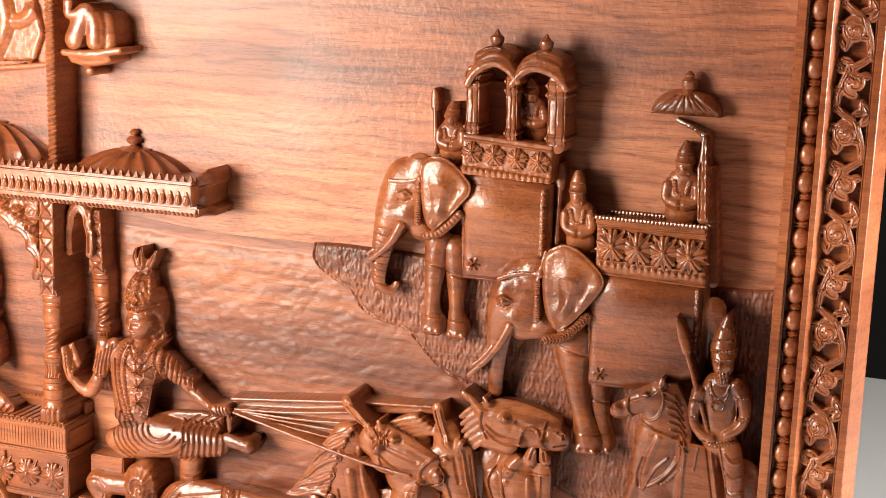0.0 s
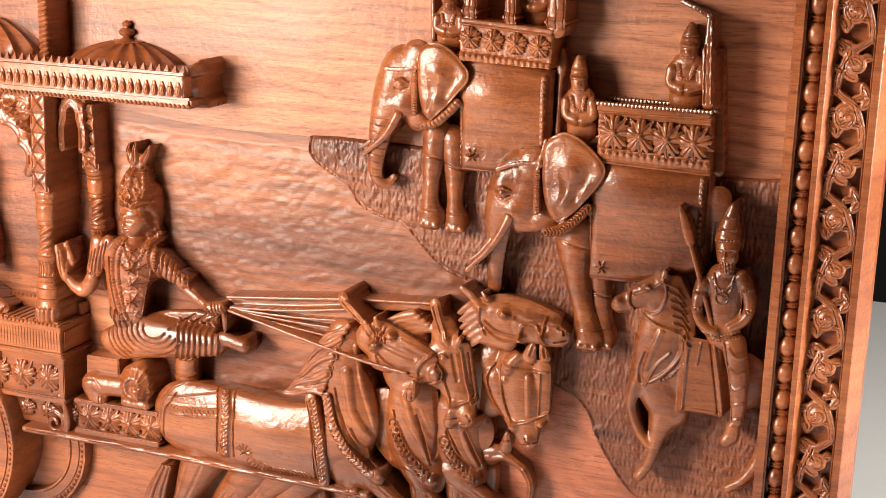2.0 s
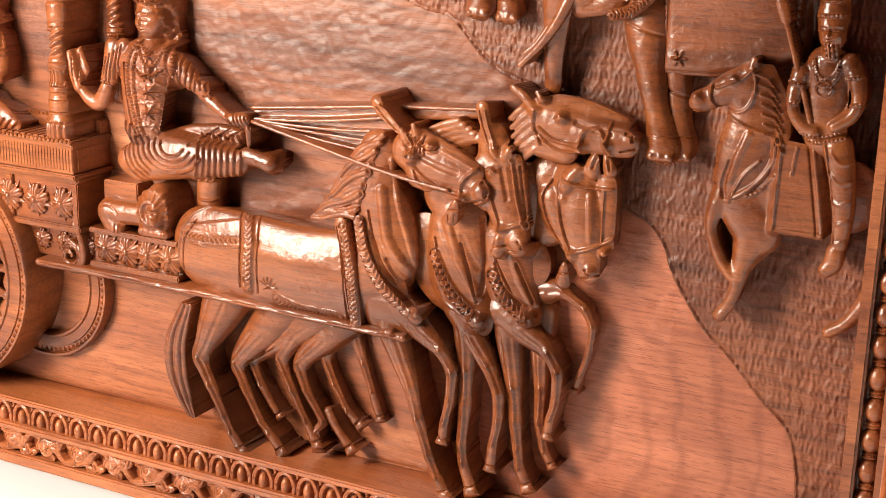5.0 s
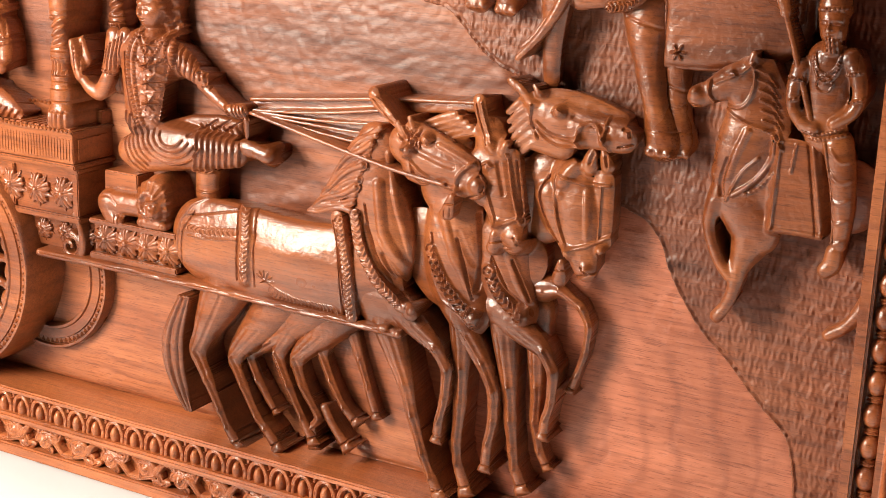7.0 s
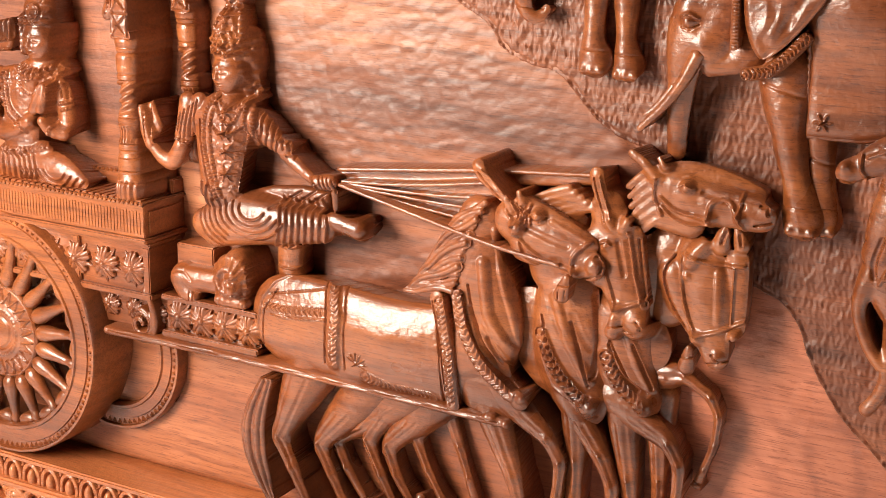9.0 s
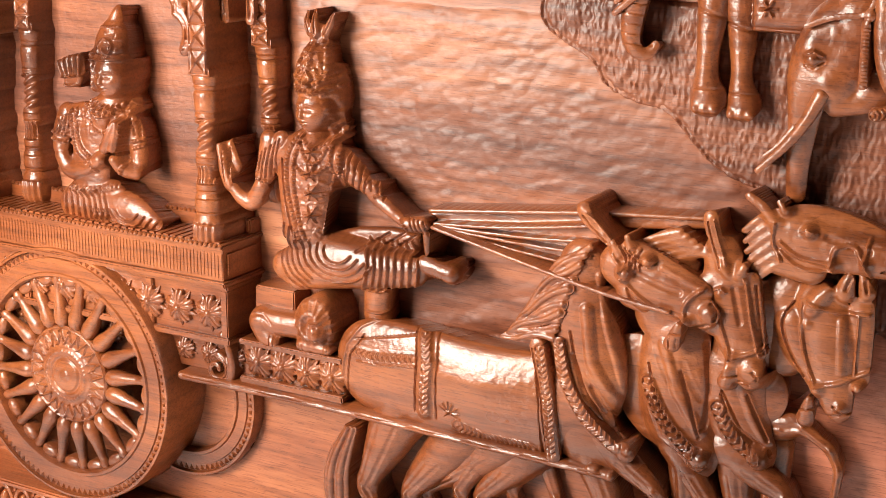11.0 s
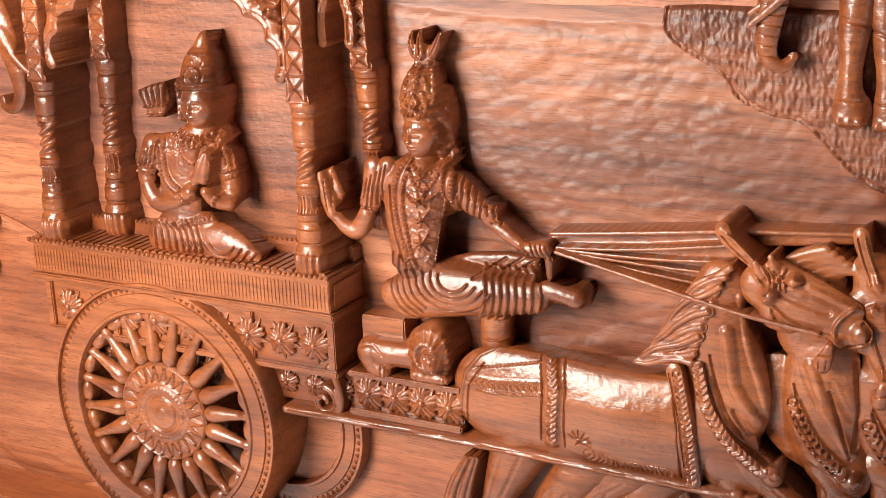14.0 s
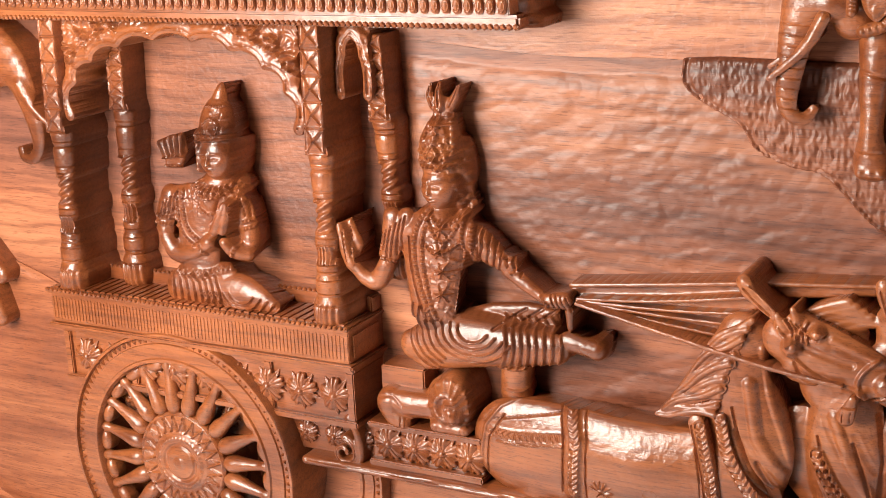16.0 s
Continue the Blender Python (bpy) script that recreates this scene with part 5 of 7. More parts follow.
c.line(bend([(0.4755, -0.0536), (0.4857, -0.0709), (0.5002, -0.0787)]), 5.4, 2.0, 6.5), c.line(bend([(0.4767, -0.0457), (0.4853, -0.0632), (0.4978, -0.0715)]), 1.0, -1.7), c.line(bend([(0.4923, -0.0429), (0.499, -0.0568), (0.5057, -0.0692)]), 1.2, -1.7)
c.line([(0.4768, -0.0552), (0.4846, -0.0722), (0.5018, -0.0802)], 1.0, 0.6), c.line([(0.4772, -0.0431), (0.4907, -0.0651), (0.5036, -0.0731)], 1.0, -1.5)
c.line([(0.4873, -0.0336), (0.4966, -0.0561), (0.5054, -0.0687)], 4, 1.3)
c.limb([(0.5023, -0.0802, 5.38, 32)], 0.4).limb([(0.5037, -0.079, 2.68, 34)], 0.6)
c.limb([(0.5227, 0.0598, 2.39, 37)], 0.9).limb([(0.5695, 0.0525, 2.34, 35)], 0.9)
c.line([(0.5174, 0.0595), (0.5217, 0.0628), (0.5263, 0.06)], 0.9, 1.6), c.line([(0.5659, 0.0541), (0.5702, 0.054), (0.5705, 0.0499)], 1.1, -2.0), c.line([(0.5628, 0.0425), (0.5719, 0.0451)], 0.8, -1.6)
c.line(bend([(0.5066, 0.0518), (0.5172, 0.0441), (0.5363, 0.0432)]), 1.5, 1.9), c.line(bend([(0.5064, 0.0467), (0.5172, 0.0382), (0.5362, 0.0381)]), 1.2, 1.5), c.line(bend([(0.5385, 0.0316), (0.5359, 0.0487), (0.5385, 0.0539), (0.5479, 0.0558), (0.5528, 0.0475)]), 1.6, 1.9)
c.line(bend([(0.5548, 0.0595), (0.5535, 0.0476), (0.5571, 0.0377)]), 1.3, 1.7), c.line([(0.5324, 0.0579), (0.5443, 0.0547), (0.5553, 0.0527)], 2.2, -1.2), c.line(bend([(0.5033, 0.0618), (0.5016, 0.051), (0.5075, 0.0412)]), 1.3, 1.6)
c.limb([(0.5373, 0.0434, 2.72, 36)], 0.8).limb([(0.5547, 0.0458, 2.36, 36)], 0.8)
for k in range(6):
    c.limb([(x + 0.001 * k, z - 0.006 * k, w, h) for x, z, w, h in [(0.4983, 0.0669, 2.29, 31), (0.4913, 0.0608, 2.3, 30), (0.485, 0.0548, 1.65, 29)]], 0.8)
c.cut("body", horse)
for pts in ([(0.4869, -0.0962, 13.3, 28), (0.4934, -0.1319, 9.43, 28), (0.496, -0.1564, 7.9, 28), (0.499, -0.1767, 5.94, 28), (0.5008, -0.1892, 5.96, 28), (0.5074, -0.2038, 8.36, 28)], [(0.4981, -0.0895, 13.2, 30), (0.5182, -0.0997, 9.23, 30), (0.5265, -0.1141, 6.53, 30), (0.5261, -0.1344, 5.02, 30), (0.5222, -0.148, 4.66, 29), (0.5209, -0.1611, 6.25, 29)], [(0.3365, -0.1286, 15.2, 24), (0.316, -0.1494, 9.37, 24), (0.3243, -0.17, 6.39, 24), (0.3396, -0.1918, 5.11, 24), (0.3324, -0.2001, 4.28, 24), (0.3349, -0.2141, 7.73, 24)], [(0.3155, -0.1228, 15.2, 26), (0.3009, -0.1469, 8.55, 26), (0.3132, -0.1715, 5.98, 26), (0.3259, -0.194, 5.13, 26), (0.3351, -0.2109, 7.71, 26)]):
    c.leg(pts)
    c.line([(x + r * 0.0001, z) for x, z, r, h in pts[1:-1]], 1.5, 0.8)
    c.cut("leg", horse)

horse = beast("horse", "carved teak horse with its face hanging low", "horse", "chariot horses")
c = Carving(0.00065, 0.2, 1.25, 4)
c.limb([(0.5099, 0.0143, 17.4, 24), (0.5075, -0.0147, 16.9, 22)], 0.42)
c.limb([(0.5305, 0.0154, 15.4, 29), (0.5355, -0.0015, 15.4, 31), (0.5396, -0.0205, 12.6, 31), (0.5436, -0.0358, 9.11, 31), (0.545, -0.0402, 7.71, 31)], 0.42)
c.limb([(0.5148, 0.0043, 9.87, 28), (0.5229, -0.0124, 9.16, 29), (0.5319, -0.0253, 7.04, 29)], 0.5)
c.limb([(0.5528, 0.0192, 6.88, 27), (0.5543, -0.0001, 6.22, 27), (0.5545, -0.0216, 5.56, 27)], 0.4)
c.limb([(0.543, 0.0268, 5.84, 31), (0.5443, 0.0342, 4.1, 31), (0.5457, 0.0387, 1.36, 30)], 0.9).limb([(0.5552, 0.0285, 4.77, 30), (0.5536, 0.034, 3.4, 30), (0.5518, 0.0387, 1.36, 29)], 0.9)
c.limb([(0.5262, 0.0149, 4.86, 33), (0.5304, 0.0227, 4.14, 33), (0.5345, 0.0275, 2.41, 32)], 0.8)
c.limb([(0.5458, -0.0392, 2.44, 34)], 0.9).limb([(0.5549, -0.0254, 2.07, 33)], 0.9).limb([(0.5246, 0.0068, 2.09, 32)], 0.9)
c.line([(0.5431, -0.0385), (0.5471, -0.0414)], 1.1, -1.8), c.line([(0.5394, -0.0453), (0.5533, -0.0405)], 0.9, -1.4)
c.line(bend([(0.5208, 0.0182), (0.5206, 0.0031), (0.5256, -0.0161), (0.5317, -0.0279)]), 1.3, 1.6), c.line(bend([(0.5152, 0.0167), (0.5089, 0.0067), (0.5129, -0.0091), (0.5247, -0.0254)]), 1.0, -1.6)
c.line(bend([(0.5235, 0.0201), (0.5388, 0.0153), (0.5571, 0.0164)]), 1.4, 1.7), c.line(bend([(0.5333, -0.0278), (0.5452, -0.0242), (0.5601, -0.0158)]), 1.6, 1.8), c.line([(0.5521, 0.0149), (0.5522, -0.0183)], 1.0, 1.3)
c.line([(0.5435, 0.0107), (0.5455, -0.0177)], 3.0, 1.0), c.line(bend([(0.5444, 0.0299), (0.5462, 0.0358)]), 1.4, -1.6), c.line([(0.5558, 0.0293), (0.5542, 0.0353)], 1.2, -1.4)
c.limb([(0.5329, -0.03, 3.15, 34)], 0.8).limb([(0.5293, -0.0366, 2.11, 33), (0.5281, -0.0432, 3.88, 32), (0.527, -0.0495, 5.31, 31)], 0.8)
c.line([(0.5244, -0.0434), (0.5335, -0.0417)], 0.7, -1.2)
c.cut("body", horse)
for pts in ([(0.5095, -0.062, 13.1, 20), (0.523, -0.059, 6.89, 20), (0.5401, -0.0692, 5.33, 20), (0.5459, -0.0809, 4.19, 20), (0.5445, -0.0992, 3.83, 20), (0.5386, -0.1169, 3.47, 19), (0.5347, -0.1282, 5.04, 19)], [(0.5084, -0.1027, 10.9, 20), (0.5105, -0.1309, 7.06, 20), (0.5103, -0.1559, 5.53, 20), (0.5155, -0.1761, 5.15, 20), (0.5218, -0.1868, 5.94, 20)], [(0.3458, -0.1239, 12.6, 18), (0.3353, -0.1406, 7.2, 18), (0.3457, -0.1632, 5.51, 18), (0.3568, -0.1813, 4.66, 18), (0.3674, -0.1908, 6.77, 18)], [(0.3596, -0.1219, 7.12, 14), (0.3674, -0.1425, 5.87, 14), (0.3751, -0.1632, 4.62, 14), (0.3821, -0.1837, 6.32, 14)], [(0.351, -0.1969, 4.25, 22), (0.3622, -0.2099, 8.07, 22)]):
    c.leg(pts)
    c.line([(x + r * 0.0001, z) for x, z, r, h in pts[1:-1]], 1.5, 0.8)
    c.cut("leg", horse)

# reins run as a fan of thin ridges standing on a stepped block
harness = beast("rein_harness", "carved set of taut reins fanning out to the bridles", "reins")
c = Carving(0.00065)
c.sheet([(0.2786, 0.0317), (0.3391, 0.0378), (0.3918, 0.046), (0.396, 0.0368), (0.3806, 0.0146), (0.3477, 0.0204), (0.318, 0.0265)], 20, 2)
c.sheet([(0.276, 0.0375), (0.3856, 0.0509), (0.4618, 0.0568), (0.4603, 0.0497), (0.4249, 0.0451), (0.3898, 0.0413), (0.276, 0.0279)], 18, 2)
c.cut("rein_block", harness)
for pts in ([(0.2795, 0.0389, 1.49, 24), (0.3397, 0.0455, 1.44, 24), (0.3884, 0.0515, 1.4, 24), (0.4632, 0.0569, 1.35, 22)], [(0.2875, 0.0316, 1.1, 36), (0.3583, 0.0184, 1.2, 41), (0.4079, 0.009, 1.17, 44), (0.4488, 0.0052, 1.01, 46)], [(0.2858, 0.0325, 0.886, 30), (0.334, 0.0353, 0.866, 28), (0.3908, 0.0444, 0.838, 28)], [(0.2858, 0.0314, 0.887, 30), (0.343, 0.0311, 0.862, 29), (0.3916, 0.035, 0.84, 29)], [(0.2858, 0.0306, 0.887, 30), (0.343, 0.0274, 0.863, 29), (0.3878, 0.0273, 0.843, 29)], [(0.2858, 0.0302, 0.887, 30), (0.3347, 0.0237, 0.868, 29), (0.382, 0.0192, 0.848, 29)]):
    c.limb(pts, 0.7).cut("rein", harness)


# ---- elephants ----
def cloth_border(c, pts):
    c.line(pts, 2.2, 1.6, 4.5)
    c.line([(x + 0.003, z) for x, z in pts], 0.7, -1.0)


EAR = [(0.445, 0.2543), (0.4536, 0.2607), (0.465, 0.2616), (0.4767, 0.2539), (0.4843, 0.2454), (0.4877, 0.2413), (0.4871, 0.233), (0.4801, 0.2258), (0.4713, 0.2148), (0.4624, 0.2064), (0.4574, 0.2015), (0.4517, 0.2063), (0.448, 0.2171), (0.4457, 0.2323)]
WIDE_EAR = [(0.5466, 0.1924), (0.5541, 0.1997), (0.5635, 0.2045), (0.5758, 0.2007), (0.5872, 0.1911), (0.5954, 0.1825), (0.5962, 0.1761), (0.5928, 0.1684), (0.5827, 0.155), (0.5724, 0.1428), (0.5605, 0.1347), (0.5549, 0.1407), (0.5498, 0.1533), (0.5475, 0.1729)]


def ear(c, rim, h, mid):
    """A broad soft ear: full near the head, hollowed towards a thin, turned-out rim, with folds running to its lower tip."""
    c.sheet(bend(rim, 2, True), h, 5)
    c.line(bend(rim[1:11], 2), 1.5, 1.3)
    tip = rim[10]
    x, z = mid
    c.bulge(x, z, 11, 12, 3.2).bulge(x + 0.014, z - 0.004, 8, 13, -1.8)
    c.bulge(0.5 * (x + tip[0]), 0.45 * z + 0.55 * tip[1], 6, 10, 1.6).bulge(0.5 * (x + tip[0]) + 0.010, 0.5 * (z + tip[1]), 5, 9, -1.6)
    c.bulge(tip[0] + 0.003, tip[1] + 0.009, 4, 6, -1.2)
    for k, o in enumerate((-0.3, 0.35, 1.0)):
        c.line(bend([(tip[0] + 0.002 * (k - 1), tip[1] + 0.005), (x + 0.006 * o, 0.5 * (z + tip[1])), (x + 0.014 * o, z - 0.004)], 2), 3.4, 0.5 if k % 2 else -0.5)


eleph = beast("elephant", "carved teak war elephant with plain saddle cloth and curled trunk", "elephant", "war elephants")
c = Carving(0.00065, 0.3, 1.2, 7)
c.limb([(0.4322, 0.2356, 21.3, 28), (0.4238, 0.2216, 17.8, 28), (0.4172, 0.2056, 12, 28), (0.4126, 0.187, 8.95, 27), (0.4098, 0.1682, 6.75, 25), (0.4082, 0.1545, 5.42, 22), (0.4133, 0.1474, 4.07, 20), (0.4189, 0.1476, 3.62, 18), (0.4224, 0.1526, 2.71, 17)], 0.6)
c.limb([(0.4428, 0.2482, 13.2, 28), (0.4322, 0.2138, 12.4, 28)], 0.5).limb([(0.443, 0.2029, 11.5, 24)], 0.6)
c.limb([(0.4319, 0.2275, 3.07, 31)], 0.8)
c.line([(0.4274, 0.2301), (0.4325, 0.2324), (0.4373, 0.2293)], 0.9, 1.5), c.line([(0.4271, 0.2248), (0.4328, 0.2235), (0.4374, 0.2257)], 0.8, -1.2)
qx, qz = [(0.4198, 0.2316)][0]
c.bulge(qx, qz, 10, 14, 2.2)
qx, qz = [(0.4309, 0.2102)][0]
c.bulge(qx, qz, 9, 8, 2.0)
for k in range(9):
    qx, qz = ([(0.4184, 0.1998)][0][0] - 0.0012 * k), [(0.4184, 0.1998)][0][1] - 0.0058 * k
    c.line([(qx - 0.012, qz + 0.001), (qx + 0.012, qz - 0.001)], 0.6, -0.7)
c.cut("head", eleph)
c.limb([(0.4205, 0.2386, 1.49, 31), (0.4351, 0.2387, 1.49, 32), (0.4466, 0.2419, 1.48, 32), (0.4477, 0.2517, 1.48, 32)], 0.6).limb([(0.4443, 0.2363, 2.62, 32), (0.4447, 0.2075, 2.63, 32)], 0.4).limb([(0.4458, 0.2421, 2.61, 34)], 0.7)
c.line([(0.4453, 0.2357), (0.4452, 0.2073)], 3.0, 1.4, 2.0)
c.cut("headstall", eleph, "corded headstall with a hanging tassel")
for pts in ([(0.4295, 0.2044, 3.97, 31), (0.4224, 0.1901, 3.55, 31), (0.4107, 0.1787, 2.23, 29), (0.4005, 0.1704, 1.57, 27)], [(0.415, 0.1868, 2.23, 26), (0.4061, 0.1811, 1.79, 25), (0.4001, 0.1767, 1.35, 24)]):
    c.limb(pts, 0.9).cut("tusk", eleph)
ear(c, EAR, 34, (0.4625, 0.2400))
c.cut("ear", eleph, "broad spread ear with soft folds")
c.limb([(0.4500, 0.1972, 3.4, 29), (0.4600, 0.2000, 3.9, 30), (0.4694, 0.2082, 3.9, 30), (0.4776, 0.2171, 3.4, 30)], 0.5).line([(0.4500, 0.1972), (0.4600, 0.2000), (0.4694, 0.2082), (0.4776, 0.2171)], 3.4, 1.6, 3.6)
c.cut("bell_strap", eleph)
c.sheet([(0.4694, 0.2553), (0.5013, 0.2536), (0.5486, 0.2447), (0.5488, 0.2144), (0.5485, 0.1837), (0.5413, 0.1674), (0.5051, 0.1643), (0.4764, 0.1642), (0.4767, 0.2074)], 21, 8)
qx, qz = [(0.5073, 0.2191)][0]
c.bulge(qx, qz + 0.004, 40, 30, 9).bulge(qx - 0.012, qz + 0.010, 22, 16, 2.5)
cloth_border(c, [(0.4773, 0.2141), (0.4767, 0.194), (0.4763, 0.166)]), cloth_border(c, [(0.5431, 0.2399), (0.5435, 0.2139), (0.543, 0.1787)])
c.line([(0.4782, 0.1653), (0.5051, 0.1647), (0.5403, 0.1682)], 1.2, 1.2)
qx, qz = [(0.4885, 0.1773)][0]
for k in range(6):
    c.line([(qx, qz), (qx + 0.0045 * math.cos(k * 1.05), qz + 0.0045 * math.sin(k * 1.05))], 1.0, 1.3)
c.cut("saddle_cloth", eleph, "smooth saddle cloth with a beaded hem")
for pts in ([(0.4571, 0.1927, 14.2, 24), (0.4549, 0.163, 11.1, 23), (0.4542, 0.1354, 9.86, 23), (0.4552, 0.1252, 11.7, 23)], [(0.4703, 0.1867, 14.2, 21), (0.4732, 0.1553, 10.7, 20), (0.4741, 0.1325, 9.83, 20), (0.4753, 0.1233, 10.7, 20)]):
    c.leg(pts, hoofed=False)
    x, z, r, h = pts[-1]
    for k in (-1, 0, 1):
        c.limb([(x + k * 0.0055, z - 0.0055, 2.6, h + 1)], 0.9)
    c.line([(pts[1][0] - 0.012, pts[1][1] + 0.014), (pts[1][0] + 0.010, pts[1][1] + 0.008)], 1.2, -1.0)
    c.line([(x - 0.01, z + 0.006), (x + 0.01, z + 0.006)], 0.8, -0.8)
    c.cut("leg", eleph)

eleph = beast("elephant", "carved teak war elephant with broad ear and wide saddle cloth", "elephant", "war elephants")
c.limb([(0.5293, 0.1662, 20.2, 32), (0.5174, 0.1481, 16.1, 32), (0.5137, 0.1328, 10.6, 31), (0.5122, 0.1126, 7.71, 28), (0.51, 0.0938, 6.47, 24), (0.5095, 0.0772, 5.65, 20)], 0.6)
c.limb([(0.5387, 0.1763, 13.4, 32), (0.5272, 0.1408, 12.7, 32)], 0.5).limb([(0.5486, 0.1383, 11.8, 29)], 0.5)
c.limb([(0.5176, 0.1536, 2.94, 36)], 0.8).limb([(0.5292, 0.1289, 5.93, 29), (0.5432, 0.1314, 5.9, 29)], 0.6)
c.line([(0.5125, 0.1558), (0.5177, 0.1584), (0.5232, 0.1556)], 0.9, 1.6), c.line([(0.5128, 0.1502), (0.5181, 0.149), (0.5233, 0.1522)], 0.8, -1.2)
qx, qz = [(0.5127, 0.1642)][0]
c.bulge(qx, qz, 9, 13, 2.4)
qx, qz = [(0.5248, 0.1409)][0]
c.bulge(qx, qz, 10, 9, 2.2)
c.cut("head", eleph)
c.limb([(0.5132, 0.171, 1.42, 35), (0.5287, 0.1774, 1.41, 36), (0.546, 0.1778, 1.41, 36), (0.5499, 0.1957, 1.4, 36)], 0.6).limb([(0.5443, 0.1741, 2.49, 36), (0.545, 0.1424, 2.5, 36)], 0.4).limb([(0.5464, 0.1784, 2.89, 38)], 0.7)
c.line([(0.5451, 0.1736), (0.5454, 0.1422)], 3.2, 1.4, 2.0)
c.cut("headstall", eleph, "corded headstall with a hanging tassel")
for pts in ([(0.5231, 0.1353, 4.21, 35), (0.5159, 0.1194, 3.39, 35), (0.5052, 0.1046, 2.56, 33), (0.4906, 0.0901, 1.72, 31)], [(0.5092, 0.1155, 2.13, 30), (0.5003, 0.1041, 1.72, 29), (0.4921, 0.0967, 1.29, 28)]):
    c.limb(pts, 0.9).cut("tusk", eleph)
ear(c, WIDE_EAR, 38, (0.5690, 0.1790))
c.cut("ear", eleph, "broad spread ear with soft folds")
c.limb([(0.5519, 0.1271, 3.7, 33), (0.5644, 0.1296, 4.2, 34), (0.5737, 0.1379, 4.2, 34), (0.5830, 0.1489, 3.7, 34)], 0.5).line([(0.5519, 0.1271), (0.5644, 0.1296), (0.5737, 0.1379), (0.5830, 0.1489)], 3.6, 1.6, 3.8)
c.cut("bell_strap", eleph)
c.sheet([(0.5776, 0.1888), (0.6217, 0.1867), (0.6715, 0.1833), (0.6738, 0.1529), (0.6721, 0.1111), (0.6524, 0.1002), (0.6152, 0.0929), (0.5809, 0.092), (0.5811, 0.1343)], 24, 9)
qx, qz = [(0.6146, 0.1674)][0]
c.bulge(qx, qz - 0.004, 46, 34, 10).bulge(qx - 0.014, qz + 0.006, 24, 16, 2.5)
c.limb([(0.6763, 0.1635, 8.88, 22), (0.681, 0.1262, 8.15, 20)], 0.4)
cloth_border(c, [(0.5818, 0.1514), (0.5818, 0.1215), (0.5808, 0.0933)]), cloth_border(c, [(0.6648, 0.1766), (0.665, 0.1519), (0.6644, 0.127)])
c.line([(0.583, 0.0927), (0.6151, 0.0933), (0.6503, 0.1008)], 1.6, 1.4)
qx, qz = [(0.594, 0.1032)][0]
for k in range(6):
    c.line([(qx, qz), (qx + 0.0045 * math.cos(k * 1.05), qz + 0.0045 * math.sin(k * 1.05))], 1.0, 1.3)
c.cut("saddle_cloth", eleph, "smooth saddle cloth with a beaded hem")
for pts in ([(0.5700, 0.1290, 22, 28), (0.5720, 0.1080, 19, 28), (0.5765, 0.0860, 14.5, 27), (0.5835, 0.0620, 12.5, 27), (0.5868, 0.0470, 13.6, 27)], [(0.5905, 0.1000, 13.0, 21), (0.5925, 0.0700, 11.0, 20), (0.5960, 0.0470, 11.6, 20)]):
    c.leg(pts, hoofed=False)
    x, z, r, h = pts[-1]
    for k in (-1, 0, 1):
        c.limb([(x + k * 0.006, z - 0.006, 2.8, h + 1)], 0.9)
    c.line([(pts[1][0] - 0.012, pts[1][1] + 0.014), (pts[1][0] + 0.010, pts[1][1] + 0.008)], 1.2, -1.0)
    c.line([(x - 0.012, z + 0.007), (x + 0.012, z + 0.007)], 0.8, -0.8)
    c.cut("leg", eleph)

# part of a third elephant beyond the chariot
c = Carving(0.001)
c.limb([(-0.1948, 0.1687, 29.4, 30), (-0.161, 0.1623, 15.7, 30), (-0.1491, 0.1422, 10.7, 29), (-0.144, 0.1214, 8.26, 27), (-0.1433, 0.1021, 5.82, 24), (-0.1521, 0.089, 4.19, 22), (-0.1648, 0.0896, 3.38, 20), (-0.1668, 0.0957, 2.95, 19)], 0.5)
c.limb([(-0.1497, 0.1475, 2.45, 32), (-0.1376, 0.1272, 2.45, 31), (-0.1194, 0.1145, 1.63, 29)], 0.7)
c.limb([(-0.2104, 0.1891, 25.3, 26), (-0.2534, 0.1537, 39, 26), (-0.277, 0.0721, 40.2, 24)], 0.2)
c.limb([(-0.2379, 0.0214, 13.3, 24), (-0.2483, -0.045, 11.7, 24)], 0.5)
c.thing("elephant", "carved teak elephant beyond the chariot, trunk curled", "elephant", group="war elephants")
c = Carving(0.001)
c.limb([(-0.2281, 0.0085, 13.3, 24), (-0.2081, -0.0065, 7.94, 20)], 0.6).limb([(-0.2225, -0.0236, 10.7, 22), (-0.2143, -0.0416, 8.02, 20)], 0.6)
c.thing("standing_figure", "dark carved foot soldier beside the far elephant", "figurine")


# ---- howdahs ----
def ridge_row(pts, r, n, h, c):
    (x0, z0), (x1, z1) = pts
    for k in range(n):
        q = k / (n - 1)
        c.limb([(x0 + (x1 - x0) * q, z0 + (z1 - z0) * q, r, h)], 0.9)


howdah = empty("howdah", "tall carved howdah with two domed niches", "howdah", group="howdahs")
c = Carving(0.00065)
c.sheet([(0.4798, 0.2806), (0.5508, 0.2759), (0.5505, 0.2479), (0.4796, 0.2495)], 33, 1.2)
c.line([(0.4808, 0.2764), (0.5501, 0.2716)], 1.2, 1.6), c.line([(0.4802, 0.2565), (0.5502, 0.2521)], 1.0, -1.4)
ridge_row([(0.483, 0.2534), (0.5489, 0.2496)], 1.9, 15, 36, c)
c.line([(0.4805, 0.2487), (0.5504, 0.2483)], 1.2, 1.2)
base = c.part("base", howdah)
HX0, HZ0 = [(0.4884, 0.2675)][0]
HX1, HZ1 = [(0.5414, 0.2641)][0]
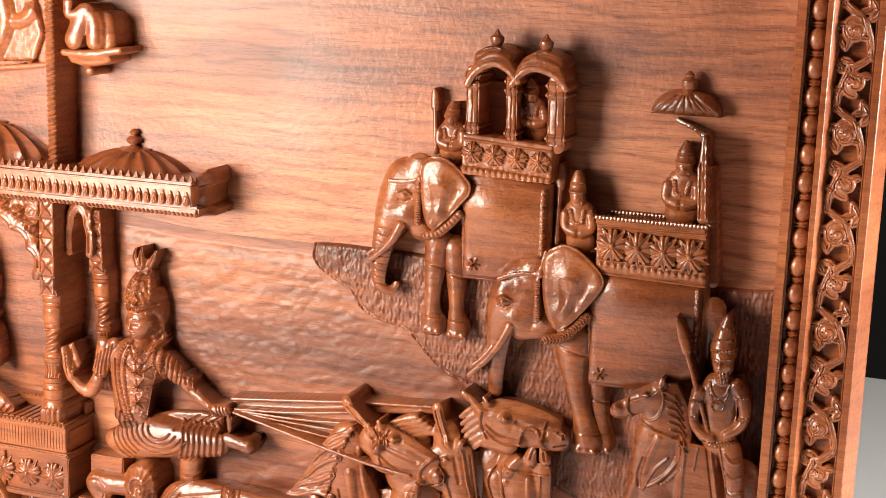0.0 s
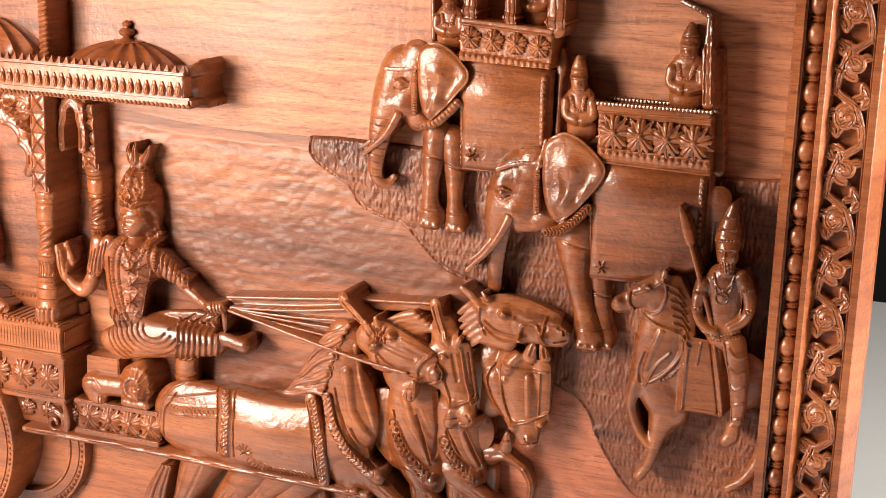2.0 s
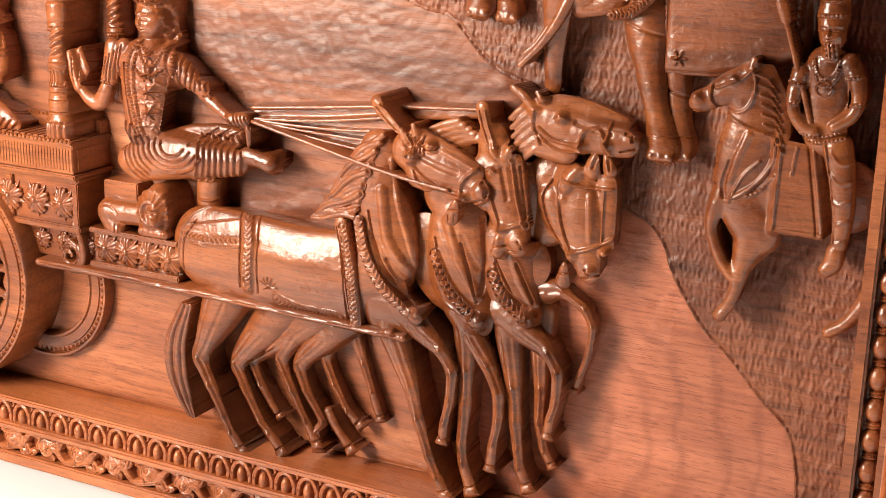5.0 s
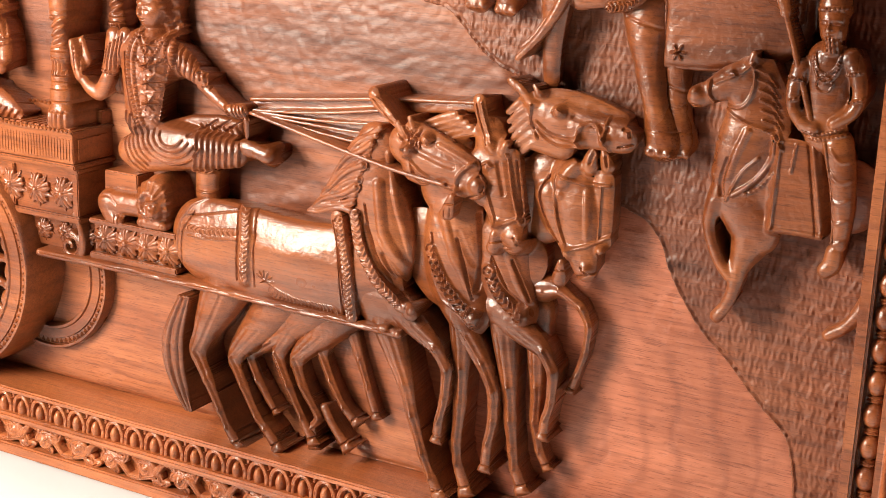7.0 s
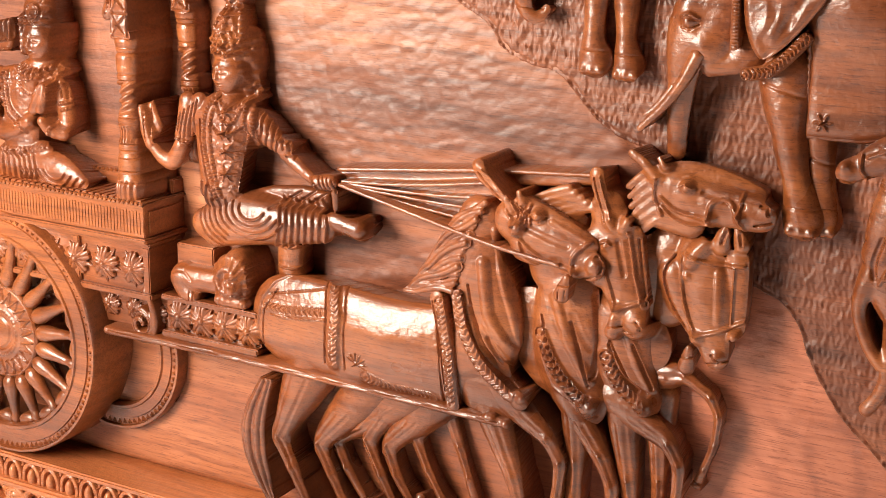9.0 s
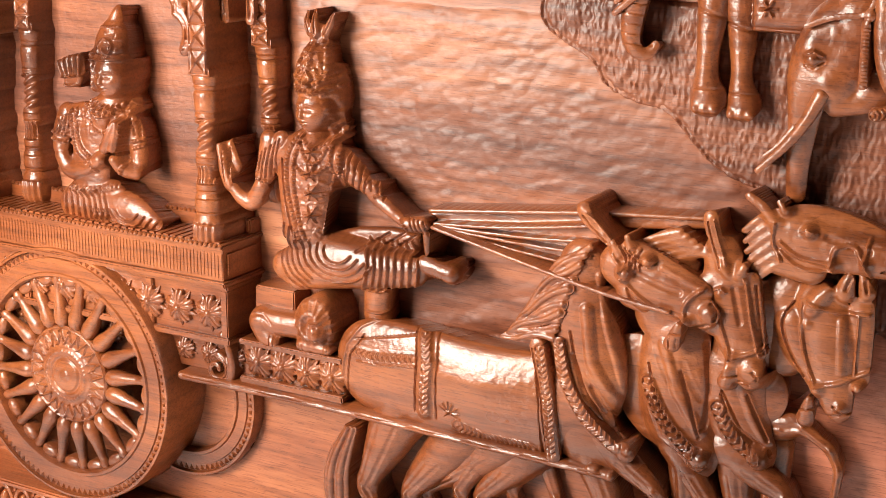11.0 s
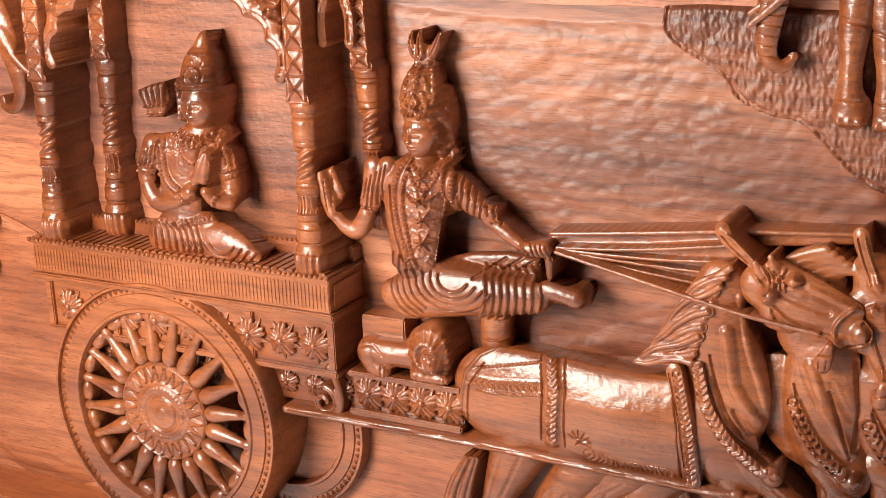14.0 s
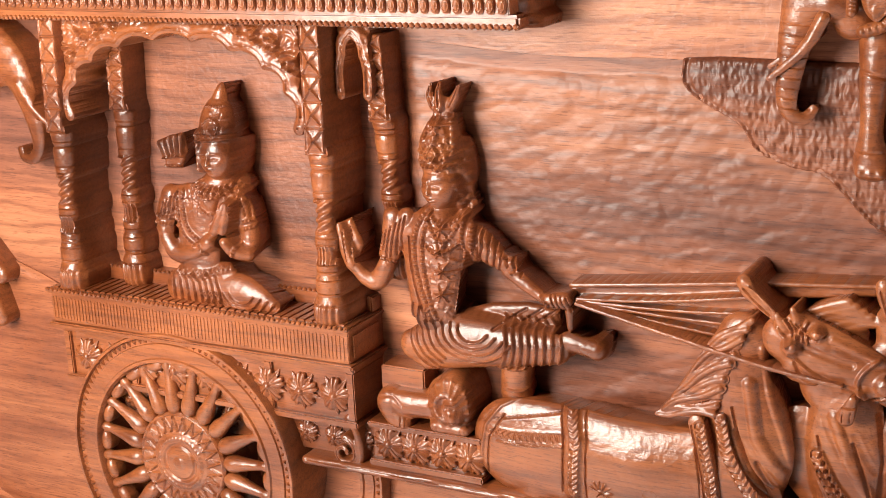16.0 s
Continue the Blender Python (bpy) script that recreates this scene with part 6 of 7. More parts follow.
for k in range(4):
    part("flower", SMALL, TEAK, base).location = (HX0 + (HX1 - HX0) * k / 3, -0.0315, HZ0 + (HZ1 - HZ0) * k / 3 - 0.001)
for a, b in (([(0.4857, 0.3269), (0.4866, 0.281)], 5.2), ([(0.5164, 0.3238), (0.5175, 0.2783)], 4.2), ([(0.5512, 0.3226), (0.5522, 0.2767)], 7.0)):
    c = Carving(0.00055)
    c.limb([(*a[1], b, 32), (*a[0], b, 32)], 0.3)
    (xa, za), (xb, zb) = a
    for o in (-0.4, 0.0, 0.4):
        c.line([(xa + o * b / 500, za), (xb + o * b / 500, zb)], 0.5, -0.8)
    for q in (0.05, 0.2, 0.9):
        c.limb([(xa + (xb - xa) * q - b / 1000, za + (zb - za) * q, 1.5, 34), (xa + (xb - xa) * q + b / 1000, za + (zb - za) * q, 1.5, 34)], 0.6)
    c.part("pillar", howdah)
for s in ([(0.4826, 0.3177), (0.4876, 0.3272), (0.4971, 0.3333), (0.5058, 0.335), (0.5148, 0.3301), (0.5217, 0.3222)], [(0.5175, 0.3199), (0.5236, 0.3286), (0.5342, 0.3334), (0.5451, 0.3307), (0.5539, 0.3263), (0.5586, 0.3192)]):
    c = Carving(0.00065)
    c.limb([(x, z, 2.6, 37) for x, z in s], 0.5)
    top = s[2][0] * 0.5 + s[3][0] * 0.5, max(z for x, z in s)
    c.sheet([s[0], (s[0][0], s[0][1] + 0.008)] + [(x, z + 0.009) for x, z in s[1:-1]] + [(s[-1][0], s[-1][1] + 0.008)] + list(reversed(s)), 35, 3)
    c.limb([(top[0] - 0.011, top[1] + 0.003, 5, 32), (top[0], top[1] + 0.006, 8, 33), (top[0] + 0.011, top[1] + 0.003, 5, 32)], 0.8)
    c.line([(top[0] - 0.016, top[1] + 0.008), (top[0], top[1] + 0.012), (top[0] + 0.016, top[1] + 0.008)], 1.0, 1.4)
    c.line([(top[0] - 0.005, top[1] + 0.0135), (top[0] + 0.005, top[1] + 0.0135)], 0.8, -1.2)
    d = c.part("dome", howdah)
    smooth(part("finial", lathe([(0.008, -0.003), (0.0038, 0.001), (0.0054, 0.004), (0.0052, 0.007), (0.0024, 0.0095), (0.0008, 0.0125)], top[0], -0.024, top[1] + 0.0115, 16), TEAK, d))
c = Carving(0.001)
c.sheet([(0.4824, 0.3196), (0.5395, 0.3189), (0.5404, 0.276), (0.4828, 0.2769)], 6, 2)
c.part("back_panel", howdah)

seat = empty("howdah", "low open carved howdah with beaded rails", "howdah", group="howdahs")
c = Carving(0.00065)
c.sheet([(0.5873, 0.2214), (0.6684, 0.2226), (0.6706, 0.1809), (0.5882, 0.1828)], 33, 1.2)
c.line([(0.5874, 0.2206), (0.6685, 0.2218)], 1.6, 1.8), c.line([(0.5873, 0.2154), (0.6689, 0.216)], 0.9, -1.4), c.line([(0.5884, 0.195), (0.6697, 0.1926)], 1.0, 1.6)
ridge_row([(0.5919, 0.1912), (0.6677, 0.1884)], 2.2, 16, 36, c)
c.line([(0.5889, 0.1855), (0.6704, 0.1834)], 1.3, -1.2)
front = c.part("front", seat)
HX0, HZ0 = [(0.6006, 0.2074)][0]
HX1, HZ1 = [(0.6582, 0.2048)][0]
for k in range(4):
    part("flower", FLOWER, TEAK, front).location = (HX0 + (HX1 - HX0) * k / 3, -0.0315, HZ0 + (HZ1 - HZ0) * k / 3 - 0.001)
(qx, qz), (rx_, rz_) = [(0.5873, 0.2223)][0], [(0.6683, 0.2234)][0]
part("seat_floor", box(qx, rx_, -0.030, 0.001, qz - 0.003, rz_ + 0.0005, 0.001), TEAK, seat)
part("rail", box(qx - 0.001, rx_, -0.034, -0.028, qz - 0.002, qz + 0.0035, 0.001), TEAK, seat)
part("rail", box(qx - 0.001, rx_ - 0.01, -0.006, 0.001, qz - 0.001, qz + 0.005, 0.001), TEAK, seat)
for y in (-0.034, -0.006):
    bm = bmesh.new()
    for k in range(30):
        bmesh.ops.create_icosphere(bm, subdivisions=1, radius=0.0021, matrix=Matrix.Translation((qx + (rx_ - qx) * k / 29, y, qz + 0.004)))
    part("bead_rim", bm, TEAK, seat)
c = Carving(0.00065)
c.limb([(0.6617, 0.2677, 3.66, 32), (0.6643, 0.2315, 3.68, 32)], 0.3).limb([(0.6619, 0.2901, 2.03, 30), (0.662, 0.2676, 3.25, 31)], 0.4)
c.line([(0.6605, 0.272), (0.6625, 0.2317)], 0.8, -1.2), c.line([(0.6634, 0.2885), (0.667, 0.2321)], 0.8, 1.2)
c.limb([(0.6663, 0.2654, 3.72, 12), (0.6735, 0.1829, 4.16, 20)], 0.3)
c.part("back_rest", seat)
c = Carving(0.00065)
c.limb([(0.6376, 0.2992, 1.66, 8), (0.6498, 0.2950, 1.64, 12), (0.6612, 0.2908, 2.03, 24)], 0.5)
c.part("umbrella_stay", seat)
umb = Carving(0.0008)
ux, uz = 0.6435, 0.3024
ring = [(ux + 0.026 * math.cos(a), uz + 0.020 * math.sin(a) ** 0.8) for a in np.linspace(0.02, math.pi - 0.02, 17)]
umb.sheet(ring, 17, 8)
for k, a in enumerate(np.linspace(0.25, math.pi - 0.25, 9)):
    umb.line([(ux + 0.006 * math.cos(a), uz + 0.016), (ux + 0.024 * math.cos(a), uz + 0.003)], 0.8, -1.0)
umb = umb.thing("umbrella", "small fluted carved parasol over the low howdah", "umbrella")
smooth(part("finial", lathe([(0.008, -0.003), (0.0045, 0.001), (0.0062, 0.0035), (0.0062, 0.007), (0.003, 0.010), (0.0036, 0.0115), (0.0008, 0.0145)], ux + 0.001, -0.009, uz + 0.019, 16), TEAK, umb))


# ---- small carved attendants ----
def attendant(feet, head, s, h, label, arms=True):
    """A half figure with a tall cap: feet and head as (x, z), s: half width of the head in mm."""
    c = Carving(0.00055, 0.3, 1.3)
    (x0, z0), (x1, z1) = feet, head
    P = lambda q, o=0.0: (x0 + (x1 - x0) * q + o * s / 1000, z0 + (z1 - z0) * q)
    c.limb([(*P(0.0), s * 1.9, h - 2), (*P(0.35), s * 1.7, h), (*P(0.62), s * 2.0, h)], 0.5)
    c.limb([(*P(0.72), s * 0.8, h - 1), (*P(0.98), s * 1.02, h + 2), (*P(1.1), s * 1.0, h + 2)], 0.8)
    c.limb([(*P(1.15), s * 1.15, h + 1), (*P(1.32), s * 0.95, h), (*P(1.52), s * 0.4, h - 2)], 0.8)
    if arms:
        c.limb([(*P(0.6, -1.7), s * 0.65, h + 1), (*P(0.3, -1.9), s * 0.55, h + 1), (*P(0.22, -0.4), s * 0.5, h + 3)], 0.8)
        c.limb([(*P(0.6, 1.7), s * 0.65, h + 1), (*P(0.3, 1.9), s * 0.55, h + 1), (*P(0.22, 0.5), s * 0.5, h + 3)], 0.8)
    c.line([P(0.7, -0.9), P(0.45, -0.6), P(0.42, 0.0), P(0.45, 0.6), P(0.7, 0.9)], s * 0.28, 1.3, 2)
    c.line([P(1.12, -1.1), P(1.12, 1.1)], s * 0.22, 1.2)
    c.line([P(1.3, -0.8), P(1.3, 0.8)], s * 0.18, -0.9)
    c.line([P(0.88, -0.5), P(0.88, 0.5)], s * 0.14, -0.8)
    c.limb([(*P(0.98), s * 0.2, h + 3.4)], 0.8)
    return c.thing("attendant", label, "figurine", group="carved attendants")


attendant([(0.4665, 0.2633)][0], [(0.4669, 0.2881)][0], 5.4, 24, "small carved mahout in a peaked cap on the elephant's neck")
attendant([(0.5309, 0.2851)][0], [(0.5284, 0.3091)][0], 5.2, 20, "small carved figure seated in the domed howdah niche")
attendant([(0.5722, 0.2041)][0], [(0.5695, 0.2382)][0], 5.8, 27, "small carved mahout in a pointed cap on the second elephant")
attendant([(0.6461, 0.232)][0], [(0.6471, 0.2662)][0], 6.4, 24, "small carved lord seated in the open howdah")


def lance(pts, h, label):
    c = Carving(0.00065)
    (x0, z0), (x1, z1) = pts
    c.limb([(x0, z0, 1.7, h), (x0 + (x1 - x0) * 0.72, z0 + (z1 - z0) * 0.72, 1.7, h)], 0.6)
    q = lambda t, r: (x0 + (x1 - x0) * t, z0 + (z1 - z0) * t, r, h)
    c.limb([q(0.72, 3.4), q(0.82, 4.0), q(0.94, 2.6), q(1.0, 1.0)], 0.5)
    return c.thing("lance", label, "spear", group="lances")


lance([(0.4508, 0.2607), (0.4482, 0.3099)], 12, "upright carved lance behind the mahout")
lance([(0.5517, 0.1992), (0.553, 0.2605)], 14, "upright carved lance between the elephants")
lance([(0.6822, 0.0726), (0.6528, 0.1588)], 42, "slanting carved lance in the horseman's hand")

def folds(c, spine, n, up, down, w, amp):
    """Cloth folds across a limb whose middle line is spine."""
    for k in range(n):
        q = k / (n - 1) * (len(spine) - 1.001)
        i, t = int(q), q - int(q)
        x, z = spine[i][0] * (1 - t) + spine[i + 1][0] * t, spine[i][1] * (1 - t) + spine[i + 1][1] * t
        c.line(bend([(x - 0.004, z + up), (x + 0.003, z + up * 0.3), (x + 0.002, z - down * 0.4), (x - 0.004, z - down)], 1), w, amp)


def face(c, x, z, s, turn=0.0):
    """Brows, lidded eyes, nose, lips and chin; s: half width of the head in mm; turn: how far the features are turned aside, in half widths."""
    m = s / 1000

    def features(X, Z):
        u, v = (X - x) / m, (Z - z) / m
        g = lambda cu, cv, a, b: np.exp(-(((u - cu) / a) ** 2 + ((v - cv) / b) ** 2))
        t = turn
        out = -0.9 * g(t, 0.12, 0.75, 0.2)
        for side in (-1, 1):
            e = t + side * 0.40 * (1 - 0.35 * abs(t) * (side * t > 0))
            bow = v - 0.36 + 0.5 * (u - e) ** 2
            out = out + 1.0 * np.exp(-(bow / 0.07) ** 2) * np.clip(1.4 - np.abs(u - e) / 0.26, 0, 1)
            out = out - 1.3 * g(e, 0.13, 0.26, 0.13) + 1.5 * g(e, 0.10, 0.19, 0.08)
            out = out - 0.7 * np.exp(-((v - 0.03 - 0.3 * (u - e) ** 2) / 0.035) ** 2) * (np.abs(u - e) < 0.24)
            out = out + 0.8 * g(t + side * 0.5, -0.25, 0.3, 0.25) + 0.9 * g(t * 1.15 + side * 0.14, -0.24, 0.09, 0.08)
        ridge = np.clip((0.42 - v) / 0.68, 0, 1) * (v > -0.30)
        out = out + (1.0 + 1.9 * ridge) * np.exp(-((u - t * 1.15) / (0.10 + 0.07 * ridge)) ** 2) * np.clip((v + 0.36) / 0.08, 0, 1) * np.clip((0.5 - v) / 0.1, 0, 1)
        out = out + 1.3 * g(t, -0.47, 0.24, 0.07) + 1.4 * g(t, -0.63, 0.20, 0.07) - 1.2 * g(t, -0.55, 0.30, 0.035) - 0.7 * g(t, -0.75, 0.25, 0.06)
        return out * (s / 13) / 1000 + 0.0011 * (s / 13) * g(t, -0.93, 0.26, 0.17)

    c.field(features)


# ---- horseman ----
c = Carving(0.00065, 0.3, 1.2, 7)
# bent head and neck
c.limb([(0.6134, 0.0809, 6.87, 37), (0.6202, 0.0843, 6.85, 37), (0.6307, 0.0904, 10, 38), (0.6401, 0.0938, 11.2, 38)], 0.6)
c.limb([(0.6384, 0.0838, 8.01, 37)], 0.6).limb([(0.6116, 0.0797, 5.65, 39)], 0.7)
c.limb([(0.6433, 0.0955, 12, 37), (0.6456, 0.0747, 15.3, 37), (0.6415, 0.0528, 17.8, 37), (0.6404, 0.0356, 17.1, 36)], 0.45)
c.limb([(0.6511, 0.1006, 5.57, 34), (0.66, 0.0849, 5.58, 33), (0.6635, 0.0647, 4.8, 33)], 0.6)
c.limb([(0.6444, 0.1087, 1.98, 39), (0.643, 0.1031, 3.17, 39)], 1.0).limb([(0.6328, 0.0955, 1.99, 41)], 0.9).limb([(0.6107, 0.0839, 1.61, 41)], 0.9)
for k in range(7):
    c.line([(x + 0.0012 * k, z - 0.0058 * k) for x, z in [(0.6469, 0.1003), (0.6535, 0.0978), (0.6588, 0.0903)]], 1.0, 1.6)
c.line([(0.629, 0.0963), (0.6326, 0.0983), (0.6364, 0.0955)], 0.8, 1.4), c.line([(0.6082, 0.0755), (0.6148, 0.0747)], 0.7, -1.3)
c.line(bend([(0.6196, 0.091), (0.6193, 0.0827), (0.6237, 0.0774)]), 1.3, 1.8), c.line([(0.6229, 0.0898), (0.6387, 0.0974), (0.6447, 0.103)], 1.1, 1.5), c.line(bend([(0.6448, 0.1022), (0.647, 0.0934), (0.6439, 0.0799), (0.6361, 0.0756), (0.6237, 0.0783)]), 1.2, 1.6)
c.line(bend([(0.6237, 0.0774), (0.6426, 0.0681), (0.661, 0.0643)]), 1.2, 1.7)
# chest, trunk and blanket
c.limb([(0.6384, 0.0354, 16.3, 36), (0.6438, 0.0146, 15.5, 35), (0.6525, 0.0024, 14.7, 33)], 0.5)
c.limb([(0.6515, 0.0355, 24.4, 34), (0.68, 0.0327, 25.1, 33), (0.7018, 0.0307, 22.5, 29)], 0.35)
c.sheet([(0.6607, 0.0637), (0.6887, 0.0612), (0.6937, 0.0055), (0.6789, 0.0062), (0.6615, 0.0053)], 37, 2)
c.limb([(0.6311, 0.0285, 8.16, 34), (0.6259, 0.0153, 5.74, 34), (0.6233, 0.0032, 3.7, 33), (0.6285, -0.0125, 3.3, 33), (0.6348, -0.0224, 3.71, 32), (0.6392, -0.0269, 3.71, 32)], 0.9)
c.limb([(0.6491, -0.0042, 12.3, 33), (0.6443, -0.0195, 6.17, 32), (0.6429, -0.0326, 4.13, 32), (0.6393, -0.0449, 3.73, 31), (0.6331, -0.054, 4.16, 31)], 0.9)
c.line(bend([(0.6601, 0.0627), (0.6596, 0.0472), (0.6508, 0.0334), (0.6383, 0.0244)]), 2.0, 1.9), c.line(bend([(0.6519, 0.0482), (0.6423, 0.0385), (0.6345, 0.0204)]), 1.2, 1.3), c.line(bend([(0.6607, 0.0408), (0.6529, 0.0291), (0.645, 0.0259)]), 1.4, 1.5, 3)
c.line([(0.6645, 0.0606), (0.6634, 0.0079)], 1.4, 1.4), c.line([(0.6741, 0.0598), (0.6722, 0.0429)], 0.9, 1.1), c.line([(0.6634, 0.0079), (0.6791, 0.0086), (0.6931, 0.0082)], 1.6, 1.3), c.line([(0.6835, 0.061), (0.6939, 0.0083)], 1.8, 1.5), c.line([(0.6804, 0.0606), (0.6899, 0.0077)], 0.8, -1.1)
c.line(bend([(0.6343, 0.0456), (0.6302, 0.0323), (0.6315, 0.024)]), 2.2, -1.6), c.line(bend([(0.6445, 0.0637), (0.6375, 0.046), (0.6349, 0.0351)]), 3.0, 1.2)
c.thing("horse", "carved teak cavalry horse with a plain blanket", "horse")
c = Carving(0.00055, 0.3, 1.2, 2)
c.limb([(0.6871, 0.1072, 13.7, 42), (0.6882, 0.09, 12.1, 42), (0.6888, 0.0686, 13, 41)], 0.6)
c.limb([(0.6875, 0.1323, 8.74, 44), (0.6882, 0.1251, 7.56, 44)], 0.9).limb([(0.6872, 0.138, 9.94, 43), (0.6878, 0.1504, 7.53, 42), (0.6893, 0.1629, 1.97, 40)], 1.0)
c.limb([(0.6887, 0.1214, 4.77, 44), (0.6889, 0.1158, 3.18, 44)], 0.8)
c.limb([(0.6987, 0.1115, 6.2, 41), (0.7047, 0.1026, 5.03, 42), (0.7072, 0.0909, 4.27, 42), (0.7036, 0.0807, 3.89, 43), (0.6946, 0.075, 3.51, 44)], 0.9)
c.limb([(0.6723, 0.1039, 5.87, 42), (0.6692, 0.0906, 4.71, 43), (0.67, 0.0806, 3.94, 43), (0.6763, 0.0726, 3.93, 44), (0.6837, 0.0706, 3.92, 45)], 0.9)
c.limb([(0.6966, 0.0626, 9.43, 42), (0.7022, 0.043, 7.88, 42), (0.7048, 0.0205, 5.94, 41), (0.7036, 0.0055, 4.77, 40)], 0.8)
c.limb([(0.7016, 0, 5.18, 40), (0.7013, -0.0078, 5.99, 40), (0.6977, -0.0115, 4.8, 40)], 0.8)
for k in range(2):
    c.line(bend([(x, z - 0.0045 * k) for x, z in [(0.6800, 0.1130), (0.6825, 0.1040), (0.6875, 0.1020), (0.6925, 0.1050), (0.6945, 0.1130)]]), 0.9, 1.2, 2)
c.bulge(0.6872, 0.0965, 4, 4, 1.8).line([(0.6872 + 0.0045 * math.cos(k * 0.5), 0.0965 + 0.0045 * math.sin(k * 0.5)) for k in range(14)], 0.7, 1.0)
for pts in ([(0.6704, 0.0697), (0.6855, 0.0675), (0.7045, 0.0732)], [(0.6714, 0.0669), (0.6858, 0.0643), (0.7048, 0.07)], [(0.6692, 0.0859), (0.6738, 0.0872)], [(0.7041, 0.0885), (0.7108, 0.0909)], [(0.6657, 0.0986), (0.6761, 0.097)], [(0.6989, 0.1025), (0.7094, 0.1057)]):
    c.line(pts, 1.2, 1.6, 2.4)
for k in range(5):
    c.line(bend([(x - 0.0004 * k, z - 0.012 * k) for x, z in [(0.6945, 0.0600), (0.7004, 0.0525), (0.7087, 0.0560)]]), 1.5, 0.7)
c.line([(0.6904, 0.063), (0.6968, 0.0309), (0.6995, 0.0063)], 1.4, 1.5)
c.line([(0.6788, 0.1371), (0.6976, 0.1393)], 1.3, 1.6, 2.4), c.line([(0.6797, 0.1454), (0.6954, 0.1472)], 0.8, 1.2), c.line([(0.6815, 0.1537), (0.694, 0.1551)], 0.8, 1.0)
fx, fz = [(0.6881, 0.1292)][0]
face(c, fx, fz, 9.0, -0.15)
for k in range(4):
    c.line([(x + 0.0024 * k, z) for x, z in [(0.6856, 0.1226), (0.6871, 0.1146)]], 0.5, -0.9)
c.thing("horseman", "carved bearded horseman in a conical helmet", "figurine")
c = Carving(0.001)
c.limb([(0.7238, -0.0242, 7.46, 16), (0.7171, -0.0375, 5.25, 16), (0.7088, -0.0505, 3.77, 16), (0.6982, -0.0578, 3.8, 16)], 0.95)
c.thing("hoof", "raised carved hoof of a horse cut off by the frame", "hoof")


# ---- the charioteer, the archer and the lion ----
c = Carving(0.00055, 0.3, 1.2, 2)
# lotus crown, tall headdress, face, side curls
c.oval(0.1945, 0.1470, 7.5, 5.5, 0, 23, 4)
for pts in ([(0.1885, 0.1455, 3.2, 24), (0.1862, 0.1520, 3.0, 24), (0.1872, 0.1588, 0.9, 22)], [(0.1940, 0.1450, 3.4, 26), (0.1938, 0.1530, 3.4, 26), (0.1945, 0.1602, 0.9, 24)], [(0.2005, 0.1455, 3.2, 24), (0.2042, 0.1515, 3.2, 24), (0.2065, 0.1582, 0.9, 22)]):
    c.limb(pts, 1.0)
    c.line([(p[0], p[1]) for p in pts], 0.6, -1.0)
c.limb([(0.1915, 0.1418, 3.2, 24), (0.1990, 0.1420, 3.2, 23)], 0.8)
c.limb([(0.1960, 0.1375, 8.0, 25), (0.1940, 0.1300, 11.5, 29), (0.1915, 0.1200, 15.0, 33), (0.1925, 0.1105, 13.5, 34)], 0.95)
c.oval(0.1955, 0.1030, 17.0, 31.0, 0, 26, 16).limb([(0.1900, 0.0800, 13.0, 21), (0.2000, 0.0760, 15.0, 22)], 0.9)
c.oval(0.1935, 0.0960, 12.2, 14.6, 0, 36, 9)
for x, z, r, h in ((0.2045, 0.1072, 3.6, 26), (0.2030, 0.0985, 2.9, 27), (0.2040, 0.0915, 3.2, 26), (0.2045, 0.0850, 2.8, 25), (0.2078, 0.1020, 3.0, 21), (0.2085, 0.0950, 3.0, 20), (0.2090, 0.0885, 2.8, 19), (0.2115, 0.0840, 2.4, 17)):
    c.limb([(x, z, r, h)], 1.0)
for pts in ([(0.2015, 0.1100, 2.8, 24), (0.2060, 0.1000, 3.4, 20), (0.2090, 0.0890, 3.2, 17), (0.2110, 0.0780, 2.6, 14)],):
    c.limb(pts, 1.0)
    c.line([(p[0], p[1]) for p in pts], 2.2, 1.4, 4)
face(c, 0.1935, 0.0955, 12.5, -0.3)
c.line(bend([(0.1790, 0.1108), (0.1880, 0.1085), (0.1945, 0.1110), (0.2010, 0.1085), (0.2062, 0.1122)]), 1.5, 2.0, 2.8)
c.bulge(0.1930, 0.1160, 3.4, 4.2, 2.6).line(bend([(0.1930, 0.1225), (0.1890, 0.1165), (0.1930, 0.1105), (0.1972, 0.1165), (0.1930, 0.1225)]), 0.8, 1.3)
for y in (0, 1):
    c.line([(x, z - 0.006 * y) for x, z in [(0.1813, 0.1184), (0.1954, 0.1135), (0.2107, 0.1187)]], 1.7, 2.4, 3.0)
for pts in ([(0.1865, 0.1348), (0.1843, 0.1248), (0.188, 0.1193)], [(0.1946, 0.1374), (0.1929, 0.121)], [(0.2033, 0.1378), (0.2048, 0.121)], [(0.2109, 0.1347), (0.2127, 0.1236)]):
    c.line(bend(pts) if len(pts) > 2 else pts, 2.2, 1.8, 4.5)
c.line([(0.191, 0.138), (0.208, 0.1389)], 1.2, -1.4), c.line([(0.1896, 0.1344), (0.2094, 0.1354)], 1.0, 1.4)
# neck, trunk with full shoulders
c.limb([(0.1930, 0.0850, 8.0, 27), (0.1925, 0.0783, 8.5, 29), (0.1915, 0.0700, 11.0, 35)], 0.7)
c.limb([(0.1636, 0.0626, 7.37, 33), (0.1919, 0.0666, 8.87, 36), (0.2103, 0.0673, 8.01, 33)], 0.6)
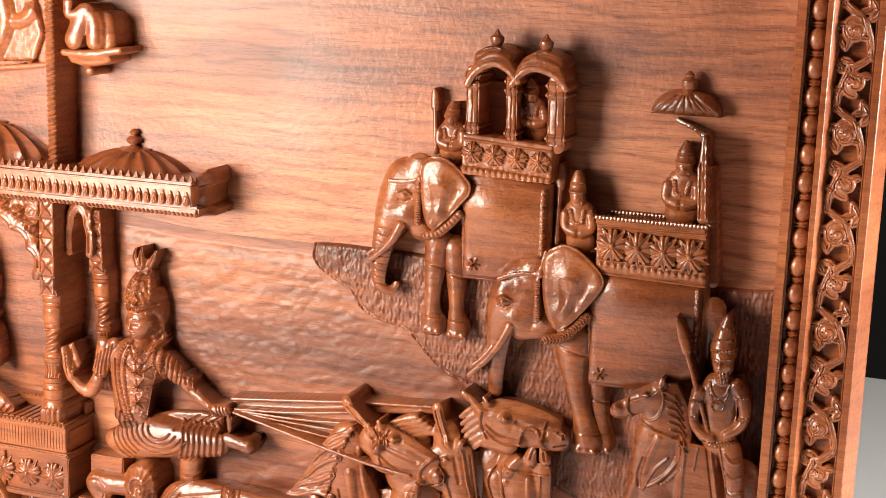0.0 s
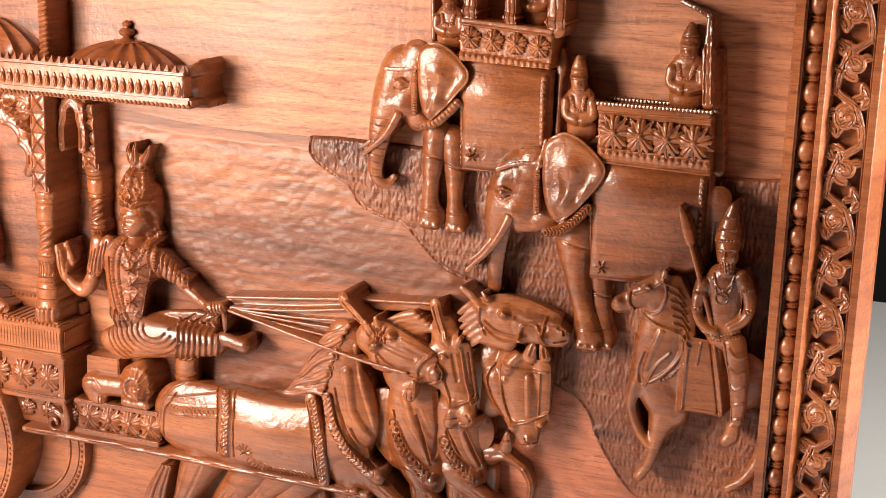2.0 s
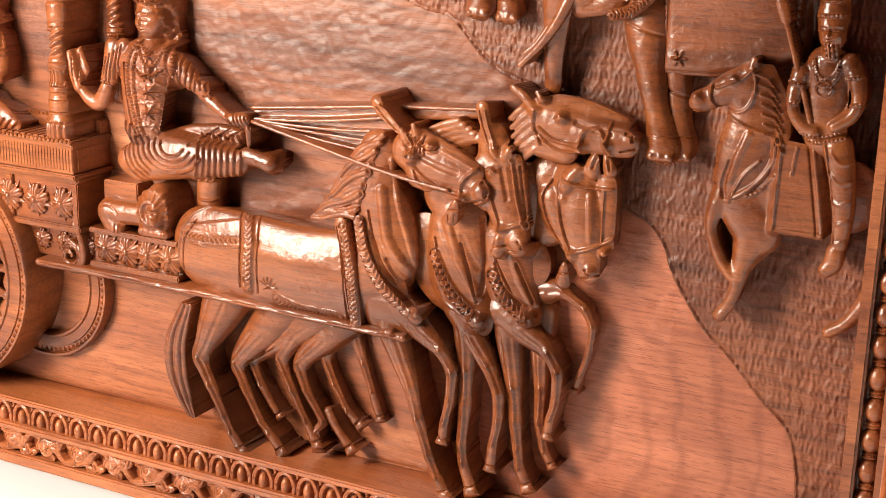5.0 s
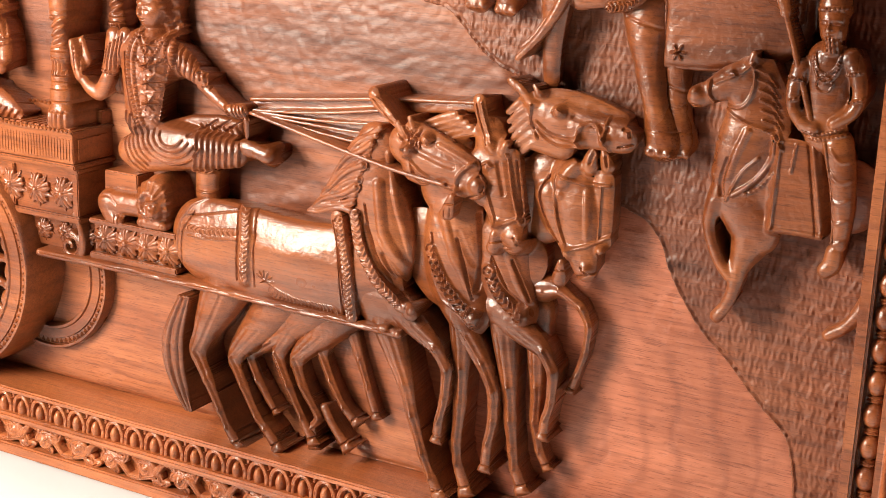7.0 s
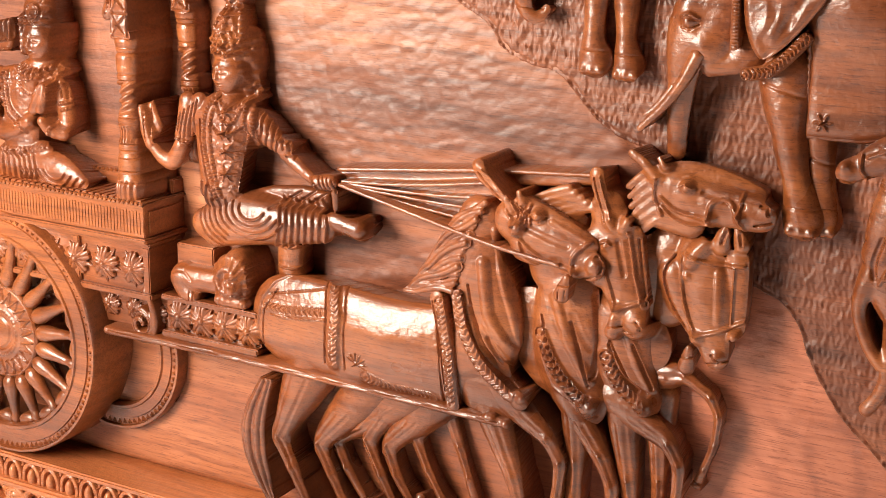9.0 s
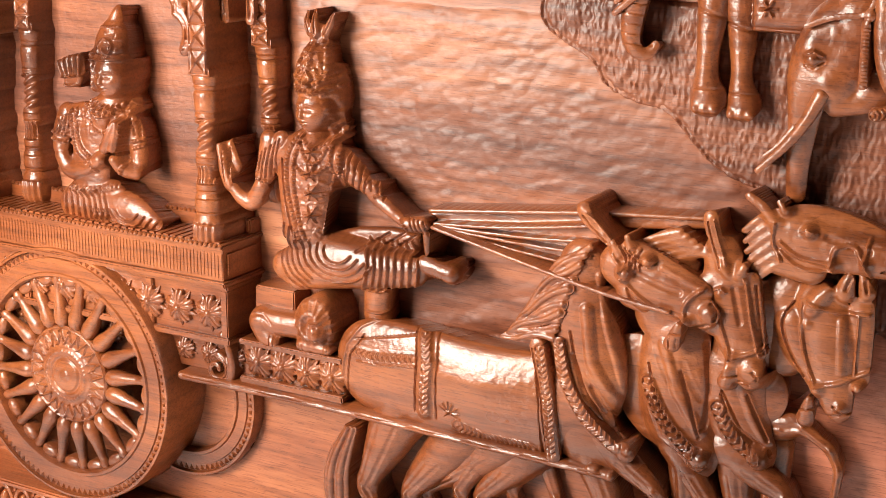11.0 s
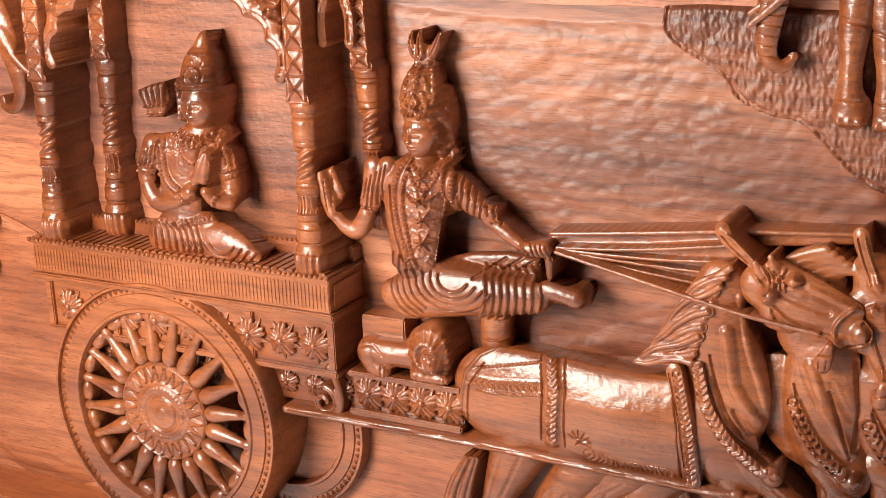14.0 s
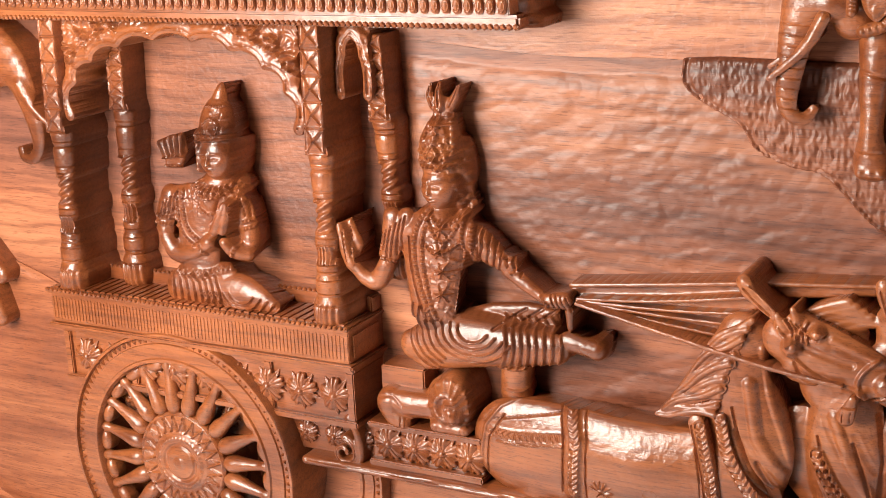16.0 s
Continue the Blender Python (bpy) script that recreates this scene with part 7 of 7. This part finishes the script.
c.limb([(0.1870, 0.0585, 22.5, 36), (0.1868, 0.0361, 19.5, 36), (0.1874, 0.0159, 16.2, 37)], 0.4)
c.sheet(bend([(0.1861, 0.0732), (0.1981, 0.0752), (0.2155, 0.0671), (0.2296, 0.0588), (0.2244, 0.0509), (0.214, 0.0448), (0.1995, 0.0415), (0.1907, 0.0489)], 1, True), 24, 10)
c.limb([(0.1696, 0.0739, 6.51, 33), (0.1587, 0.0605, 8.21, 34), (0.1554, 0.0496, 7, 35)], 0.8)
qx, qz = [(0.1981, 0.0472)][0]
c.bulge(qx, qz, 12, 14, 2.0)
# raised arm with a bracelet and an open palm
c.limb([(0.1594, 0.0731, 6.98, 34), (0.1583, 0.0594, 7.79, 35), (0.1569, 0.0494, 6.64, 35)], 0.8)
c.limb([(0.1534, 0.0419, 5.88, 35), (0.1459, 0.0281, 6.71, 35), (0.1375, 0.0315, 5.14, 36), (0.1315, 0.0381, 4.35, 36)], 0.9)
c.limb([(0.1289, 0.0408, 4.35, 37), (0.1241, 0.0523, 3.95, 37), (0.1212, 0.066, 1.97, 36)], 0.7)
c.sheet([(0.1184, 0.0666), (0.1278, 0.0707), (0.1356, 0.0528), (0.1282, 0.0371), (0.1211, 0.0391)], 30, 3)
for pts in ([(0.1272, 0.0431), (0.1241, 0.0628)], [(0.1303, 0.0455), (0.1273, 0.0651)]):
    c.line(pts, 0.5, -0.9)
# sleeve, studded armlet and the hand with the reins
c.limb([(0.2090, 0.0690, 9.5, 35), (0.2195, 0.0615, 9.8, 34), (0.2290, 0.0545, 8.4, 33)], 1.0)
c.limb([(0.2366, 0.0511, 6.35, 34), (0.2421, 0.05, 5.54, 33)], 0.9)
c.limb([(0.2404, 0.0455, 4.8, 32), (0.2520, 0.0385, 4.9, 33), (0.2631, 0.0315, 3.8, 33)], 0.9)
c.limb([(0.2689, 0.0305, 5.1, 36), (0.2785, 0.0317, 5.46, 36)], 0.8).limb([(0.2818, 0.0256, 2.73, 34), (0.2815, 0.0141, 1.96, 32)], 0.8)
for k in range(4):
    c.line([(x + 0.0034 * k, z - 0.0004 * k) for x, z in [(0.2706, 0.0353), (0.2735, 0.0269)]], 0.6, -1.2)
# folded sash behind the arm
c.sheet([(0.1974, 0.0121), (0.2235, 0.0204), (0.2488, 0.0236), (0.2696, 0.0213), (0.2715, 0.0061), (0.2334, 0.0009), (0.2024, 0.0009)], 22, 4)
for k in range(3):
    c.line([(x + 0.011 * k, z + 0.001 * k) for x, z in [(0.2305, 0.0078), (0.2483, 0.0196)]], 1.2, -1.6)
# lap, crossed leg, foot and hanging shin
c.limb([(0.1787, -0.0124, 15.8, 34), (0.1968, -0.0052, 18.9, 38), (0.2174, -0.0038, 17.1, 38), (0.2395, -0.0031, 13.3, 37), (0.2569, -0.0023, 11.6, 36), (0.2718, -0.0009, 9.89, 36)], 0.6)
c.limb([(0.1693, -0.0123, 10.9, 32), (0.1797, -0.0171, 10.8, 33)], 0.6)
c.limb([(0.2802, 0.0053, 6.29, 35), (0.29, 0.0034, 5.87, 35), (0.2985, 0.0014, 6.24, 35)], 0.8)
c.limb([(0.2908, -0.0009, 10.4, 18), (0.2979, 0.0016, 7.94, 16)], 0.5)
for k in range(5):
    qx, qz = [(0.3061, 0.0056)][0]
    c.bulge(qx + 0.001 * k, qz - 0.006 + 0.0032 * k, 1.6, 1.4, 1.2)
c.limb([(0.241, -0.0152, 10.5, 30), (0.2392, -0.0269, 10.2, 29), (0.239, -0.0373, 11, 28)], 0.8)
c.line([(0.2318, -0.0184), (0.245, -0.0189), (0.2571, -0.0147)], 1.2, 1.4), c.line([(0.2326, -0.0333), (0.2448, -0.034), (0.2569, -0.0296)], 1.2, 1.4)
folds(c, [(0.2379, -0.0011), (0.2554, -0.0011), (0.275, 0.0009)], 8, 0.016, 0.017, 1.3, 1.9)
kx, kz = [(0.2168, 0.0071)][0]
for k in range(8):
    r = 0.011 + 0.0058 * k
    c.line(bend([(kx + r * (0.75 if k > 4 else 1.0) * math.cos(q), kz + r * 0.8 * math.sin(q)) for q in (-0.35, -0.9, -1.5, -2.1, -2.7, -3.3)] if k < 4 else [(kx + r * math.cos(q), kz + r * 0.8 * math.sin(q)) for q in (-2.2, -2.6, -3.1, -3.5)], 1), 1.0, 1.7)
# necklaces, sash, armlets
for pts, w in (([(0.1845, 0.081), (0.1766, 0.0632), (0.1779, 0.0388), (0.1885, 0.0103)], 2.2), ([(0.1886, 0.0806), (0.1827, 0.0598), (0.185, 0.0334), (0.1917, 0.0115)], 1.8), ([(0.2172, 0.0833), (0.2177, 0.0635), (0.2152, 0.0411), (0.2116, 0.019)], 2.4), ([(0.2121, 0.082), (0.2116, 0.0628), (0.209, 0.0404), (0.2043, 0.0164)], 1.6), ([(0.1885, 0.079), (0.1956, 0.0724), (0.2038, 0.074), (0.2101, 0.081)], 1.5), ([(0.1874, 0.0756), (0.1942, 0.0618), (0.2035, 0.0636), (0.211, 0.0779)], 1.5), ([(0.1848, 0.06), (0.196, 0.0523), (0.2096, 0.0626)], 1.3)):
    c.line(bend(pts), w, 2.2, 2.8)
c.line(bend([(0.1734, 0.0629), (0.1736, 0.0383), (0.1842, 0.0085)]), 1.0, -1.6), c.line(bend([(0.2211, 0.0797), (0.2216, 0.0559), (0.2158, 0.0228)]), 1.0, -1.6)
for q in [(0.1984, 0.0704), (0.197, 0.0566), (0.1987, 0.0434), (0.1972, 0.0281)]:
    c.bulge(*q, 5, 5, 2.4)
    for k in range(6):
        c.line([q, (q[0] + 0.006 * math.cos(k * 1.047), q[1] + 0.006 * math.sin(k * 1.047))], 0.6, 1.2)
for pts in ([(0.2388, 0.0552), (0.2497, 0.0604)], [(0.2436, 0.0454), (0.2574, 0.051)], [(0.1527, 0.0474), (0.1635, 0.0447)], [(0.1335, 0.0437), (0.1418, 0.0486)], [(0.264, 0.0327), (0.2689, 0.0285)]):
    c.line(pts, 1.6, 2.0, 2.2)
for k in range(8):
    c.line([(x + 0.0042 * k, z - 0.0028 * k) for x, z in [(0.2188, 0.0783), (0.2205, 0.0633), (0.2151, 0.0466)][: 3 if k < 5 else 2]], 0.9, -1.5)
    c.line([(x - 0.0034 * k, z - 0.0024 * k) for x, z in [(0.1704, 0.0756), (0.1675, 0.0629), (0.1661, 0.0525)][: 3 if k < 4 else 2]], 0.8, -1.3)
for q, a, b, u in (([(0.1945, 0.1267)][0], 20, 26, 1.9), ([(0.197, 0.0449)][0], 20, 36, 1.2), ([(0.2488, 0.0523)][0], 10, 8, 1.2), ([(0.1951, 0.0151)][0], 18, 8, 0.9)):
    c.studs(*q, a, b, 0.8 * u, 2.3)
c.thing("charioteer", "carved crowned charioteer seated cross-legged holding the reins", "figurine")

c = Carving(0.00055, 0.3, 1.2, 2)
c.limb([(0.0258, 0.1430, 6.5, 28), (0.0270, 0.1485, 4.6, 26), (0.0280, 0.1520, 2.4, 24)], 1.0)
c.limb([(0.0240, 0.1205, 14.5, 38), (0.0240, 0.1280, 14.0, 36), (0.0248, 0.1340, 11.5, 33)], 0.95)
c.oval(0.0205, 0.1110, 19.0, 30.0, 0, 29, 19).limb([(0.0200, 0.0860, 15.0, 25), (0.0230, 0.0800, 17.0, 26)], 0.9)
c.oval(0.0248, 0.1050, 12.4, 15.2, 0, 40, 9)
for pts in ([(0.0125, 0.1200, 2.6, 36), (0.0120, 0.1080, 2.4, 35), (0.0105, 0.0960, 2.4, 34)],):
    c.limb(pts, 0.9)
    c.line([(p[0], p[1]) for p in pts], 2.4, 1.2, 4.2)
hx, hz = 0.0290, 0.1270
c.studs(hx, hz, 17, 13, 1.2, 2.6)
c.limb([(0.0240, 0.0930, 8.5, 30), (0.0220, 0.0850, 10.0, 33), (0.0150, 0.0770, 13.1, 37)], 0.7)
c.limb([(-0.0169, 0.0727, 8.62, 34), (0.009, 0.0757, 11.6, 37), (0.0319, 0.0721, 9.23, 30)], 0.6)
c.limb([(0.0038, 0.0644, 19.5, 37), (0.0034, 0.0445, 17.2, 37), (0.0032, 0.0245, 16.5, 38)], 0.45)
c.limb([(-0.0190, 0.0735, 9.2, 35), (-0.0245, 0.0600, 8.4, 36), (-0.0243, 0.0496, 6.8, 37)], 0.9)
c.limb([(-0.0222, 0.0439, 6.31, 38), (-0.0151, 0.0328, 7.09, 39), (0.0018, 0.0365, 5.85, 40), (0.0161, 0.0454, 4.63, 41)], 0.9).limb([(0.0228, 0.0551, 4.22, 42), (0.0291, 0.0656, 3.05, 42), (0.0326, 0.0732, 1.52, 41)], 0.9)
c.limb([(0.0335, 0.0700, 9.8, 29), (0.0394, 0.0550, 8.6, 27), (0.0412, 0.0431, 7.0, 28)], 1.0)
c.limb([(0.0416, 0.0373, 5.39, 32), (0.0334, 0.0388, 4.62, 37), (0.0291, 0.0464, 3.84, 40)], 0.9).limb([(0.029, 0.0554, 3.44, 41), (0.0334, 0.0658, 2.28, 41), (0.0346, 0.0731, 1.52, 40)], 0.9)
c.limb([(-0.0162, 0.0082, 13.6, 37), (0.0097, 0.009, 13.4, 39), (0.0343, 0.0109, 14.8, 40), (0.0524, 0.0076, 10, 39), (0.0642, 0.0033, 5.75, 37)], 0.7)
c.limb([(-0.0075, 0.0184, 10.3, 36), (0.0245, 0.0208, 10.1, 36)], 0.6)
# flared quiver with arrow feathers
c.sheet([(-0.0335, 0.1105), (-0.0215, 0.1155), (-0.0080, 0.1185), (-0.0075, 0.1050), (-0.0130, 0.0925), (-0.0280, 0.0915), (-0.0280, 0.1000)], 23, 3)
for k in range(5):
    c.line([(-0.0315 + 0.0056 * k, 0.1120 + 0.0016 * k), (-0.0268 + 0.0040 * k, 0.1000 + 0.0008 * k)], 1.5, 2.2)
c.line([(-0.0285, 0.0990), (-0.0090, 0.1020)], 1.2, 1.8, 2.4), c.line([(-0.0280, 0.0935), (-0.0120, 0.0945)], 1.2, 1.8, 2.4)
face(c, 0.0250, 0.1040, 12.5, -0.12)
c.line([(0.0130, 0.1165), (0.0250, 0.1172), (0.0400, 0.1180)], 1.2, 1.8), c.line([(0.0120, 0.1200), (0.0250, 0.1207), (0.0410, 0.1214)], 0.8, -1.2)
c.bulge(0.0255, 0.1250, 4.5, 5.5, 2.4).line([(0.0255 + 0.0060 * math.cos(k * 0.42), 0.1250 + 0.0070 * math.sin(k * 0.42)) for k in range(16)], 0.8, 1.2)
c.line([(0.0190, 0.1395), (0.0340, 0.1400)], 1.1, 1.5, 2)
# pleated collar
for k in range(13):
    a = math.pi * (1.06 + 0.88 * k / 12)
    c.line([(0.0240 + 0.0135 * math.cos(a), 0.0930 + 0.0085 * math.sin(a)), (0.0240 + 0.0200 * math.cos(a), 0.0925 + 0.0140 * math.sin(a))], 0.8, 1.3)
for pts, w in (([(0.004, 0.0879), (0.0192, 0.0787), (0.0389, 0.0871)], 2.4), ([(0.0018, 0.0854), (0.0178, 0.0747), (0.0395, 0.0841)], 1.8), ([(-0.0036, 0.0802), (-0.0035, 0.0564), (0.0084, 0.0462)], 1.6), ([(-0.0096, 0.079), (-0.0089, 0.0519), (0.0055, 0.0419)], 1.3), ([(0.0374, 0.0812), (0.0374, 0.0637), (0.0335, 0.0535)], 1.3)):
    c.line(bend(pts), w, 2.0, 2.6)
qx, qz = 0.0200, 0.0744
c.bulge(qx, qz, 8, 8, 2.6)
c.line([(qx + 0.010 * math.cos(k * 0.4), qz + 0.010 * math.sin(k * 0.4)) for k in range(17)], 1.0, 1.4, 2.4)
for pts in ([(-0.0285, 0.0616), (-0.012, 0.0589)], [(-0.0291, 0.0567), (-0.0126, 0.054)], [(0.0399, 0.0595), (0.0552, 0.0639)], [(0.0403, 0.0548), (0.0557, 0.0593)], [(0.0092, 0.0454), (0.0131, 0.0369)], [(0.0379, 0.0453), (0.0342, 0.037)]):
    c.line(pts, 1.6, 1.9, 2.2)
for k in range(5):
    c.line([(x - 0.0034 * k, z - 0.002 * k) for x, z in [(-0.0084, 0.0789), (-0.0118, 0.0667)]], 0.7, -1.2)
    c.line([(x + 0.0034 * k, z - 0.002 * k) for x, z in [(0.035, 0.0782), (0.0375, 0.0659)]], 0.7, -1.2)
c.line(bend([(-0.019, 0.023), (0.0055, 0.0214), (0.0303, 0.028)]), 3.2, 1.8, 3.4)
folds(c, [(-0.0201, 0.0082), (0.0021, 0.0065), (0.0215, 0.0062)], 8, 0.016, 0.018, 1.2, 1.9)
kx, kz = [(0.0413, 0.0125)][0]
for k in range(5):
    r = 0.010 + 0.0055 * k
    c.line(bend([(kx + r * math.cos(q), kz + r * 0.8 * math.sin(q)) for q in (-0.3, -0.9, -1.6, -2.3, -3.0)], 1), 1.0, 1.6)
for pts in ([(0.0179, 0.0589), (0.0253, 0.0745)], [(0.0204, 0.0559), (0.0278, 0.0716)]):
    c.line(pts, 0.5, -1.0)
for q, a, b in (([(0.0048, 0.0728)][0], 18, 12), ([(-0.0203, 0.0657)][0], 8, 9), ([(0.0056, 0.0222)][0], 24, 5)):
    c.studs(*q, a, b, 0.8, 2.2)
c.thing("archer", "carved archer kneeling with joined palms and a quiver", "figurine")

c = Carving(0.00065)
c.limb([(0.1496, -0.0554, 11.3, 36), (0.154, -0.0644, 9.02, 36), (0.1614, -0.0674, 5.24, 36)], 0.95).limb([(0.1538, -0.0549, 9.75, 35), (0.175, -0.0539, 8.91, 34), (0.1915, -0.0536, 10.3, 34)], 0.8)
c.limb([(0.1985, -0.0375, 10.9, 38), (0.2016, -0.0485, 11.7, 39), (0.2005, -0.0583, 8.78, 38)], 0.95).limb([(0.1907, -0.0467, 14.7, 34)], 0.7)
c.limb([(0.1864, -0.0637, 4.42, 38), (0.2078, -0.0636, 3.64, 39)], 0.95)
for k in range(16):  # shaggy locks round the head
    a = 2 * math.pi * k / 16
    c.limb([(0.1975 + 0.0075 * math.cos(a), -0.0470 + 0.0090 * math.sin(a), 2.3, 43), (0.1975 + 0.0135 * math.cos(a + 0.2), -0.0470 + 0.0150 * math.sin(a + 0.2), 1.3, 38)], 1.0)
c.limb([(0.2010, -0.0470, 6.2, 45), (0.2030, -0.0530, 4.4, 46.5)], 0.9)
c.line([(0.1990, -0.0440), (0.2050, -0.0435)], 0.8, 1.4), c.line([(0.2015, -0.0560), (0.2055, -0.0555)], 0.6, -1.4)
c.bulge(0.1992, -0.0468, 1.5, 1.2, -1.6).bulge(0.2040, -0.0466, 1.5, 1.2, -1.6).bulge(0.2030, -0.0505, 1.6, 1.4, 1.4)
for x in (0.1865, 0.2078, 0.1614):
    for o in (-0.0016, 0.0016):
        c.line([(x + o, -0.0690), (x + o, -0.0625)], 0.5, -0.9)
c.line(bend([(0.1440, -0.0500), (0.1530, -0.0475), (0.1610, -0.0540)]), 1.2, -1.0)
c.thing("lion", "small carved lion crouching on the front rail", "lion")
